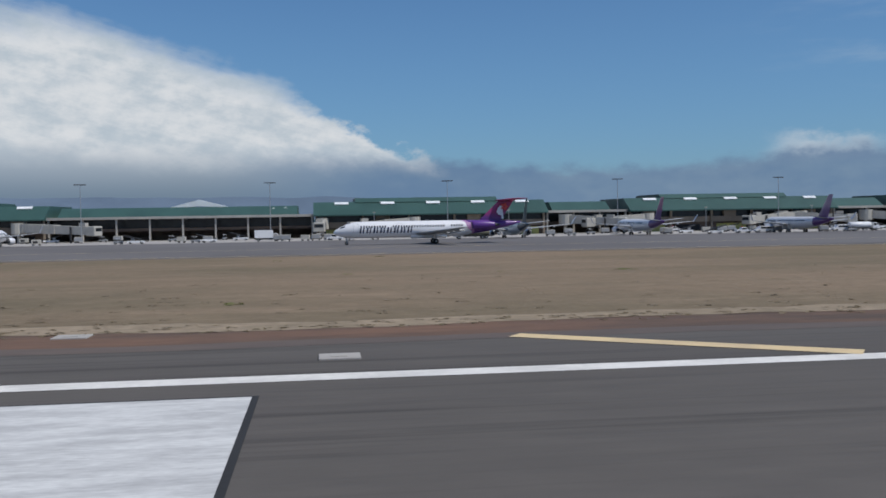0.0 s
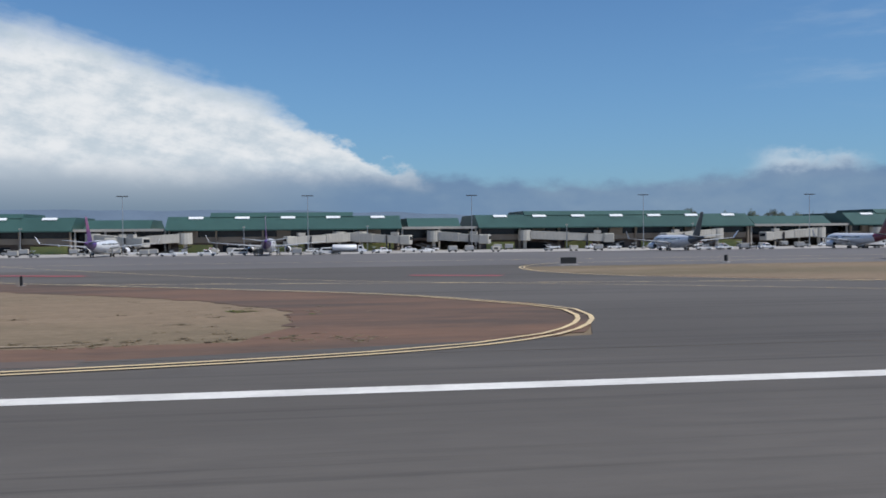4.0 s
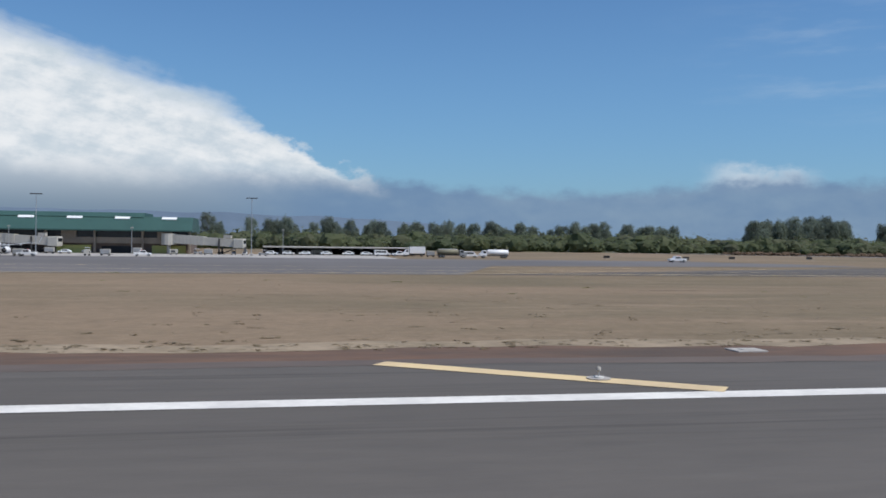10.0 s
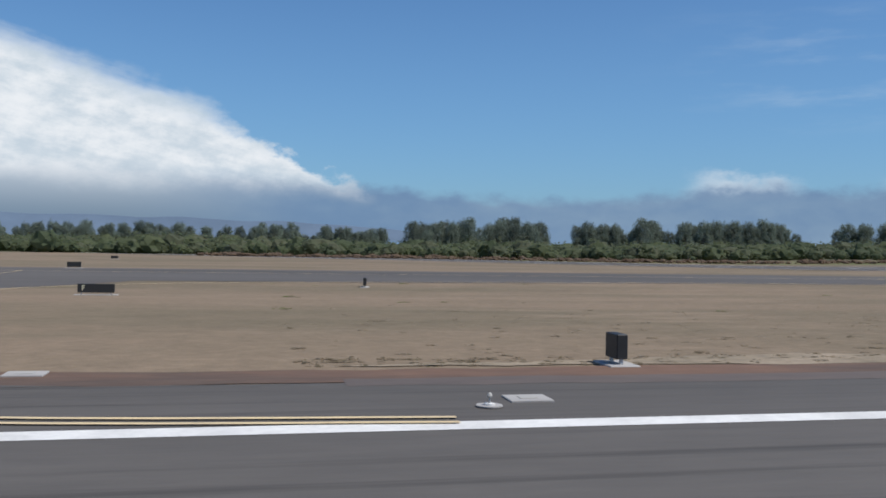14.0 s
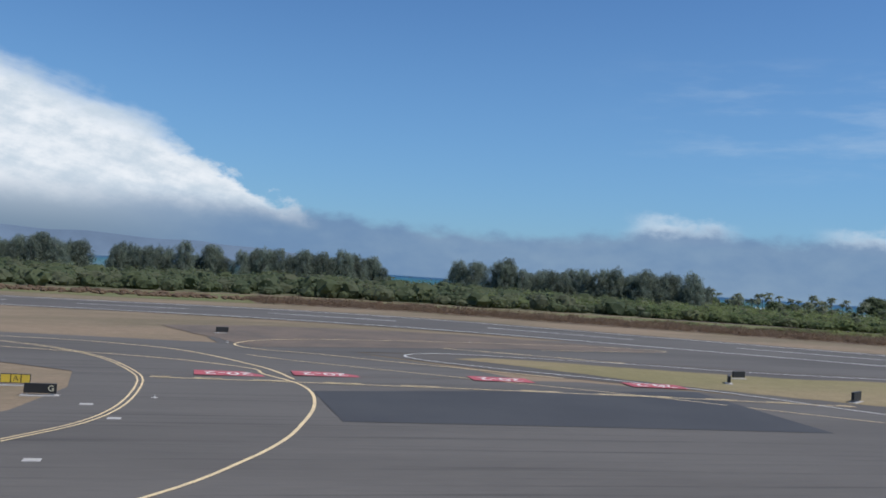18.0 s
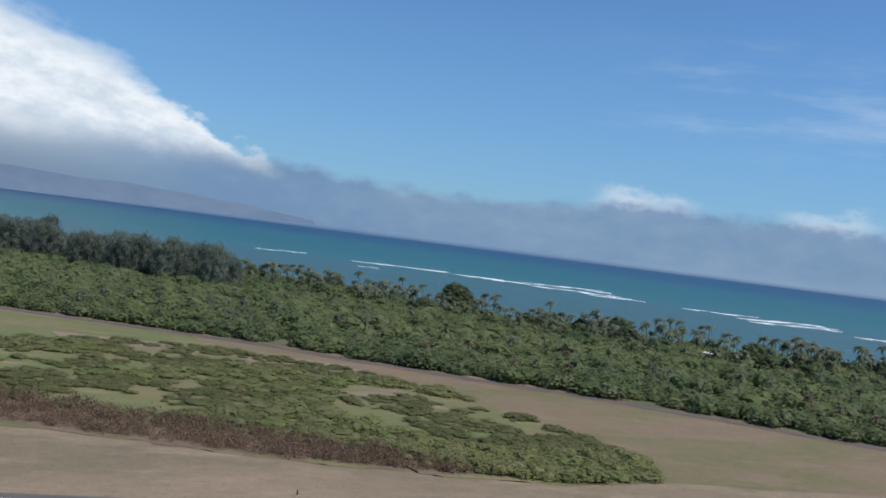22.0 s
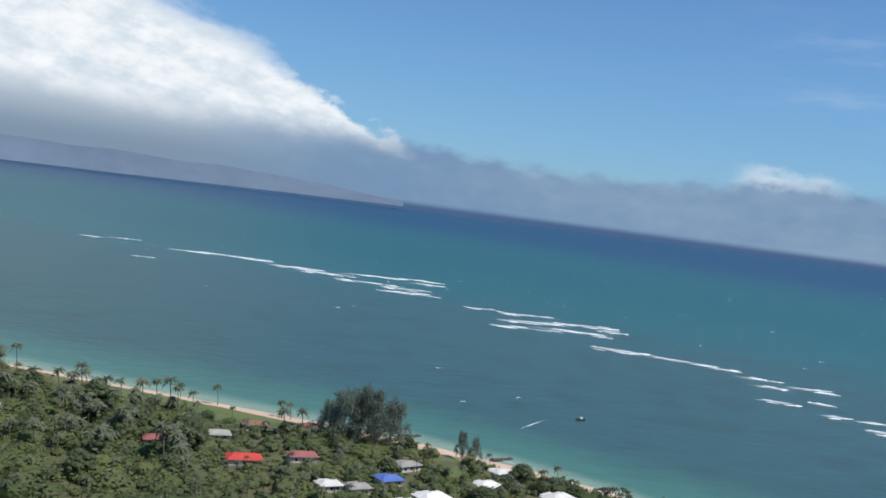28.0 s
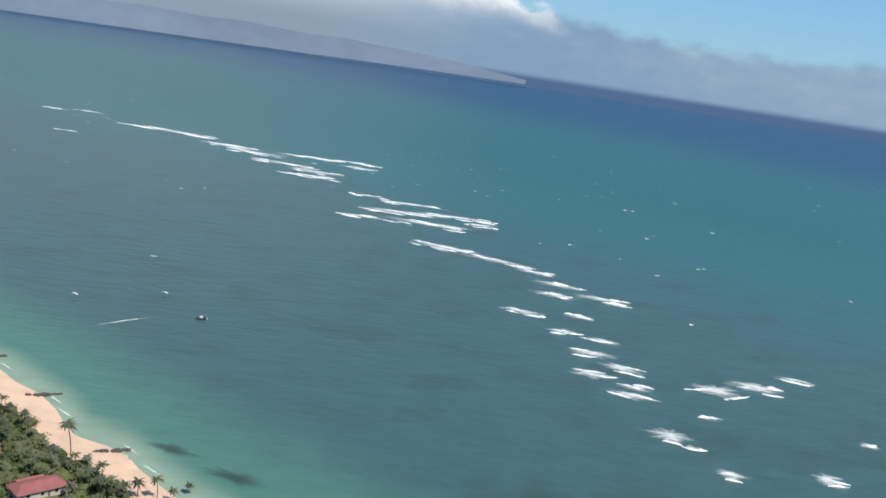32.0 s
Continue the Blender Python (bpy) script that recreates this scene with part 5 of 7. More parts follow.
# ---- runway lights, plates and signs ----
def edge_light(x, y, first=[None]):
    z = float(gz(x, y)) + 0.07
    if first[0]:
        return copy_thing(first[0], at(x, y, z))
    t = root("runway_edge_light", "small runway edge light on a round concrete base", "runway light", x, y, z, group="runway edge lights")
    part("base", tube(bmesh.new(), (0, 0, 0), (0, 0, 0.03), 0.34, n=16), M["concrete"], t, "round pale concrete base")
    part("cover", tube(bmesh.new(), (0, 0, 0.03), (0, 0, 0.07), 0.14, n=14), M["white_paint"], t)
    part("stem", tube(bmesh.new(), (0, 0, 0.07), (0, 0, 0.21), 0.025, n=8), M["steel"], t)
    bm = bmesh.new()
    loft(bm, [[(r * math.cos(a * 0.7854), r * math.sin(a * 0.7854), zz) for a in range(8)] for zz, r in ((0.21, 0.06), (0.26, 0.075), (0.32, 0.05), (0.34, 0.02))])
    part("lens", bm, M["fascia"], t, "clear domed lens")
    first[0] = t
    return t


for x in [78.2] + [347.7 + 59.1 * k for k in range(7)] + [823.6 + 59.4 * k for k in range(3)]:
    edge_light(x, 24.4)
for x, y in ((714.7, 28.7), (759.1, 35.4), (766.4, 28.2), (132.4, 24.2), (1064, 36), (1092, 97), (1102, 160), (1150, 176), (1303.3, 110), (1251, 131), (1400, 150), (788.2, 23.9)):
    edge_light(x, y)


def plate(x, y, first=[None]):
    z = float(gz(x, y)) + 0.07
    if first[0]:
        return copy_thing(first[0], at(x, y, z))
    t = root("cable_pit_cover", "flat pale concrete pit cover set in the dirt", "pit cover", x, y, z, group="concrete pit covers")
    part("slab", boxes((-0.58, -0.48, -0.1, 0.58, 0.48, 0.03), bevel=0.015), M["concrete"], t)
    part("lid", boxes((-0.24, -0.2, 0.03, 0.24, 0.2, 0.045)), M["fascia"], t)
    first[0] = t
    return t


for x, y in ((62.1, 31.2), (122.1, 30.6), (2, 30.6), (142.3, 33.8), (142.1, 38.1), (414.3, 30.3), (473, 30.3), (532.8, 30.3), (592, 30.3), (651, 30.3), (711.9, 29.9), (717.1, 30.6), (775.9, 30.7), (789.5, 24.9), (836, 30.4), (895, 30.4), (1012.3, 39.7), (1064.9, 48), (1073.6, 51.4), (345.3, 32.5), (336.6, 32.4), (355.7, 31.1), (26, 24.8), (351, 25.2), (1085, 66), (1089, 84), (1086, 92), (1310, 98), (17.2, 31.4)):
    plate(x, y)


def guidance_sign(x, y, rz, panels, word, label, h=0.95):
    """A low illuminated sign box on legs: panels of (width, material), and its word."""
    z = float(gz(x, y))
    t = root("guidance_sign", label, "airfield sign", x, y, z, rz, group="airfield signs")
    w = sum(p[0] for p in panels)
    part("base", boxes((-w / 2 - 0.3, -0.55, -0.05, w / 2 + 0.3, 0.55, 0.1), bevel=0.03), M["concrete"], t)
    part("cabinet", boxes((-w / 2, -0.2, 0.28, w / 2, 0.2, 0.28 + h), bevel=0.03), M["sign_black"], t)
    for s in (-1, 1):
        part("leg", boxes((s * w * 0.4 - 0.05, -0.06, 0.1, s * w * 0.4 + 0.05, 0.06, 0.3)), M["steel"], t)
    u = -w / 2
    for pw, mt, tx, tm in panels:
        if mt:
            part("panel", boxes((u + 0.05, -0.225, 0.34, u + pw - 0.05, -0.2, 0.22 + h)), M[mt], t)
        if tx:
            cu = bpy.data.curves.new("sign_letter", "FONT")
            cu.body, cu.size, cu.align_x, cu.align_y = tx, h * 0.85, "CENTER", "CENTER"
            ob = bpy.data.objects.new("sign_letter", cu)
            me = bpy.data.meshes.new_from_object(ob)
            bpy.data.objects.remove(ob)
            me.transform(Matrix.Translation((u + pw / 2, -0.232, 0.28 + h / 2)) @ Matrix.Rotation(radians(90), 4, "X"))
            me.materials.append(M[tm])
            part("sign_letter", me, None, t)
        u += pw
    return t


Y, B = "sign_black", None
guidance_sign(720.3, 91.6, 0, ((1.4, "sign_pale", "\u2190A", Y), (1.4, "sign_pale", "\u2196F", Y), (1.4, "sign_pale", "A\u2192", Y)), "", "pale taxiway direction sign in the dry grass", 1.0)
guidance_sign(769, 91, 0, ((1.0, None, "F", "sign_pale"), (2.2, None, "", None)), "", "black taxiway location sign lettered F", 0.8)
guidance_sign(384.3, 67.2, -47, ((1.0, None, "B", "sign_pale"), (2.3, None, "", None)), "", "black taxiway location sign lettered B", 0.75)
guidance_sign(360.5, 131, 0, ((0.65, "sign_pale", "", None), (0.65, "sign_pale", "", None), (0.65, "sign_pale", "", None)), "", "pale yellow taxiway sign in the dirt")
guidance_sign(1077.8, 104.8, 0, ((1.0, "sign_yellow", "", None), (1.0, "sign_yellow", "A", Y), (0.9, "sign_yellow", "", None)), "", "yellow taxiway direction sign lettered A")
guidance_sign(1081.2, 97.5, 0, ((2.0, None, "", None), (1.0, None, "G", "sign_pale")), "", "black taxiway location sign lettered G")
guidance_sign(1043.2, 42.2, -88, ((1.15, "sign_yellow", "\u2190G", Y), (0.3, None, "", None)), "", "yellow exit sign lettered G beside the runway", 0.95)
for x, y, rz in ((232.5, 137.1, 0), (259, 139, 60), (797, 117, -97), (751.9, 181, 0), (469.6, 117.6, -55), (689, 177.9, 0), (643.8, 330, 0), (737.7, 345, 0), (670, 318, 0), (696, 332, 0), (1035.7, 173.6, 60), (1102, 181, 20), (1038, 190, 70), (1180, 128.4, 10), (1174, 121.8, 60)):
    guidance_sign(x, y, rz, ((2.4, None, "", None),), "", "black airfield sign box with a blank back")
for x, y, rz in ((1184, 106.4, 35),):
    guidance_sign(x, y, rz, ((3.4, None, "", None),), "", "long dark sign box on the grass strip", 1.2)
guidance_sign(350.3, 32.4, -90, ((1.05, None, "", None),), "", "dark distance sign box beside the runway", 0.85)
guidance_sign(794.8, 31.6, -90, ((1.05, None, "", None),), "", "dark distance sign box beside the runway", 0.85)
guidance_sign(697.3, 37.3, -90, ((1.05, None, "", None),), "", "dark distance sign box beside the runway", 0.85)
for x, y in ((120.4, 134), (122.6, 134), (164.5, 97), (1340, 170), (1303.8, 112.5), (1449, 161)):
    p = root("marker_post", "small dark marker post at the taxiway edge", "marker post", x, y, float(gz(x, y)), group="taxiway marker posts")
    part("post", boxes((-0.12, -0.12, 0, 0.12, 0.12, 1.05), bevel=0.02), M["sign_black"], p)
    part("foot", boxes((-0.35, -0.35, -0.05, 0.35, 0.35, 0.08)), M["concrete"], p)

# ---- vehicles ----
def wheels(t, xs, w, r):
    for x in xs:
        for s in (-1, 1):
            k = part("wheel", tube(bmesh.new(), (x, s * w - 0.12, r), (x, s * w + 0.12, r), r, n=12), M["rubber"], t)
            part("rim", tube(bmesh.new(), (x, s * w - 0.13, r), (x, s * w + 0.13, r), r * 0.5, n=8), M["steel"], k)


def extrude_profile(pts, w):
    bm = bmesh.new()
    loft(bm, [[(x, -w, z) for x, z in pts], [(x, w, z) for x, z in pts]])
    bmesh.ops.recalc_face_normals(bm, faces=bm.faces[:])
    bmesh.ops.bevel(bm, geom=bm.edges[:], offset=0.06, segments=1, affect="EDGES")
    return bm


PROTO = {}


def vehicle(kind, x, y, rz=0.0, z=None):
    z = float(gz(x, y)) + 0.07 if z is None else z
    if kind in PROTO:
        return copy_thing(PROTO[kind], at(x, y, z, rz))
    if kind == "pickup":
        t = root("pickup_truck", "white pickup truck on the apron", "pickup truck", x, y, z, rz, group="pickup trucks")
        part("body", extrude_profile([(-2.7, 0.5), (2.7, 0.5), (2.75, 1.0), (1.4, 1.12), (0.75, 1.85), (-0.8, 1.88), (-0.95, 1.2), (-2.7, 1.2)], 0.95), M["white_body"], t)
        part("side_window", boxes((-0.65, -0.97, 1.22, 0.85, 0.97, 1.72)), M["dark_glass"], t)
        part("load_bed", boxes((-2.6, -0.8, 1.05, -1.0, 0.8, 1.22)), M["dark_metal"], t)
        part("beacon", boxes((-0.5, -0.4, 1.88, -0.2, 0.4, 2.02)), M["coral"], t)
        wheels(t, (-1.7, 1.75), 0.85, 0.4)
    elif kind == "van":
        t = root("passenger_van", "long white passenger van on the apron", "van", x, y, z, rz, group="white vans")
        part("body", extrude_profile([(-3.0, 0.45), (3.0, 0.45), (3.05, 1.05), (2.1, 1.2), (1.4, 2.15), (-3.0, 2.2)], 1.0), M["white_body"], t)
        part("side_window", boxes((-2.7, -1.02, 1.3, 1.3, 1.02, 1.9)), M["dark_glass"], t)
        wheels(t, (-1.9, 1.9), 0.9, 0.4)
    elif kind in ("tanker", "grey_tanker"):
        col = "white_body" if kind == "tanker" else "olive"
        t = root("fuel_tanker", "white fuel tank truck on the apron" if kind == "tanker" else "long dull grey fuel tanker with a bright top", "tanker truck", x, y, z, rz, group="fuel tankers")
        bm = bmesh.new()
        n = 14
        loft(bm, [[(u, r * 1.15 * math.cos(2 * math.pi * i / n), 2.0 + r * math.sin(2 * math.pi * i / n)) for i in range(n)] for u, r in ((-5.2, 0.8), (-5.0, 1.0), (2.2, 1.0), (2.4, 0.8))])
        part("tank", bm, M[col], t, flat=False)
        part("walkway", boxes((-4.8, -0.4, 2.98, 2.0, 0.4, 3.1)), M["skylight"], t, "bright walkway on the tank")
        part("chassis", boxes((-5.2, -0.9, 0.7, 5.0, 0.9, 1.0)), M["dark_metal"], t)
        part("cab", extrude_profile([(2.7, 0.7), (5.4, 0.7), (5.4, 1.5), (4.6, 1.7), (4.2, 2.7), (2.8, 2.75)], 1.15), M["white_body" if kind == "tanker" else "grey_body"], t)
        part("cab_window", boxes((3.0, -1.17, 1.8, 4.1, 1.17, 2.5)), M["dark_glass"], t)
        wheels(t, (-4.2, -3.1, 3.9), 1.05, 0.5)
    elif kind == "box_truck":
        t = root("catering_truck", "white high box truck on the apron", "truck", x, y, z, rz, group="box trucks")
        part("box", boxes((-3.6, -1.2, 1.1, 2.2, 1.2, 3.6), bevel=0.05), M["white_body"], t)
        part("cab", extrude_profile([(2.4, 0.6), (4.5, 0.6), (4.55, 1.4), (4.1, 1.6), (3.6, 2.5), (2.4, 2.55)], 1.1), M["white_body"], t)
        part("cab_window", boxes((2.7, -1.12, 1.65, 3.5, 1.12, 2.35)), M["dark_glass"], t)
        part("chassis", boxes((-3.6, -0.9, 0.6, 4.3, 0.9, 1.1)), M["dark_metal"], t)
        wheels(t, (-2.4, 3.4), 1.0, 0.48)
    elif kind == "tug":
        t = root("baggage_tug", "small grey baggage tug on the apron", "baggage tug", x, y, z, rz, group="baggage tugs")
        part("body", extrude_profile([(-1.4, 0.35), (1.5, 0.35), (1.5, 1.0), (0.6, 1.05), (0.5, 0.9), (-1.4, 0.9)], 0.7), M["grey_body"], t)
        part("canopy", boxes((-1.2, -0.7, 1.9, 0.5, 0.7, 2.0)), M["white_body"], t)
        for u in (-1.1, 0.4):
            for s in (-0.62, 0.62):
                part("canopy_post", boxes((u - 0.04, s - 0.04, 0.9, u + 0.04, s + 0.04, 1.9)), M["dark_metal"], t)
        part("seat", boxes((-0.8, -0.5, 0.9, -0.2, 0.5, 1.35)), M["dark_metal"], t)
        wheels(t, (-0.9, 1.0), 0.62, 0.34)
    elif kind == "cart":
        t = root("baggage_cart", "pale covered baggage cart on the apron", "baggage cart", x, y, z, rz, group="baggage carts")
        part("deck", boxes((-1.5, -0.75, 0.45, 1.5, 0.75, 0.6)), M["dark_metal"], t)
        part("cover", extrude_profile([(-1.5, 0.6), (1.5, 0.6), (1.5, 1.95), (1.3, 2.1), (-1.3, 2.1), (-1.5, 1.95)], 0.75), M["fascia"], t)
        part("curtain", boxes((-1.35, -0.79, 0.7, 1.35, 0.79, 1.8)), M["grey_body"], t, "dark open side of the cart")
        part("tow_bar", boxes((1.5, -0.05, 0.45, 2.3, 0.05, 0.55)), M["dark_metal"], t)
        wheels(t, (-1.1, 1.1), 0.65, 0.28)
    elif kind == "loader":
        t = root("belt_loader", "low belt loader with a raised conveyor", "belt loader", x, y, z, rz, group="belt loaders")
        part("body", boxes((-2.6, -0.8, 0.4, 2.6, 0.8, 1.0), bevel=0.06), M["white_body"], t)
        bm = bmesh.new()
        loft(bm, [[(u, -0.45, zz), (u, 0.45, zz), (u, 0.45, zz + 0.3), (u, -0.45, zz + 0.3)] for u, zz in ((-3.6, 0.7), (3.8, 2.6))])
        part("conveyor", bm, M["dark_metal"], t, "dark slanting conveyor")
        part("cab_guard", boxes((0.6, -0.85, 1.0, 1.6, -0.3, 1.9)), M["grey_body"], t)
        wheels(t, (-1.7, 1.7), 0.7, 0.36)
    elif kind == "car":
        t = root("sedan_car", "pale parked car beside the terminal", "car", x, y, z, rz, group="parked cars")
        part("body", extrude_profile([(-2.2, 0.4), (2.2, 0.4), (2.2, 0.85), (1.2, 0.95), (0.6, 1.45), (-1.1, 1.45), (-1.8, 0.98), (-2.2, 0.9)], 0.86), M["skylight"], t)
        part("side_window", boxes((-1.05, -0.88, 0.98, 0.6, 0.88, 1.34)), M["dark_glass"], t)
        wheels(t, (-1.35, 1.35), 0.78, 0.33)
    else:
        t = root("ground_power_unit", "small boxy ground power unit on the apron", "service unit", x, y, z, rz, group="ground power units")
        part("housing", boxes((-1.4, -0.8, 0.5, 1.4, 0.8, 1.9), bevel=0.08), M["jetway"], t)
        part("grille", boxes((-0.9, -0.82, 0.8, 0.5, -0.8, 1.5)), M["dark_metal"], t)
        wheels(t, (-0.9, 0.9), 0.6, 0.28)
    PROTO[kind] = t
    return t


vehicle("grey_tanker", 69.5, 268, 180)
vehicle("pickup", 640, 262, 180)
vehicle("tanker", 598, 322, 180)
vehicle("grey_tanker", 583, 324, 0)
vehicle("van", 590, 326, 0)
rng = random.Random(11)
kinds = ["cart", "cart", "tug", "loader", "tug", "pickup", "unit", "unit", "car", "cart", "tug", "loader"]
for i in range(104):
    x = -110 + i * 6.1 + rng.uniform(-2.5, 2.5)
    y = rng.choice((301, 304, 309, 315, 327, 333, 338)) + rng.uniform(-1.5, 1.5)
    if any(abs(x - px) < (19 if 270 < y < 298 else 4.2) for px in (84, 130.8, 181.4, 308.7, 372.3, 438.1, -72)) and y < 312:
        y = rng.uniform(327, 338)
    vehicle(kinds[rng.randrange(12)], x, y, rng.choice((0, 180, 0, 180, 90, 8, 172)))
for x, y, k in ((172, 292, "van"), (163, 288, "pickup"), (178, 294, "cart"), (199, 291, "van"), (206, 289, "tanker"), (190, 286, "cart"), (196, 280, "tug"), (322, 288, "loader"), (330, 290, "pickup"), (338, 292, "cart"), (345, 290, "pickup"), (152, 285, "loader"), (380, 286, "box_truck"), (402, 308, "box_truck"), (447, 288, "cart"), (450, 285, "pickup"), (24, 302, "cart"), (28, 302, "cart"), (-14, 302, "tug"), (-10, 303, "loader"), (8, 304, "box_truck"), (12, 303, "cart"),
                (560, 338, "van"), (566, 336, "pickup"), (572, 337, "box_truck"), (577, 333, "cart"), (548, 345, "car"), (555, 346, "car"), (540, 344, "car"), (532, 343, "car"), (526, 342, "car"), (520, 340, "car")):
    vehicle(k, x, y, rng.choice((0, 180)))
sh = root("equipment_shelter", "long flat-roofed open equipment shelter", "shelter", 543, 352, GT)
part("roof", boxes((-26, -6, 2.6, 34, 9, 3.0)), M["fascia"], sh, "thin pale flat roof")
part("back_wall", boxes((-26, 8.4, 0, 34, 8.8, 2.6)), M["dark_void"], sh)
for i in range(11):
    part("post", boxes((-25.5 + i * 5.9, -5.7, 0, -25.3 + i * 5.9, -5.5, 2.6)), M["dark_metal"], sh)
for i in range(4):
    part("stored_crate", boxes((-20 + i * 12, 0, 0, -16 + i * 12, 3, 1.8), bevel=0.05), M["fascia"] if i % 2 else M["dark_metal"], sh)

# ---- plants ----
def leaf_mat(name, c1, c2, c3, rough=0.6, patch=0.02, trans=0.45):
    m = bpy.data.materials.new(name)
    m.use_nodes = True
    nt = m.node_tree
    p = nt.nodes["Principled BSDF"]
    geo = nt.nodes.new("ShaderNodeNewGeometry")
    co = nt.nodes.new("ShaderNodeTexCoord")
    a = node(nt, "ShaderNodeTexNoise", Scale=patch, Detail=5.0, Roughness=0.65)
    nt.links.new(co.outputs["Object"], a.inputs["Vector"])
    c = mix_col(nt, smooth(nt, a.outputs[0], 0.36, 0.64), c1, c2)
    c = mix_col(nt, smooth(nt, geo.outputs["Random Per Island"], 0.35, 1.0), c, c3)
    inf = nt.nodes.new("ShaderNodeObjectInfo")
    v = nt.nodes.new("ShaderNodeVectorMath")
    v.operation = "SCALE"
    nt.links.new(c, v.inputs[0])
    nt.links.new(math_node(nt, "ADD", math_node(nt, "MULTIPLY", inf.outputs["Random"], 0.5), 0.75), v.inputs[3])
    nt.links.new(v.outputs[0], p.inputs["Base Color"])
    p.inputs["Roughness"].default_value = rough
    p.inputs["Specular IOR Level"].default_value = 0.15
    tr = nt.nodes.new("ShaderNodeBsdfTranslucent")
    nt.links.new(v.outputs[0], tr.inputs["Color"])
    mx = nt.nodes.new("ShaderNodeMixShader")
    mx.inputs[0].default_value = trans
    nt.links.new(p.outputs[0], mx.inputs[1])
    nt.links.new(tr.outputs[0], mx.inputs[2])
    nt.links.new(mx.outputs[0], nt.nodes["Material Output"].inputs["Surface"])
    return m


M["thicket"] = leaf_mat("thicket_leaf", (0.105, 0.15, 0.062), (0.19, 0.225, 0.085), (0.185, 0.2, 0.105), patch=0.02, trans=0.5)
M["lime_scrub"] = leaf_mat("lime_scrub_leaf", (0.135, 0.162, 0.055), (0.175, 0.188, 0.07), (0.17, 0.163, 0.075), patch=0.06, trans=0.45)
M["olive_scrub"] = leaf_mat("olive_scrub_leaf", (0.152, 0.178, 0.06), (0.195, 0.2, 0.078), (0.235, 0.22, 0.105), patch=0.05)
M["brown_scrub"] = leaf_mat("brown_scrub_stem", (0.165, 0.112, 0.076), (0.195, 0.135, 0.09), (0.225, 0.16, 0.104), patch=0.05)
M["dry_tuft"] = leaf_mat("dry_tuft_blade", (0.30, 0.24, 0.155), (0.22, 0.185, 0.115), (0.36, 0.29, 0.20), patch=0.3)
# needles and belt scrub: distance haze is put into these paler leaf colours
M["needle"] = leaf_mat("needle_foliage", (0.15, 0.192, 0.15), (0.19, 0.225, 0.175), (0.225, 0.255, 0.2), patch=0.2, trans=0.5)
M["belt_scrub"] = leaf_mat("belt_scrub_leaf", (0.14, 0.178, 0.098), (0.19, 0.222, 0.112), (0.2, 0.215, 0.13), patch=0.02, trans=0.55)
M["frond"] = leaf_mat("palm_frond", (0.115, 0.14, 0.085), (0.145, 0.165, 0.1), (0.19, 0.2, 0.135), patch=0.4, rough=0.5)
M["dead_frond"] = leaf_mat("dead_frond", (0.12, 0.09, 0.055), (0.15, 0.12, 0.08), (0.2, 0.16, 0.11), patch=0.4)
M["bark"] = mat("bark", (0.17, 0.14, 0.115), (0.12, 0.10, 0.085), 0.9, scale=0.6, fine=5.0, grain=0.3)
M["undergrowth"] = mat("undergrowth", (0.125, 0.12, 0.055), (0.155, 0.125, 0.075), 0.95, scale=0.05, fine=0.6, grain=0.4)
# undergrowth's brown-green made darker: shade below the plants is put into the colour
M["painted_shade_floor"] = mat("painted_shade_floor", (0.085, 0.095, 0.042), (0.115, 0.105, 0.055), 0.95, scale=0.05, fine=0.6, grain=0.4)
M["green_turf"] = turf_mat("green_turf", (0.2, 0.172, 0.085), (0.235, 0.185, 0.105), (0.265, 0.21, 0.125), (0.14, 0.12, 0.07))
M["lawn"] = mat("lawn", (0.085, 0.13, 0.035), (0.12, 0.145, 0.05), 0.95, scale=0.06, fine=0.8, grain=0.3)

NR = np.random.RandomState(3)


def shell(n, quad, low=-0.35, droop=0.0, rs=None, inner=0.72):
    """Leaf quads over a unit blob: arrays (n, 4, 3)."""
    rs = rs or NR
    d = rs.normal(size=(n * 3, 3))
    d /= np.linalg.norm(d, axis=1, keepdims=True)
    d = d[d[:, 2] > low][:n]
    r = rs.uniform(inner, 1.16, (len(d), 1))
    c = d * r
    nrm = d * 0.6 + np.array([[0, 0, 0.6]]) + rs.normal(scale=0.4, size=d.shape)
    nrm /= np.linalg.norm(nrm, axis=1, keepdims=True)
    t = np.cross(nrm, rs.normal(size=d.shape))
    t /= np.linalg.norm(t, axis=1, keepdims=True)
    b = np.cross(nrm, t)
    s = quad * rs.uniform(0.6, 1.3, (len(d), 1))
    w = s * rs.uniform(0.45, 0.9, (len(d), 1))
    if droop:
        t = t * 0.6 + np.array([[-0.25, 0, 0.9]]) * droop      # sprays that lean with the wind
        w = w * 0.45
    return np.stack([c - t * s - b * w * 0.5, c - t * s * 0.2 + b * w, c + t * s, c + t * s * 0.1 - b * w], 1)


def ico(seed):
    bm = bmesh.new()
    bmesh.ops.create_icosphere(bm, subdivisions=2, radius=0.9)
    for w in bm.verts:
        w.co *= 1 + 0.5 * noise.noise(w.co * 2.1 + Vector((seed * 7.3, 0, 0)))
    v = np.array([x.co[:] for x in bm.verts])
    f = np.array([[x.index for x in q.verts] for q in bm.faces])
    bm.free()
    return v, f


ICOS = [ico(i) for i in range(6)]


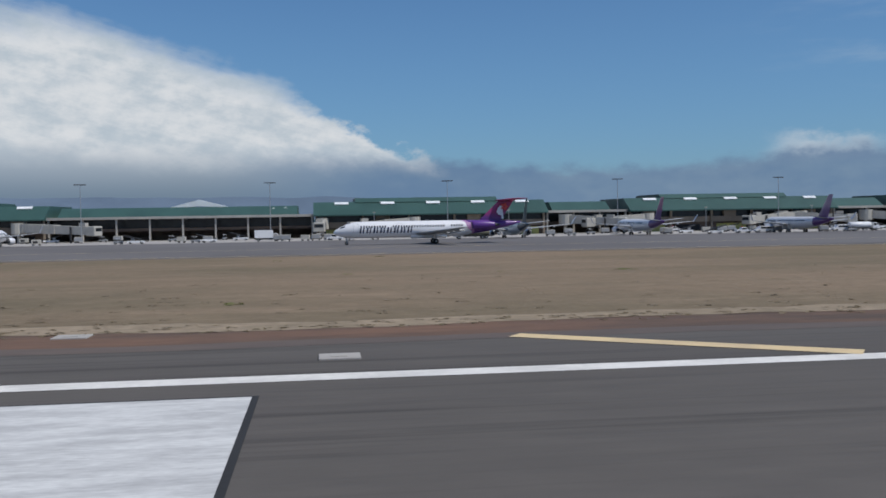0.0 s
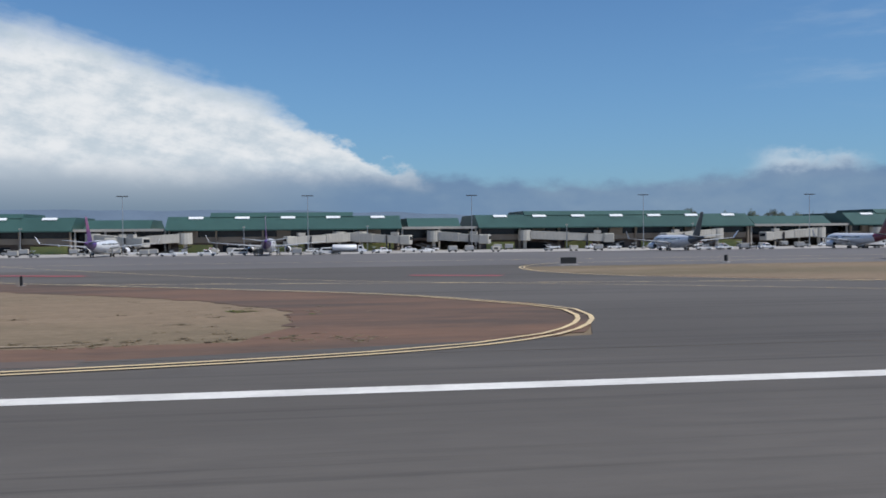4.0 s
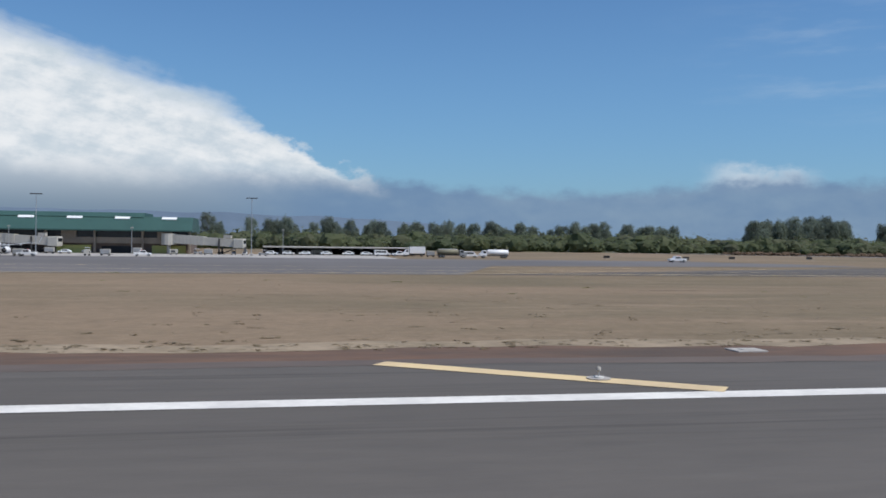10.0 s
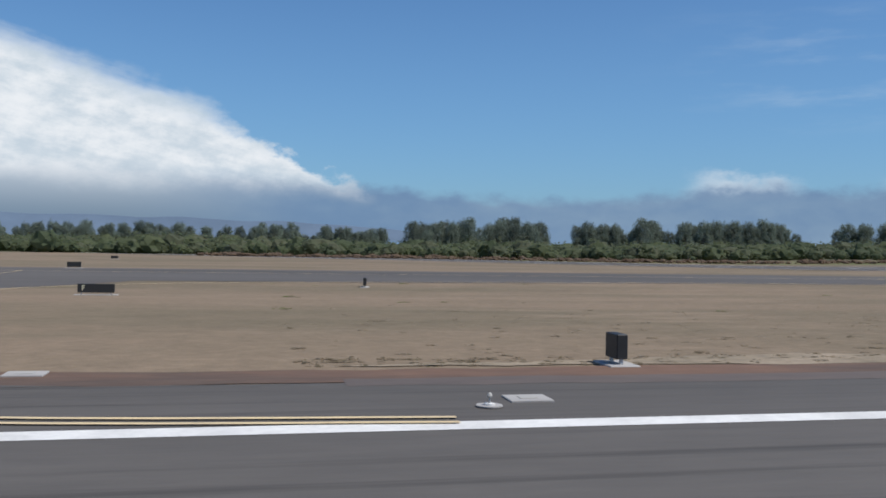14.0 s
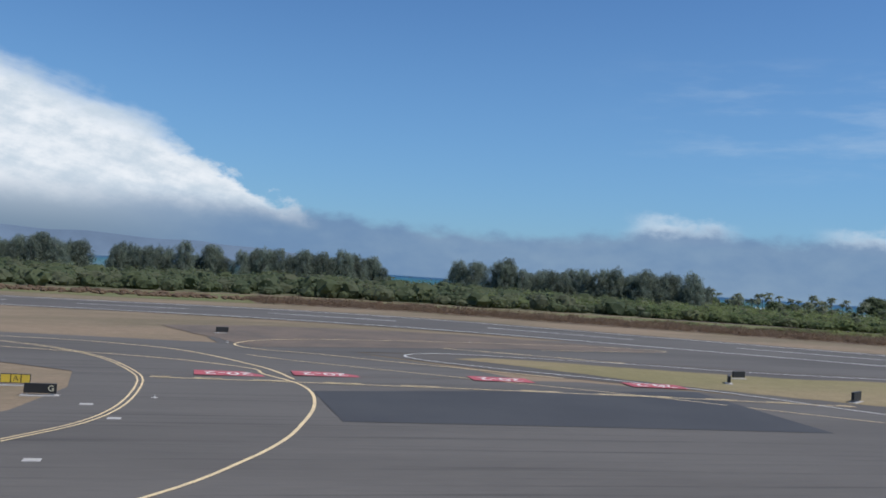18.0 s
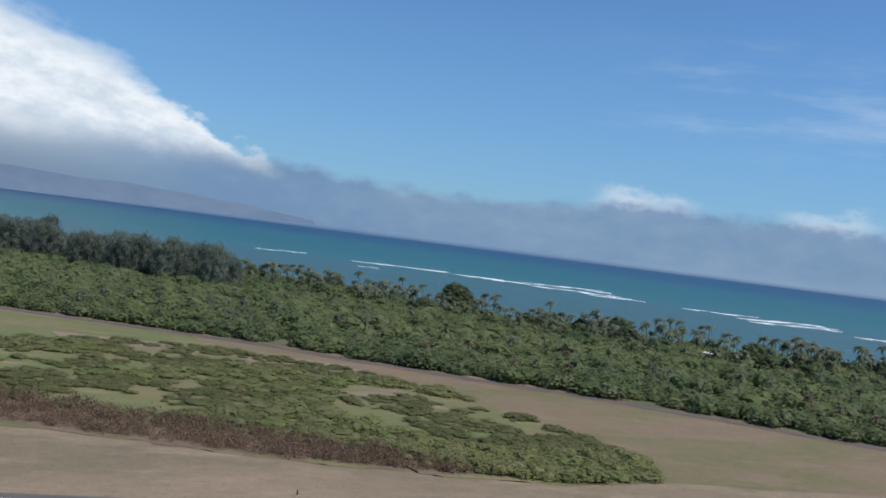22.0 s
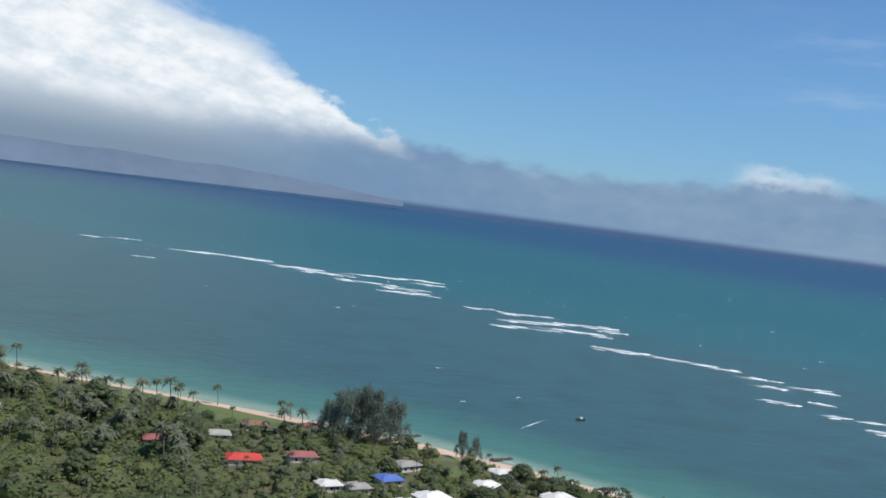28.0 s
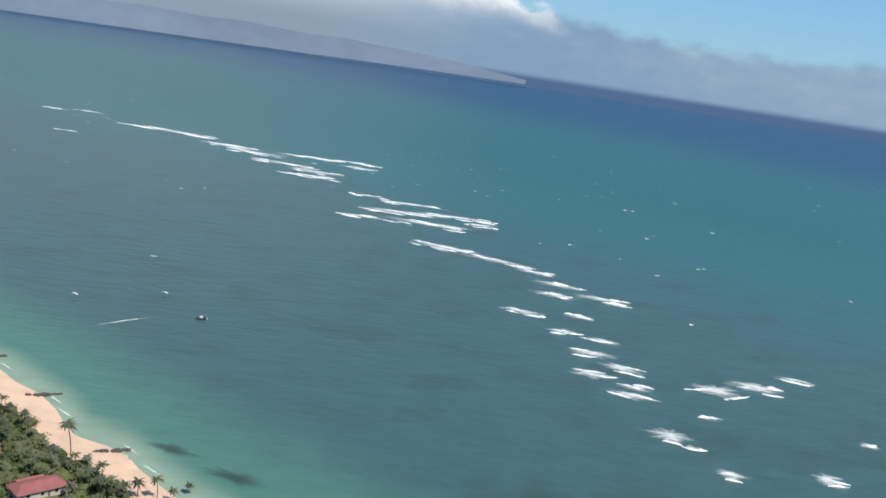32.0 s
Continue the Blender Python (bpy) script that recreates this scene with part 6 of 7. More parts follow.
def clump_mesh(name, pos, size, material, quads=70, quad=0.11, variants=5, core=True, low=-0.35, droop=0.0, inner=0.72):
    """Many leafy clumps in one mesh. pos (n, 3), size (n, 3) half-extents."""
    shells = [shell(quads, quad, low, droop, inner=inner) for _ in range(variants)]
    V, F, base = [], [], 0
    for i in range(len(pos)):
        q = shells[i % variants]
        a = (i * 2.399) % 6.283
        rot_m = np.array([[math.cos(a), -math.sin(a), 0], [math.sin(a), math.cos(a), 0], [0, 0, 1]])
        v = (q.reshape(-1, 3) @ rot_m.T) * size[i] + pos[i]
        V.append(v)
        n = len(v)
        F.append((np.arange(n).reshape(-1, 4) + base).tolist())
        base += n
        if core:
            ICO_V, ICO_F = ICOS[i % 6]
            V.append((ICO_V @ rot_m.T) * size[i] * np.array([0.84, 0.84, 0.8]) + pos[i])
            F.append((ICO_F + base).tolist())
            base += len(ICO_V)
    me = bpy.data.meshes.new(name)
    me.from_pydata(np.concatenate(V).tolist(), [], [f for g in F for f in g])
    me.materials.append(material)
    return me


def bound(x):
    """Near edge of the thicket over x."""
    return np.interp(x, [300, 540, 800, 1000, 1200, 1365, 1460, 1503, 1532, 1571, 1603, 1640, 1661, 1700, 1800, 1900, 1960, 2400], [470, 480, 478, 462, 440, 420, 375, 342, 323, 302, 281, 251, 237, 212, 190, 250, 300, 150])


def scatter(n, x0, x1, lo, hi, seed, keep=None):
    rs = np.random.RandomState(seed)
    out = []
    while len(out) < n:
        x = rs.uniform(x0, x1)
        a, b = lo(x), hi(x)
        if b <= a:
            continue
        y = rs.uniform(a, b)
        if keep is None or keep(x, y, rs):
            out.append((x, y))
    return np.array(out)


HOUSES = [(1919.4, 400, 8, 14, 9, "red_roof"), (1945, 411, 12, 12, 8, "dull_red_roof"), (1981.8, 385, 25, 10, 8, "blue_roof"), (1950, 466, 20, 11, 7, "dull_red_roof"), (1922, 459, 15, 12, 8, "brown_roof"), (2025.6, 386, 35, 11, 8, "white_roof"), (2038.5, 411, 35, 10, 6, "white_roof"),
          (2055.4, 374.5, 38, 13, 9, "white_roof"), (2067.5, 363, 40, 12, 8, "white_roof"), (1997.5, 363, 30, 13, 10, "white_roof"), (1955, 371, 20, 9, 7, "white_roof"), (1967, 370, 20, 9, 7, "grey_roof"), (1993, 409, 30, 11, 7, "grey_roof"), (2085.5, 351, 40, 10, 8, "brown_roof"), (2094, 336.5, 40, 13, 9, "white_roof"), (2129, 317, 45, 17, 9, "dull_red_roof"),
          (1985, 352, 30, 10, 8, "white_roof"), (1905, 436, 10, 12, 8, "grey_roof"), (2012, 340, 32, 11, 8, "dull_red_roof"), (2060, 330, 40, 12, 8, "grey_roof"), (1880, 420, 8, 11, 8, "dull_red_roof"), (1745, 470, 8, 10, 7, "white_roof"), (1800, 452, 8, 10, 7, "grey_roof")]


def clear_of_houses(x, y, m=1.0):
    for hx, hy, rz, w, d, r in HOUSES:
        if abs(x - hx) < w * 0.5 + m + 1.5 and abs(y - hy) < w * 0.5 + m + 1.5:
            return False
    if (1800 < x < 1945 and shore(x) - 52 < y < shore(x) - 12) or (2008 < x < 2026 and 402 < y < 436):
        return False                            # open lawns
    return abs(x - 2010) > 9 or abs(y - 360) > 7


# ground cover under the plants
xs = [500, 800, 1000, 1200, 1365, 1460, 1503, 1571, 1640, 1700, 1800, 1900, 1960, 2100, 2250]
edge = [(x, float(bound(x)) + 2) for x in xs]
back = [(x, float(shore(x)) - 30) for x in (2150, 2041, 1997, 1891, 1769, 1669, 1600, 1530, 1420, 1200, 900, 500)]
drape("undergrowth", edge + back, 0.10, M["painted_shade_floor"], "brown-green undergrowth below the thicket, darkened with painted shade", "undergrowth", cell=20.0, jitter=2.0)
drape("beach", [(x, float(shore(x)) + 14) for x in (1660, 1769, 1891, 1997, 2041, 2060, 2073, 2088, 2102, 2111, 2122, 2137, 2147, 2153, 2174, 2200, 2300, 2500)] + [(x, float(shore(x)) - w) for x, w in ((2500, 28), (2300, 28), (2200, 29), (2150, 29), (2104, 28), (2041, 27), (1997, 23), (1891, 14), (1769, 10), (1660, 8))], 0.16, M["sand"], "pale peach sand beach along the shore", "beach", cell=6.0, jitter=1.2)
drape("service_road", [(x, float(bound(x)) - 3) for x in (1330, 1365, 1410, 1460, 1503, 1540, 1571, 1610, 1640, 1680)] + [(x, float(bound(x)) - 8.5) for x in (1680, 1640, 1610, 1571, 1540, 1503, 1460, 1410, 1365, 1330)], 0.10, M["asphalt"], "narrow asphalt service road beside the thicket", "road", cell=20.0)
drape("dirt_verge", [(x, float(bound(x)) - 1) for x in (1330, 1365, 1410, 1460, 1503, 1540, 1571, 1610, 1640, 1680)] + [(x, float(bound(x)) - 12) for x in (1680, 1640, 1610, 1571, 1540, 1503, 1460, 1410, 1365, 1330)], 0.06, M["red_dirt"], "reddish dirt verge of the service road", "dirt", cell=20.0, jitter=0.8)
M["scrub_green"] = turf_mat("scrub_green", (0.115, 0.135, 0.05), (0.165, 0.14, 0.07), (0.21, 0.18, 0.1), (0.12, 0.1, 0.06))
M["scrub_brown"] = mat("scrub_brown", (0.135, 0.092, 0.062), (0.165, 0.122, 0.078), 0.95, scale=0.06, fine=0.6, grain=0.5, bump=0.5)
M["olive_grass"] = turf_mat("olive_grass", (0.185, 0.133, 0.087), (0.137, 0.125, 0.06), (0.21, 0.155, 0.104), (0.13, 0.087, 0.058))
drape("field_turf", [(1330, 235), (1400, 204), (1470, 186), (1560, 180), (1640, 176), (1700, 180), (1690, 210), (1660, 240), (1610, 276), (1560, 305), (1500, 340), (1440, 372), (1365, 400)], 0.05, M["olive_grass"], "tan and olive dry grass before the thicket", "turf", cell=20.0, jitter=1.2)
drape("scrub_floor", [(1120, 330), (1216, 286), (1338, 235), (1393, 205), (1450, 185), (1478, 180), (1511, 175.5), (1536, 181), (1543, 194), (1540, 212), (1532, 244), (1519, 278), (1497, 310), (1452, 338), (1440, 372), (1365, 404), (1200, 430), (1000, 455), (800, 470), (800, 440), (1000, 400)], 0.065, M["scrub_green"], "green and brown scrubland past the cross runway", "scrubland", cell=20.0, jitter=1.6)
band("scrub_strip", [(1120, 331), (1216, 285), (1338, 236), (1393, 206), (1428, 193), (1477, 181), (1500, 179)], [(1120, 366), (1216, 323), (1338, 270), (1392, 233), (1428, 215), (1469, 199), (1495, 187)], 0.085, M["scrub_brown"], "reddish brown strip of dry scrub beside the cross runway", "scrubland", 2.5)
for i, pl in enumerate(([(1150, 376), (1216, 350), (1290, 316), (1335, 294), (1390, 276), (1365, 304), (1325, 334), (1260, 366), (1180, 394)], [(1395, 330), (1440, 318), (1430, 345), (1390, 352)], [(1452, 318), (1480, 300), (1500, 306), (1492, 325), (1462, 335)], [(1478, 268), (1510, 250), (1500, 280)])):
    drape("bare_patch", pl, 0.09, M["dry_grass"], "bare tan soil between the scrub", "dirt", cell=20.0, jitter=1.5)
drape("strip_turf", [(1137, 143), (1143, 145.5), (1160, 140), (1184, 132), (1246, 128), (1266, 120), (1290, 116), (1315, 102), (1345, 78), (1330, 56), (1275, 38), (1240, 57), (1213, 81), (1194, 98), (1175, 108.5), (1157, 121), (1143, 138)], 0.07, M["green_turf"], "greenish dry turf between taxiway and cross runway", "turf", jitter=1.0)
drape("shore_lawn", [(1800, 545), (1873, 526), (1940, 497), (1950, 486), (1930, 474), (1898, 468), (1870, 480), (1800, 505)], 0.14, M["lawn"], "open green lawn along the shore", "lawn", cell=12.0, jitter=1.0)
drape("house_lawn", [(2004, 398), (2022, 402), (2034, 425), (2022, 440), (2008, 432)], 0.15, M["lawn"], "small green lawn between beach houses", "lawn", cell=12.0, jitter=1.0)
drape("garden_floor", [(1880, 380), (1960, 330), (2060, 290), (2150, 262), (2200, 280), (2140, 330), (2070, 395), (2000, 446), (1950, 478), (1885, 470)], 0.12, M["painted_shade_floor"], "garden ground between the beach houses, darkened with painted shade", "undergrowth", cell=12.0, jitter=2.0)

# the thicket, nearest edge denser, in three joined fields of clumps
def thicket(name, n, x0, x1, lo, hi, seed, size, mt, label, quads=60, flat=0.7, keep=None, reed=0.0):
    p = scatter(n, x0, x1, lo, hi, seed, keep)
    rs = np.random.RandomState(seed + 1)
    s = rs.uniform(size[0], size[1], n) * rs.uniform(0.5, 1.4, n)
    sz = np.stack([s * rs.uniform(0.9, 1.5, n), s * rs.uniform(0.9, 1.4, n), s * flat * rs.uniform(0.8, 1.3, n)], 1)
    z = gz(p[:, 0], p[:, 1]) + sz[:, 2] * 0.55
    whole(name, clump_mesh(name, np.column_stack([p, z]), sz, M[mt], quads, 0.2 if reed else 0.13, core=not reed, droop=reed, inner=0.3 if reed else 0.8), None, label, "bushes", "stuff")


away = lambda x, y, rs: clear_of_houses(x, y)
thicket("thicket_edge", 950, 1330, 1800, lambda x: bound(x) + 1, lambda x: bound(x) + 42, 21, (2.6, 4.4), "thicket", "dense green kiawe thicket along the road", 150)
thicket("thicket_inner", 3700, 1250, 1905, lambda x: bound(x) + 30, lambda x: shore(x) - 30, 22, (3.4, 5.4), "thicket", "dense green kiawe thicket towards the shore", 100, keep=away)
thicket("thicket_far", 2300, 480, 1340, lambda x: bound(x) + 2, lambda x: bound(x) + 260, 23, (4.0, 6.2), "belt_scrub", "far green scrub belt under the trees", 46, 0.82)
thicket("garden_bushes", 2300, 1880, 2180, lambda x: max(bound(x) + 10, 250), lambda x: shore(x) - (24 if x < 1985 else 29), 24, (1.2, 3.4), "thicket", "garden shrubs between the beach houses", 60, 0.85, keep=away)
NEAR_X, NEAR_Y = [1120, 1216, 1338, 1393, 1450, 1478, 1511, 1536, 1543], [333, 287, 238, 208, 188, 183, 178, 183, 194]
REED = [38, 36, 33, 28, 22, 12, 0, 0, 0]
scrub_lo = lambda x: np.interp(x, NEAR_X, [a + 0.8 * b for a, b in zip(NEAR_Y, REED)])
scrub_hi = lambda x: np.minimum(bound(x) - 14, np.interp(x, [1452, 1497, 1519, 1532, 1543], [345, 312, 280, 246, 212]))
low_keep = lambda x, y, rs: noise.noise((x * 0.03, y * 0.045, 1.0)) + 0.5 * noise.noise((x * 0.1, y * 0.12, 4.0)) > -0.1
thicket("olive_scrub", 3600, 1280, 1543, scrub_lo, scrub_hi, 25, (0.8, 2.3), "olive_scrub", "low olive green scrub on dry soil", 70, 0.3, keep=low_keep)
thicket("lime_scrub", 700, 1330, 1543, scrub_lo, scrub_hi, 28, (1.2, 3.2), "lime_scrub", "bright green low bushes among the scrub", 90, 0.34, keep=lambda x, y, rs: noise.noise((x * 0.025, y * 0.03, 8.0)) > 0.12)
thicket("scrub_hedge", 420, 1478, 1542, lambda x: np.interp(x, [1478, 1511, 1536, 1543], [186, 178, 183, 194]), lambda x: np.interp(x, [1478, 1511, 1536, 1543], [203, 204, 206, 207]), 29, (1.1, 2.0), "olive_scrub", "dense green hedge of scrub at the field's end", 80, 0.7)
thicket("brown_scrub", 5200, 1120, 1490, lambda x: np.interp(x, NEAR_X, NEAR_Y), lambda x: np.interp(x, NEAR_X, [a + b for a, b in zip(NEAR_Y, REED)]) + 0.5, 26, (0.8, 1.5), "brown_scrub", "tall reddish brown dry reeds beside the cross runway", 60, 0.85, reed=0.9)
thicket("brown_scrub_far", 1000, 760, 1200, lambda x: np.interp(x, [760, 1000, 1200], [448, 410, 330]), lambda x: np.interp(x, [760, 1000, 1200], [470, 440, 372]), 27, (0.9, 1.7), "brown_scrub", "low brown scrub before the green belt", 30, 0.6)


# dry tufts along the grass edge and over the field
def tufts(name, pts, r0, r1, mt, label, quads=14, flat=0.5):
    n = len(pts)
    rs = np.random.RandomState(n)
    s = rs.uniform(r0, r1, n)
    sz = np.stack([s * rs.uniform(0.9, 1.8, n), s * rs.uniform(0.8, 1.1, n), s * flat], 1)
    z = gz(pts[:, 0], pts[:, 1]) + 0.02
    whole(name, clump_mesh(name, np.column_stack([pts, z]), sz, M[mt], quads, 0.5, core=False, low=0.0), None, label, "grass tufts", "stuff")


field = lambda x: 120.0
on_grass = lambda x, y, rs: not (y > 28 and (196 - max(0, y - 50) < x < 330 + y * 0.6)) and not (714 < x < 784) and not (1060 < x < 1300 and y > 40)
tufts("edge_tufts", scatter(4200, -60, 1000, lambda x: 31.6, lambda x: 34.0, 31, on_grass), 0.08, 0.24, "dry_tuft", "ragged dry grass tufts along the dirt edge", 7, 0.4)
tufts("field_tufts", scatter(5200, -40, 1000, lambda x: 33, lambda x: 33 + 100 * NR.uniform() ** 1.6, 32, on_grass), 0.07, 0.28, "dry_tuft", "dry grass tufts over the airfield grass", 7, 0.2)
tufts("weed_patches", scatter(150, -40, 1100, lambda x: 40, lambda x: 135, 33, on_grass), 0.2, 0.6, "olive_scrub", "small dark weeds in the dry grass", 16, 0.22)
tufts("strip_tufts", scatter(420, 1200, 1420, lambda x: np.interp(x, [1200, 1420], [60, 30]), lambda x: np.interp(x, [1200, 1300, 1420], [118, 100, 50]), 34), 0.15, 0.7, "dry_tuft", "dry tufts between the runways", 12, 0.35)


# ---- trees ----
def casuarina(seed, h):
    rs = np.random.RandomState(seed)
    bm = bmesh.new()
    lean = rs.uniform(-0.08, 0.08, 2)
    tube(bm, (0, 0, -0.3), (lean[0] * h * 0.5, lean[1] * h * 0.5, h * 0.5), h * 0.022, h * 0.014, 8)
    tube(bm, (lean[0] * h * 0.5, lean[1] * h * 0.5, h * 0.5), (lean[0] * h, lean[1] * h, h * 0.95), h * 0.014, h * 0.003, 7)
    cen, sz = [], []
    for i in range(42):
        u = 0.10 + 0.85 * i / 41
        a = i * 2.4 + rs.uniform(-0.4, 0.4)
        reach = h * (0.42 - 0.31 * u) * rs.uniform(0.45, 1.25)
        p0 = Vector((lean[0] * h * u, lean[1] * h * u, h * u * 0.92))
        p1 = p0 + Vector((math.cos(a) * reach + h * 0.015, math.sin(a) * reach, h * 0.07))
        tube(bm, p0, p1, h * 0.006, h * 0.002, 5)
        cen.append(p1)
        sz.append((h * rs.uniform(0.08, 0.125), h * rs.uniform(0.08, 0.125), h * rs.uniform(0.09, 0.15)))
    trunk = mesh_of(bm, "trunk", M["bark"])
    crown = clump_mesh("crown", np.array([c[:] for c in cen]), np.array(sz), M["needle"], 170, 0.2, core=False, low=-0.95, droop=0.8, inner=0.25)
    return trunk, crown


CAS = [casuarina(40 + i, 18 + 1.2 * i) for i in range(4)]


def tree(proto, name, label, x, y, rz=0.0, k=1.0, group="", tall=1.0, stub=None):
    t = root(name, label, "tree", x, y, float(gz(x, y)), rz, group)
    t.scale = (S * k, S * k, S * k * tall)
    part("trunk", proto[0], None, t)
    part("crown", proto[1], None, t)
    return t


rs = np.random.RandomState(9)
spots = []
for x0, x1, y0, y1, n in ((1042, 1250, 705, 735, 95), (1318, 1471, 755, 634, 66), (905, 1030, 700, 735, 52), (560, 905, 700, 830, 150), (1475, 1500, 640, 610, 3), (475, 560, 650, 700, 16)):
    for i in range(n):
        u = rs.uniform()
        spots.append((x0 + (x1 - x0) * u, y0 + (y1 - y0) * u + rs.uniform(-18, 18), (1.22 if x0 == 1318 else 0.85 if x0 < 600 else 1.08) * rs.choice((0.72, 0.85, 0.95, 1.05, 1.15)) * rs.uniform(0.95, 1.08)))
for i, (x, y, k) in enumerate(spots):
    tree(CAS[i % 4], "casuarina_tree", "dark grey-green feathery ironwood tree in the shelter belt", x, y, rs.uniform(0, 360), k, "shelter belt ironwoods")
for x, y, k in ((1966, 452, 1.35), (1981, 449, 1.55), (1974, 458, 1.4), (1990, 455, 1.2), (1960, 460, 1.1)):
    tree(CAS[int(x) % 4], "casuarina_tree", "tall broad dark ironwood tree beside the beach houses", x, y, rs.uniform(0, 360), k, "ironwoods by the houses", 0.95)
for x, y, k in ((2025.8, 441.2, 0.55), (2032, 440.5, 0.5)):
    tree(CAS[int(x) % 4], "casuarina_tree", "slender ironwood tree at the edge of the beach", x, y, rs.uniform(0, 360), k, "ironwoods by the houses", 1.35)


def broad_tree(seed, h, w):
    """A spreading tree: forked trunk, limbs, and a crown of leafy clumps over a flat dome."""
    rs = np.random.RandomState(seed)
    bm = bmesh.new()
    tube(bm, (0, 0, -0.3), (0, 0, h * 0.35), h * 0.04, h * 0.028, 9)
    cen, sz = [], []
    for i in range(34):
        a, u = i * 2.4, math.sqrt((i + 0.5) / 34)
        p = Vector((math.cos(a) * w * 0.46 * u, math.sin(a) * w * 0.46 * u, h * (0.86 - 0.42 * u * u) + rs.uniform(-0.06, 0.06) * h))
        if i % 3 == 0:
            tube(bm, (0, 0, h * 0.33), p, h * 0.016, h * 0.005, 6)
        cen.append(p)
        r = w * rs.uniform(0.11, 0.17)
        sz.append((r, r, r * 0.75))
    return mesh_of(bm, "trunk", M["bark"]), clump_mesh("crown", np.array([c[:] for c in cen]), np.array(sz), M["thicket_dark"], 110, 0.14, low=-0.7)


M["thicket_dark"] = leaf_mat("broad_leaf", (0.094, 0.13, 0.06), (0.122, 0.151, 0.072), (0.151, 0.18, 0.094), patch=0.2)
BROAD = [broad_tree(80 + i, (9, 11, 12.5)[i], (11, 12, 15)[i]) for i in range(3)]
rs = np.random.RandomState(77)
for i, (x, y) in enumerate(scatter(42, 1400, 1910, lambda x: shore(x) - 180, lambda x: shore(x) - 34, 78, lambda x, y, r: clear_of_houses(x, y, 4.0))):
    tree(BROAD[i % 3], "kiawe_tree", "spreading dark green kiawe tree above the thicket", x, y, rs.uniform(0, 360), rs.uniform(0.8, 1.4), "kiawe trees")
for i, (x, y) in enumerate(scatter(60, 1885, 2140, lambda x: max(bound(x) + 15, 300), lambda x: shore(x) - 30, 79, lambda x, y, r: clear_of_houses(x, y, 2.5))):
    tree(BROAD[i % 3], "garden_tree", "rounded green garden tree between beach houses", x, y, rs.uniform(0, 360), rs.uniform(0.4, 0.75), "garden trees")
tree(BROAD[2], "kiawe_tree", "tall domed tree standing over the thicket", 1639, 631, 40, 1.75, "kiawe trees")


def palm(seed, h, dead=False):
    rs = np.random.RandomState(seed)
    bm = bmesh.new()
    bend = rs.uniform(0.5, 2.0)
    prev = Vector((0, 0, -0.2))
    for i in range(1, 6):
        u = i / 5
        p = Vector((bend * u * u, 0, h * u))
        tube(bm, prev, p, 0.24 - 0.02 * i, 0.22 - 0.02 * i, 7, caps=i == 5)
        prev = p
    bmc = bmesh.new()
    n = 26
    for k in range(n):
        a = k * 2.4
        elev = rs.uniform(-0.5, 0.9)
        L = rs.uniform(2.6, 3.6)
        left, right, mid = [], [], []
        for i in range(6):
            u = i / 5
            r = L * u * math.cos(elev * (1 - u * 0.3))
            zz = L * (u * math.sin(elev) - 0.55 * u * u)
            c = prev + Vector((math.cos(a) * r - 0.5 * u * u, math.sin(a) * r, zz))
            w = 0.42 * math.sin(math.pi * min(1, 0.12 + u * 0.9)) + 0.03
            sd = Vector((-math.sin(a), math.cos(a), 0)) * w
            mid.append(bmc.verts.new(c))
            left.append(bmc.verts.new(c + sd - Vector((0, 0, w * 0.6))))
            right.append(bmc.verts.new(c - sd - Vector((0, 0, w * 0.6))))
        for i in range(5):
            bmc.faces.new((mid[i], mid[i + 1], left[i + 1], left[i]))
            bmc.faces.new((right[i], right[i + 1], mid[i + 1], mid[i]))
    return mesh_of(bm, "trunk", M["bark"]), mesh_of(bmc, "crown", M["dead_frond"] if dead else M["frond"])


PALM = [palm(60 + i, (9, 11, 7, 12.5)[i]) for i in range(4)]
DEAD = palm(70, 8, True)
rs = np.random.RandomState(15)
cnt = 0
for (x, y) in scatter(120, 1450, 2110, lambda x: shore(x) - (150 if x < 1900 else 70), lambda x: shore(x) - (24 if x < 1985 else 33), 35, lambda x, y, r: clear_of_houses(x, y, 0.0)):
    tree(PALM[cnt % 4], "coconut_palm", "wind-bent coconut palm near the shore", x, y, rs.uniform(150, 250), rs.uniform(0.85, 1.4) * (1.0 if x < 1950 else 0.6), "shore palms")
    cnt += 1
for (x, y) in scatter(130, 1330, 1900, lambda x: bound(x) + 6, lambda x: bound(x) + 150, 36, lambda x, y, r: clear_of_houses(x, y, 0.0)):
    tree(DEAD if cnt % 6 == 0 else PALM[cnt % 4], "date_palm", "shaggy palm standing in the thicket", x, y, rs.uniform(0, 360), rs.uniform(0.6, 1.0), "thicket palms")
    cnt += 1
for (x, y) in scatter(110, 1890, 2180, lambda x: max(bound(x) + 20, 320), lambda x: shore(x) - 31, 37, lambda x, y, r: clear_of_houses(x, y, 2.5)):
    tree(PALM[cnt % 4], "coconut_palm", "coconut palm between the beach houses", x, y, rs.uniform(150, 250), rs.uniform(0.5, 0.85), "garden palms")
    cnt += 1
for x, y, k in ((2158, 326, 0.9), (2162, 329, 1.0), (2168.6, 332, 0.95), (2174.7, 332, 0.75), (2178.7, 341, 0.7), (1880, 524, 0.9), (1901, 516, 1.0), (1936, 499, 1.0), (1941, 496, 0.8)):
    tree(PALM[int(x) % 4], "coconut_palm", "slender coconut palm at the edge of the water", x, y, 205, k, "garden palms")
for x, y, k in ((2126.6, 355.6, 1.3),):
    tree(PALM[1], "coconut_palm", "lone coconut palm on the open sand", x, y, 200, k, "garden palms")


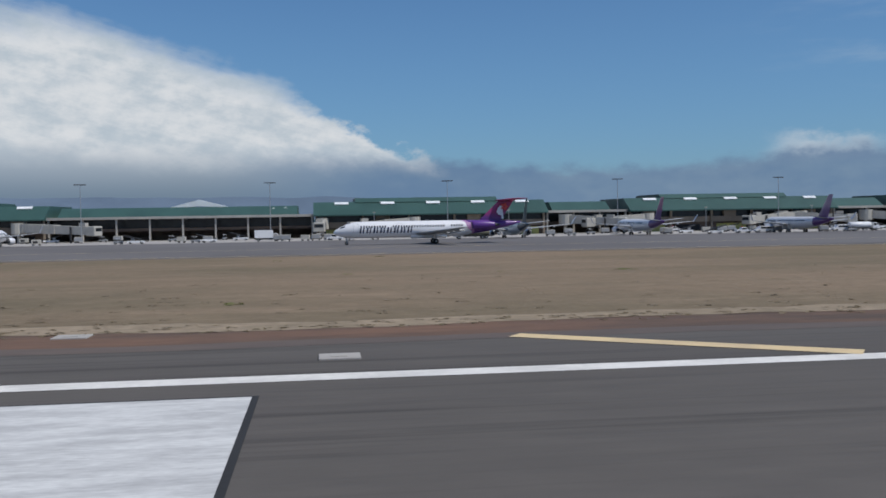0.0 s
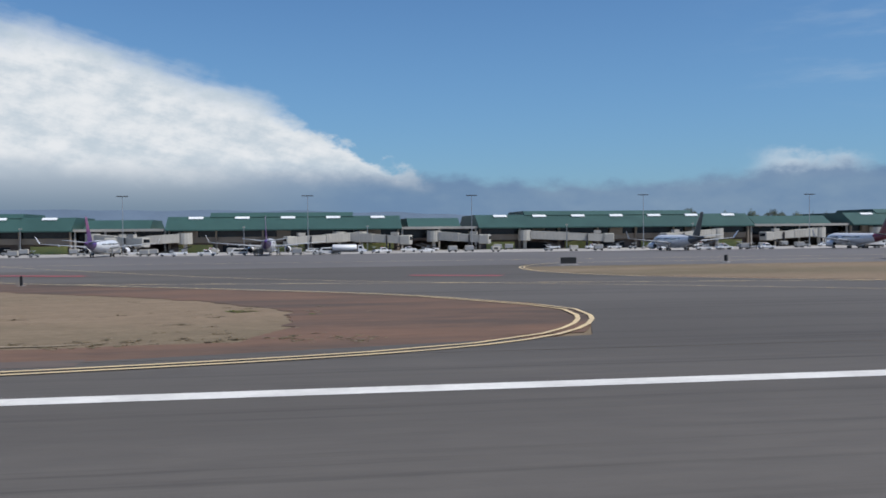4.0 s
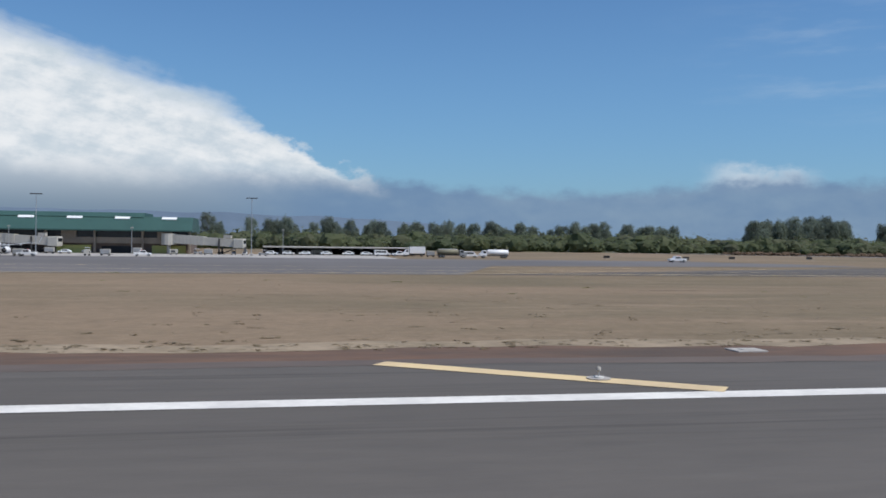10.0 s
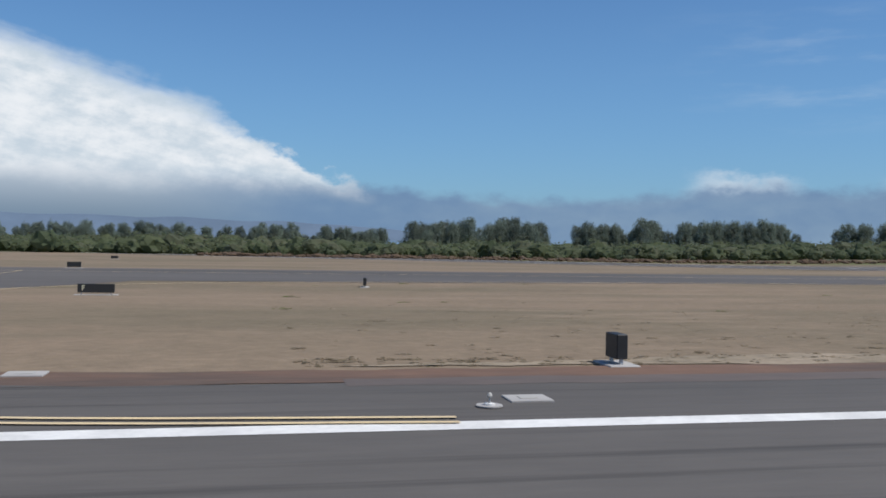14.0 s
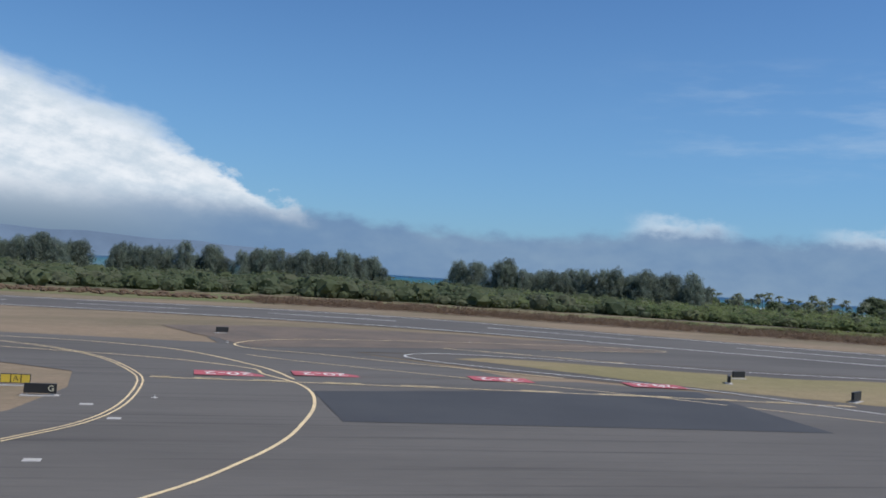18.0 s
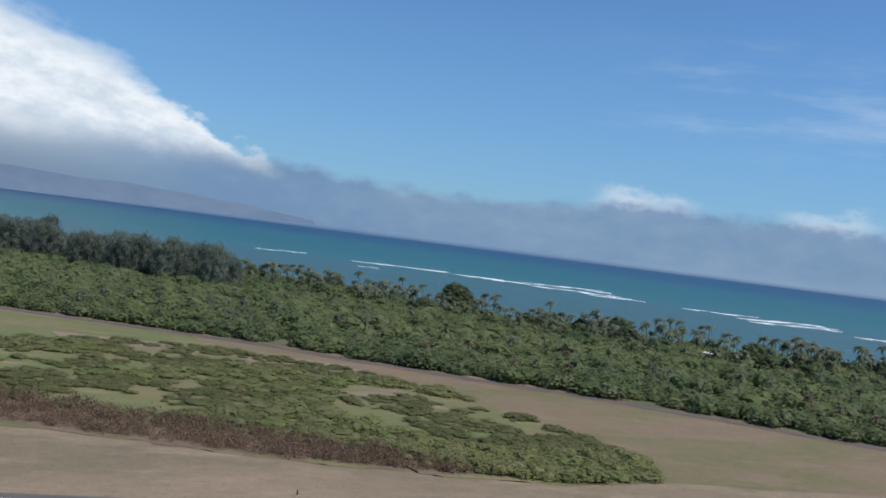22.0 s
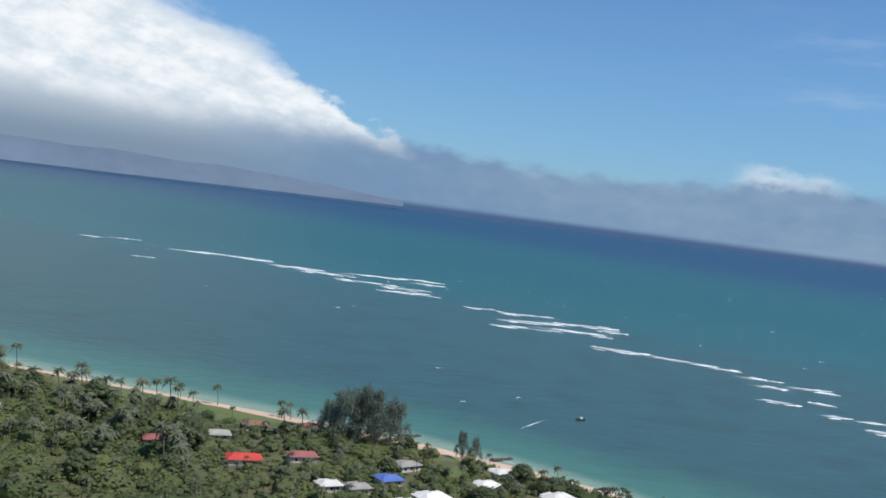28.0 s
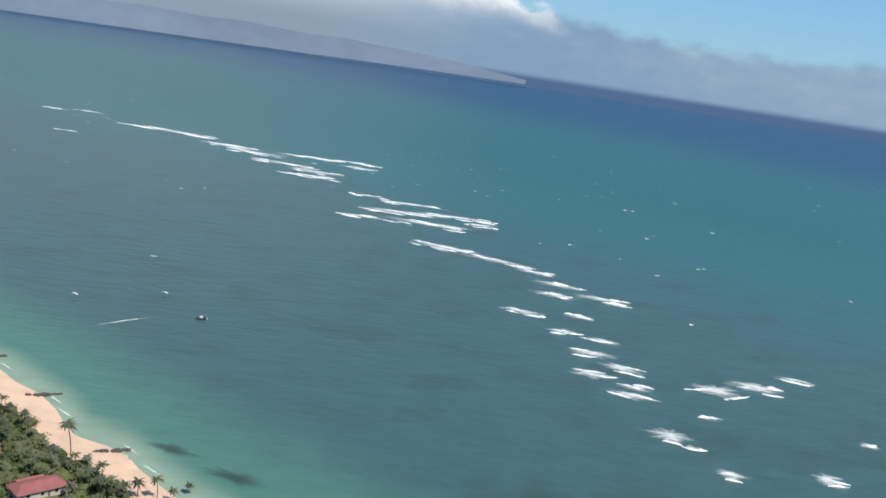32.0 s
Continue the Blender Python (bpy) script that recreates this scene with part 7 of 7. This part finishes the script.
def grove(name, pts, label, seed, k0=0.9, k1=1.5):
    """Many palms far off, joined."""
    rs = np.random.RandomState(seed)
    protos = []
    for tr, cr in PALM:
        protos.append([(np.array([v.co[:] for v in m.vertices]), [tuple(f.vertices) for f in m.polygons], mi) for m, mi in ((tr, 0), (cr, 1))])
    V, F, MI, base = [], [], [], 0
    for i, (x, y) in enumerate(pts):
        a, k = radians(rs.uniform(150, 250)), rs.uniform(k0, k1)
        rm = np.array([[math.cos(a), -math.sin(a), 0], [math.sin(a), math.cos(a), 0], [0, 0, 1]])
        for v, f, mi in protos[i % 4]:
            V.append((v @ rm.T) * k + np.array([x, y, float(gz(x, y))]))
            F += [tuple(q + base for q in g) for g in f]
            MI += [mi] * len(f)
            base += len(v)
    me = bpy.data.meshes.new(name)
    me.from_pydata(np.concatenate(V).tolist(), [], F)
    me.materials.append(M["bark"])
    me.materials.append(M["frond"])
    me.polygons.foreach_set("material_index", MI)
    whole(name, me, None, label, "palms", "stuff")


grove("palm_grove", scatter(340, 1420, 1900, lambda x: shore(x) - 170, lambda x: shore(x) - 26, 91, lambda x, y, r: clear_of_houses(x, y, 0.0)), "dense grove of wind-bent palms behind the shore", 92)
grove("garden_palm_grove", scatter(190, 1885, 2190, lambda x: max(bound(x) + 15, 290), lambda x: shore(x) - 30, 93, lambda x, y, r: clear_of_houses(x, y, 2.5)), "dense palms between the beach houses", 94, 0.45, 0.85)

# ---- houses by the beach ----
for nm, a, b in (("red_roof", (0.50, 0.06, 0.045), (0.42, 0.05, 0.04)), ("dull_red_roof", (0.30, 0.11, 0.10), (0.25, 0.09, 0.085)), ("blue_roof", (0.09, 0.16, 0.42), (0.075, 0.13, 0.36)), ("white_roof", (0.66, 0.64, 0.60), (0.55, 0.53, 0.5)), ("brown_roof", (0.22, 0.12, 0.085), (0.17, 0.10, 0.07)), ("grey_roof", (0.33, 0.31, 0.28), (0.26, 0.25, 0.23)), ("house_wall", (0.55, 0.52, 0.46), (0.48, 0.45, 0.4))):
    M[nm] = mat(nm, a, b, 0.8, scale=0.3, fine=2.5, grain=0.2, piece=0.12)


def house(x, y, rz, w, d, roof):
    z = float(gz(x, y))
    t = root("beach_house", "low beach house with a %s pitched roof among palms" % roof.replace("_roof", "").replace("_", " "), "house", x, y, z, rz, group="beach houses")
    h = 3.0
    part("wall", boxes((-w / 2, -d / 2, -0.3, w / 2, d / 2, h)), M["house_wall"], t)
    o, rise = 0.9, d * 0.2
    bm = bmesh.new()
    hip = d * 0.3
    vs = [bm.verts.new(p) for p in ((-w / 2 - o, -d / 2 - o, h), (w / 2 + o, -d / 2 - o, h), (w / 2 + o, d / 2 + o, h), (-w / 2 - o, d / 2 + o, h), (-w / 2 + hip, 0, h + rise), (w / 2 - hip, 0, h + rise))]
    for f in ((0, 1, 5, 4), (1, 2, 5), (2, 3, 4, 5), (3, 0, 4), (3, 2, 1, 0)):
        bm.faces.new([vs[i] for i in f])
    part("roof", bm, M[roof], t)
    part("ridge_cap", boxes((-w / 2 + hip, -0.15, h + rise - 0.06, w / 2 - hip, 0.15, h + rise + 0.08)), M[roof], t)
    part("porch_roof", boxes((-w * 0.3, d / 2 + o - 0.1, h - 0.5, w * 0.3, d / 2 + o + 2.2, h - 0.3)), M[roof], t)
    for s in (-1, 1):
        part("porch_post", boxes((s * w * 0.27 - 0.1, d / 2 + o + 1.9, -0.2, s * w * 0.27 + 0.1, d / 2 + o + 2.1, h - 0.5)), M["house_wall"], t)
    for k in (-0.3, 0.0, 0.3):
        part("window", boxes((k * w - 0.6, -d / 2 - 0.04, 1.0, k * w + 0.6, -d / 2 + 0.02, 2.2)), M["dark_glass"], t)
    part("door", boxes((w * 0.14 - 0.45, -d / 2 - 0.04, 0, w * 0.14 + 0.45, -d / 2 + 0.02, 2.1)), M["bark"], t)
    return t


for h in HOUSES:
    house(*h)
pool = root("swimming_pool", "turquoise swimming pool with a pale deck", "pool", 2010, 360.4, float(gz(2010, 360.4)) + 0.2, 30)
M["pool_water"] = mat("pool_water", (0.10, 0.42, 0.50), (0.08, 0.36, 0.45), 0.1, fine=1.0, grain=0.08)
part("deck", boxes((-6, -4, 0, 6, 4, 0.12)), M["concrete"], pool)
part("basin_water", boxes((-4, -2, 0.12, 4, 2, 0.16)), M["pool_water"], pool)

# ---- rock groynes and reef stones ----
M["lava_rock"] = mat("lava_rock", (0.06, 0.052, 0.046), (0.09, 0.075, 0.06), 0.9, scale=0.6, fine=3.0, grain=0.35, bump=0.5)
M["reef_shoal"] = mat("reef_shoal", (0.035, 0.062, 0.055), (0.05, 0.078, 0.066), 0.5, scale=0.1, fine=0.8, grain=0.4)
rt = M["reef_shoal"].node_tree
r_e, r_n = rt.nodes.new("ShaderNodeAttribute"), node(rt, "ShaderNodeTexNoise", Scale=0.12, Detail=5.0, Roughness=0.6)
r_e.attribute_name = "edge"
rt.links.new(math_node(rt, "MULTIPLY", smooth(rt, math_node(rt, "ADD", r_n.outputs[0], r_e.outputs["Fac"]), 0.42, 1.2), 0.7), rt.nodes["Principled BSDF"].inputs["Alpha"])


def rock_mesh(seed):
    bm = bmesh.new()
    bmesh.ops.create_icosphere(bm, subdivisions=2, radius=1.0)
    for v in bm.verts:
        v.co *= 1 + 0.35 * noise.noise(v.co * 1.7 + Vector((seed * 3.1, 0, 0)))
        v.co.z *= 0.7
    return mesh_of(bm, "rock", M["lava_rock"])


ROCK = [rock_mesh(i) for i in range(4)]
rs = np.random.RandomState(4)
for gx_, gy_, ang, n in ((2004, 484, 0.4, 12), (2049, 452, 0.5, 12), (2091, 414, 0.55, 14), (2138, 366, 0.6, 16)):
    t = root("rock_groyne", "dark lava rock groyne across the sand", "rocks", gx_, gy_, SEA, group="rock groynes")
    for i in range(n):
        u = (i / n - 0.4) * 15
        r = part("rock", ROCK[i % 4], None, t)
        r.location = (math.cos(ang) * u + rs.uniform(-0.8, 0.8), math.sin(ang) * u + rs.uniform(-0.8, 0.8), 0.4 + 0.05 * u * -1)
        r.scale = (rs.uniform(0.8, 1.5),) * 3
        r.rotation_euler = (0, 0, rs.uniform(0, 6))


def ragged(cx, cy, L, W, ang, z, seed, n=40, rough=0.5):
    """A ragged elongated outline, raised a little along its middle."""
    bm = bmesh.new()
    edge_of = bm.verts.layers.float.new("edge")
    c, s = math.cos(ang), math.sin(ang)
    top = bm.verts.new((cx, cy, z + 0.25 * min(W, 4)))
    top[edge_of] = 0.75
    ring = []
    for i in range(n):
        a = 2 * math.pi * i / n
        k = 1 + rough * noise.noise((math.cos(a) * 2.2 + seed, math.sin(a) * 2.2, seed * 1.7)) + rough * 0.7 * noise.noise((math.cos(a) * 7 + seed, math.sin(a) * 7, seed))
        u, v = L / 2 * math.cos(a) * k, W / 2 * math.sin(a) * k
        ring.append(bm.verts.new((cx + c * u - s * v, cy + s * u + c * v, z)))
    for i in range(n):
        bm.faces.new((ring[i], ring[(i + 1) % n], top))
    return bm


for i, (x, y, L, W, a) in enumerate(((2162, 377, 26, 9, -0.3), (2194, 358, 34, 13, -0.35), (2230, 340, 30, 14, -0.3))):
    whole("reef_shoal", ragged(x, y, L, W, a, SEA + 0.05, i + 5.0), M["reef_shoal"], "dark reef shoal just under the water", "reef", group="reef shoals")

# ---- surf ----
def foam_mat(name, lo, hi, most):
    """Foam that thins out from its front ("edge" 1) to its trailing rim (0) in streaks."""
    m = bpy.data.materials.new(name)
    m.use_nodes = True
    nt = m.node_tree
    p = nt.nodes["Principled BSDF"]
    p.inputs["Roughness"].default_value = 0.9
    co = nt.nodes.new("ShaderNodeTexCoord")
    mp = nt.nodes.new("ShaderNodeMapping")
    mp.inputs[2].default_value, mp.inputs[3].default_value = (0, 0, radians(-20)), (0.3, 1, 1)
    nt.links.new(co.outputs["Object"], mp.inputs[0])
    a = node(nt, "ShaderNodeTexNoise", Scale=0.3, Detail=7.0, Roughness=0.75)
    nt.links.new(mp.outputs[0], a.inputs["Vector"])
    e = nt.nodes.new("ShaderNodeAttribute")
    e.attribute_name = "edge"
    v = math_node(nt, "ADD", math_node(nt, "MULTIPLY", a.outputs[0], 0.9), math_node(nt, "MULTIPLY", e.outputs["Fac"], 0.55))
    nt.links.new(mix_col(nt, a.outputs[0], (0.66, 0.74, 0.74), (0.86, 0.88, 0.88)), p.inputs["Base Color"])
    nt.links.new(math_node(nt, "MULTIPLY", smooth(nt, v, lo, hi), most), p.inputs["Alpha"])
    return m


M["foam"] = foam_mat("breaking_foam", 0.48, 0.84, 1.0)
M["thin_foam"] = foam_mat("thin_foam", 0.42, 0.95, 0.8)
rs = np.random.RandomState(8)


def sliver(cx, cy, L, W, ang, bow, z):
    """A bowed crest of foam: a bright broken front towards the shore, and a trail that thins out behind it."""
    bm = bmesh.new()
    edge_of = bm.verts.layers.float.new("edge")
    c, s = math.cos(ang), math.sin(ang)
    rows = []
    n = max(12, int(L / 1.6))
    for i in range(n + 1):
        u = i / n
        w = W * (math.sin(math.pi * min(1.0, u * 0.96 + 0.02)) ** 0.6) * (0.75 + 0.6 * noise.noise((cx + u * L * 0.35, cy, 2.0)))
        a, b = (u - 0.5) * L, bow * L * (4 * u * (1 - u)) + 1.2 * noise.noise((cx * 0.3 + u * L * 0.12, cy, 7.0))
        row = []
        for v, zz, e in ((-0.1, 0.0, 0.6), (0.0, 0.5, 1.1), (0.22, 0.35, 0.8), (0.55, 0.2, 0.55), (1.0, 0.05, 0.0)):
            q = bm.verts.new((cx + c * a - s * (b + w * v), cy + s * a + c * (b + w * v), z + zz))
            q[edge_of] = e * (0.8 + 0.5 * noise.noise((cx + u * L * 0.5, v, 4.0)))
            row.append(q)
        rows.append(row)
    for p, q in zip(rows, rows[1:]):
        for k in range(4):
            bm.faces.new((p[k], q[k], q[k + 1], p[k + 1]))
    return bm


def breaker(cx, cy, L, W, ang, seed):
    t = root("breaking_wave", "white breaking wave on the reef", "wave", group="reef breakers")
    rb = random.Random(int(seed * 100))
    n = 2 if L < 34 else 6 if L < 75 else 10
    for k in range(n):
        l = L * rb.uniform(0.14, 0.34) if n > 3 else L * rb.uniform(0.45, 0.85)
        du, dv = rb.uniform(-0.45, 0.45) * L, rb.uniform(-0.8, 0.8) * W
        part("crest", sliver(cx + math.cos(ang) * du - math.sin(ang) * dv, cy + math.sin(ang) * du + math.cos(ang) * dv, l, rb.uniform(4.5, 10.0) * (0.6 + cy / 2000), ang + rb.uniform(-0.32, 0.15), rb.uniform(-0.12, 0.03), SEA + 0.3 + 0.02 * k), M["foam"], t)
    part("wash", ragged(cx - W * 0.25 * math.sin(ang), cy + W * 0.3 * math.cos(ang), L * 1.1, W * 1.5, ang, SEA + 0.12, seed + 3, 36, 0.5), M["thin_foam"], t, "thin spreading foam behind the crest")


for i, (x, y, L, W, a) in enumerate((
        (1838, 1516, 150, 26, -0.12), (1630, 1592, 40, 10, -0.1), (1950, 1440, 90, 22, -0.1), (2010, 1400, 80, 22, -0.05), (2075, 1440, 110, 20, -0.05), (2150, 1460, 90, 16, -0.05), (2060, 1330, 90, 20, -0.1), (2110, 1290, 70, 22, -0.08), (2110, 1245, 80, 16, -0.05), (2160, 1400, 60, 14, -0.1),
        (2192, 1150, 50, 10, 0.0), (2250, 1130, 70, 16, 0.0), (2230, 1060, 80, 18, 0.0), (2300, 1080, 90, 18, 0.1), (2270, 1010, 90, 22, 0.0), (2330, 1050, 40, 16, 0.2), (2195, 1000, 60, 12, 0.0),
        (2290, 893, 70, 15, -0.25), (2335, 868, 70, 14, -0.3), (2370, 840, 40, 12, -0.2), (2385, 800, 50, 14, -0.2), (2420, 770, 44, 12, -0.2), (2380, 760, 40, 14, -0.1), (2345, 690, 36, 12, -0.2), (2390, 700, 26, 10, -0.1), (2370, 650, 24, 12, 0.0), (2400, 640, 26, 10, -0.2), (2385, 605, 30, 12, -0.1), (2400, 580, 30, 12, -0.2), (2375, 560, 26, 10, 0.0), (2395, 530, 30, 9, -0.3), (2402, 545, 22, 8, 0.0),
        (2460, 560, 30, 18, 0.4), (2490, 580, 36, 14, -0.1), (2530, 610, 24, 8, -0.1), (2405, 470, 22, 14, 0.0), (2440, 510, 14, 6, 0.0), (2480, 440, 18, 12, 0.1), (2425, 430, 16, 8, 0.0), (2530, 500, 12, 8, 0.0), (1672, 1625, 50, 8, -0.1), (1743, 1340, 22, 6, 0))):
    breaker(x, y, L * rs.uniform(0.9, 1.15), W * 0.95, a, i * 1.37)
# scattered whitecaps, one field
V, F = [], []
rs = np.random.RandomState(12)
k = 0
while k < 1500:
    x, y = rs.uniform(500, 4600), rs.uniform(450, 5200)
    d = y - shore(x)
    if d < 90 or (d < 800 and rs.uniform() > 0.18):
        continue
    L, W = rs.uniform(2, 7) * (1 + d / 3500), rs.uniform(1.0, 2.4) * (1 + d / 1800)
    a = rs.uniform(-0.4, 0.2)
    c, s = math.cos(a), math.sin(a)
    b = len(V)
    for u, v in ((-0.5, -0.1), (-0.2, 0.4), (0.15, 0.5), (0.5, 0.1), (0.2, -0.3), (-0.15, -0.5)):
        V.append((x + c * u * L - s * v * W, y + s * u * L + c * v * W, SEA + 0.15))
    F.append(tuple(range(b, b + 6))[::-1])
    k += 1
me = bpy.data.meshes.new("whitecaps")
me.from_pydata(V, [], F)
me.materials.append(mat("whitecap", (0.84, 0.87, 0.87), (0.78, 0.82, 0.83), 0.9))
whole("whitecaps", me, None, "small scattered whitecaps on the open sea", "whitecaps", "stuff")
# the wash line along the sand
for i, x in enumerate((1990, 2052, 2062, 2098, 2108, 2146, 2160, 2185)):
    whole("shore_wash", ragged(x, float(shore(x)) + 3.5, 17, 1.9, -0.72, SEA + 0.14, i * 2.3, 40, 0.6), M["thin_foam"], "thin white wash along the sand", "foam", group="shore wash")


# ---- small craft and kites on the lagoon ----
M["kite_cloth"] = mat("kite_cloth", (0.75, 0.76, 0.74), (0.66, 0.68, 0.66), 0.7)
for x, y, z in ((2050, 562, 4), (2096, 597, 2.5)):
    t = root("surf_kite", "small pale arched kite over the lagoon", "kite", x, y, SEA, group="kites")
    bm = bmesh.new()
    loft(bm, [[(2.2 * math.cos(a), u, z + 1.5 * math.sin(a)) for a in np.linspace(0.3, 2.84, 9)] for u in (-0.7, 0.7)], False, False, close=False)
    part("canopy", bm, M["kite_cloth"], t)
    part("line", tube(bmesh.new(), (0, 0, 0.2), (0, 0, z + 2.0), 0.02, n=4), M["dark_metal"], t)
    part("board", boxes((-0.8, -0.2, 0.02, 0.8, 0.2, 0.14), bevel=0.03), M["dark_metal"], t)
bt = root("motor_boat", "small dark motor boat on the lagoon", "boat", 2129, 562, SEA, 10)
bm = bmesh.new()
loft(bm, [[(-3, -1.1, 0.9), (-3, -0.8, -0.2), (-3, 0.8, -0.2), (-3, 1.1, 0.9)], [(0.5, -1.2, 1.0), (0.5, -0.8, -0.25), (0.5, 0.8, -0.25), (0.5, 1.2, 1.0)], [(3.4, -0.1, 1.3), (3.2, -0.05, 0.2), (3.2, 0.05, 0.2), (3.4, 0.1, 1.3)]])
part("hull", bm, M["dark_metal"], bt)
part("cabin", boxes((-0.8, -0.7, 0.9, 1.0, 0.7, 2.0), bevel=0.1), M["white_body"], bt)
whole("boat_wake", ragged(2089, 537, 40, 2.0, 0.87, SEA + 0.14, 9.1, 40, 0.6), M["thin_foam"], "short white wake streak on the lagoon", "wake")

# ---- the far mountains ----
# distance haze is put into this pale blue-grey base colour
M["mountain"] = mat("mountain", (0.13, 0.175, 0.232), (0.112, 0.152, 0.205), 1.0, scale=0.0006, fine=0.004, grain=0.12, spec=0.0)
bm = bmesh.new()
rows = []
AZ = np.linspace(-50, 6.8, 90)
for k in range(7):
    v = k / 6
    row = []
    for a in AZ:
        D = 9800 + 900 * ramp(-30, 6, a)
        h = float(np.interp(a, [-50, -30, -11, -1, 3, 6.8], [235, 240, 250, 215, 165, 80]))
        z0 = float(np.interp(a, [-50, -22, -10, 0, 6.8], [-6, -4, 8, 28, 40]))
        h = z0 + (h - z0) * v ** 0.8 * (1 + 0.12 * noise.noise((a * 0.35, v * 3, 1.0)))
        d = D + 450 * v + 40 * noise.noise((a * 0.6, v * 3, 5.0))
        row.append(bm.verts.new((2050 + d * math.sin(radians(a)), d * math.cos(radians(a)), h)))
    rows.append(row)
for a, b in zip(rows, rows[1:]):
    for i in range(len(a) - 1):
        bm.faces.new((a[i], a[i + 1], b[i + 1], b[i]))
whole("far_mountain", bm, M["mountain"], "mountain slope across the bay with haze painted into its blue", "mountain", "structure", flat=False)
bm = bmesh.new()
for k in range(18):
    a = -48 + k * 2.4
    d = 9780 + 900 * float(ramp(-30, 6, a))
    z0 = float(np.interp(a, [-50, -22, -10, 0, 6.8], [-5, -3, 9, 29, 41]))
    w = 0.55 + 0.5 * noise.noise((a, 4.0, 1.0))
    bm.faces.new([bm.verts.new((2050 + d * math.sin(radians(q)), d * math.cos(radians(q)), z)) for q, z in ((a - w, z0), (a + w, z0), (a + w * 0.6, z0 + 5), (a - w * 0.7, z0 + 4))])
whole("far_surf", bm, M["thin_foam"], "distant white surf line under the mountain", "foam", "structure")
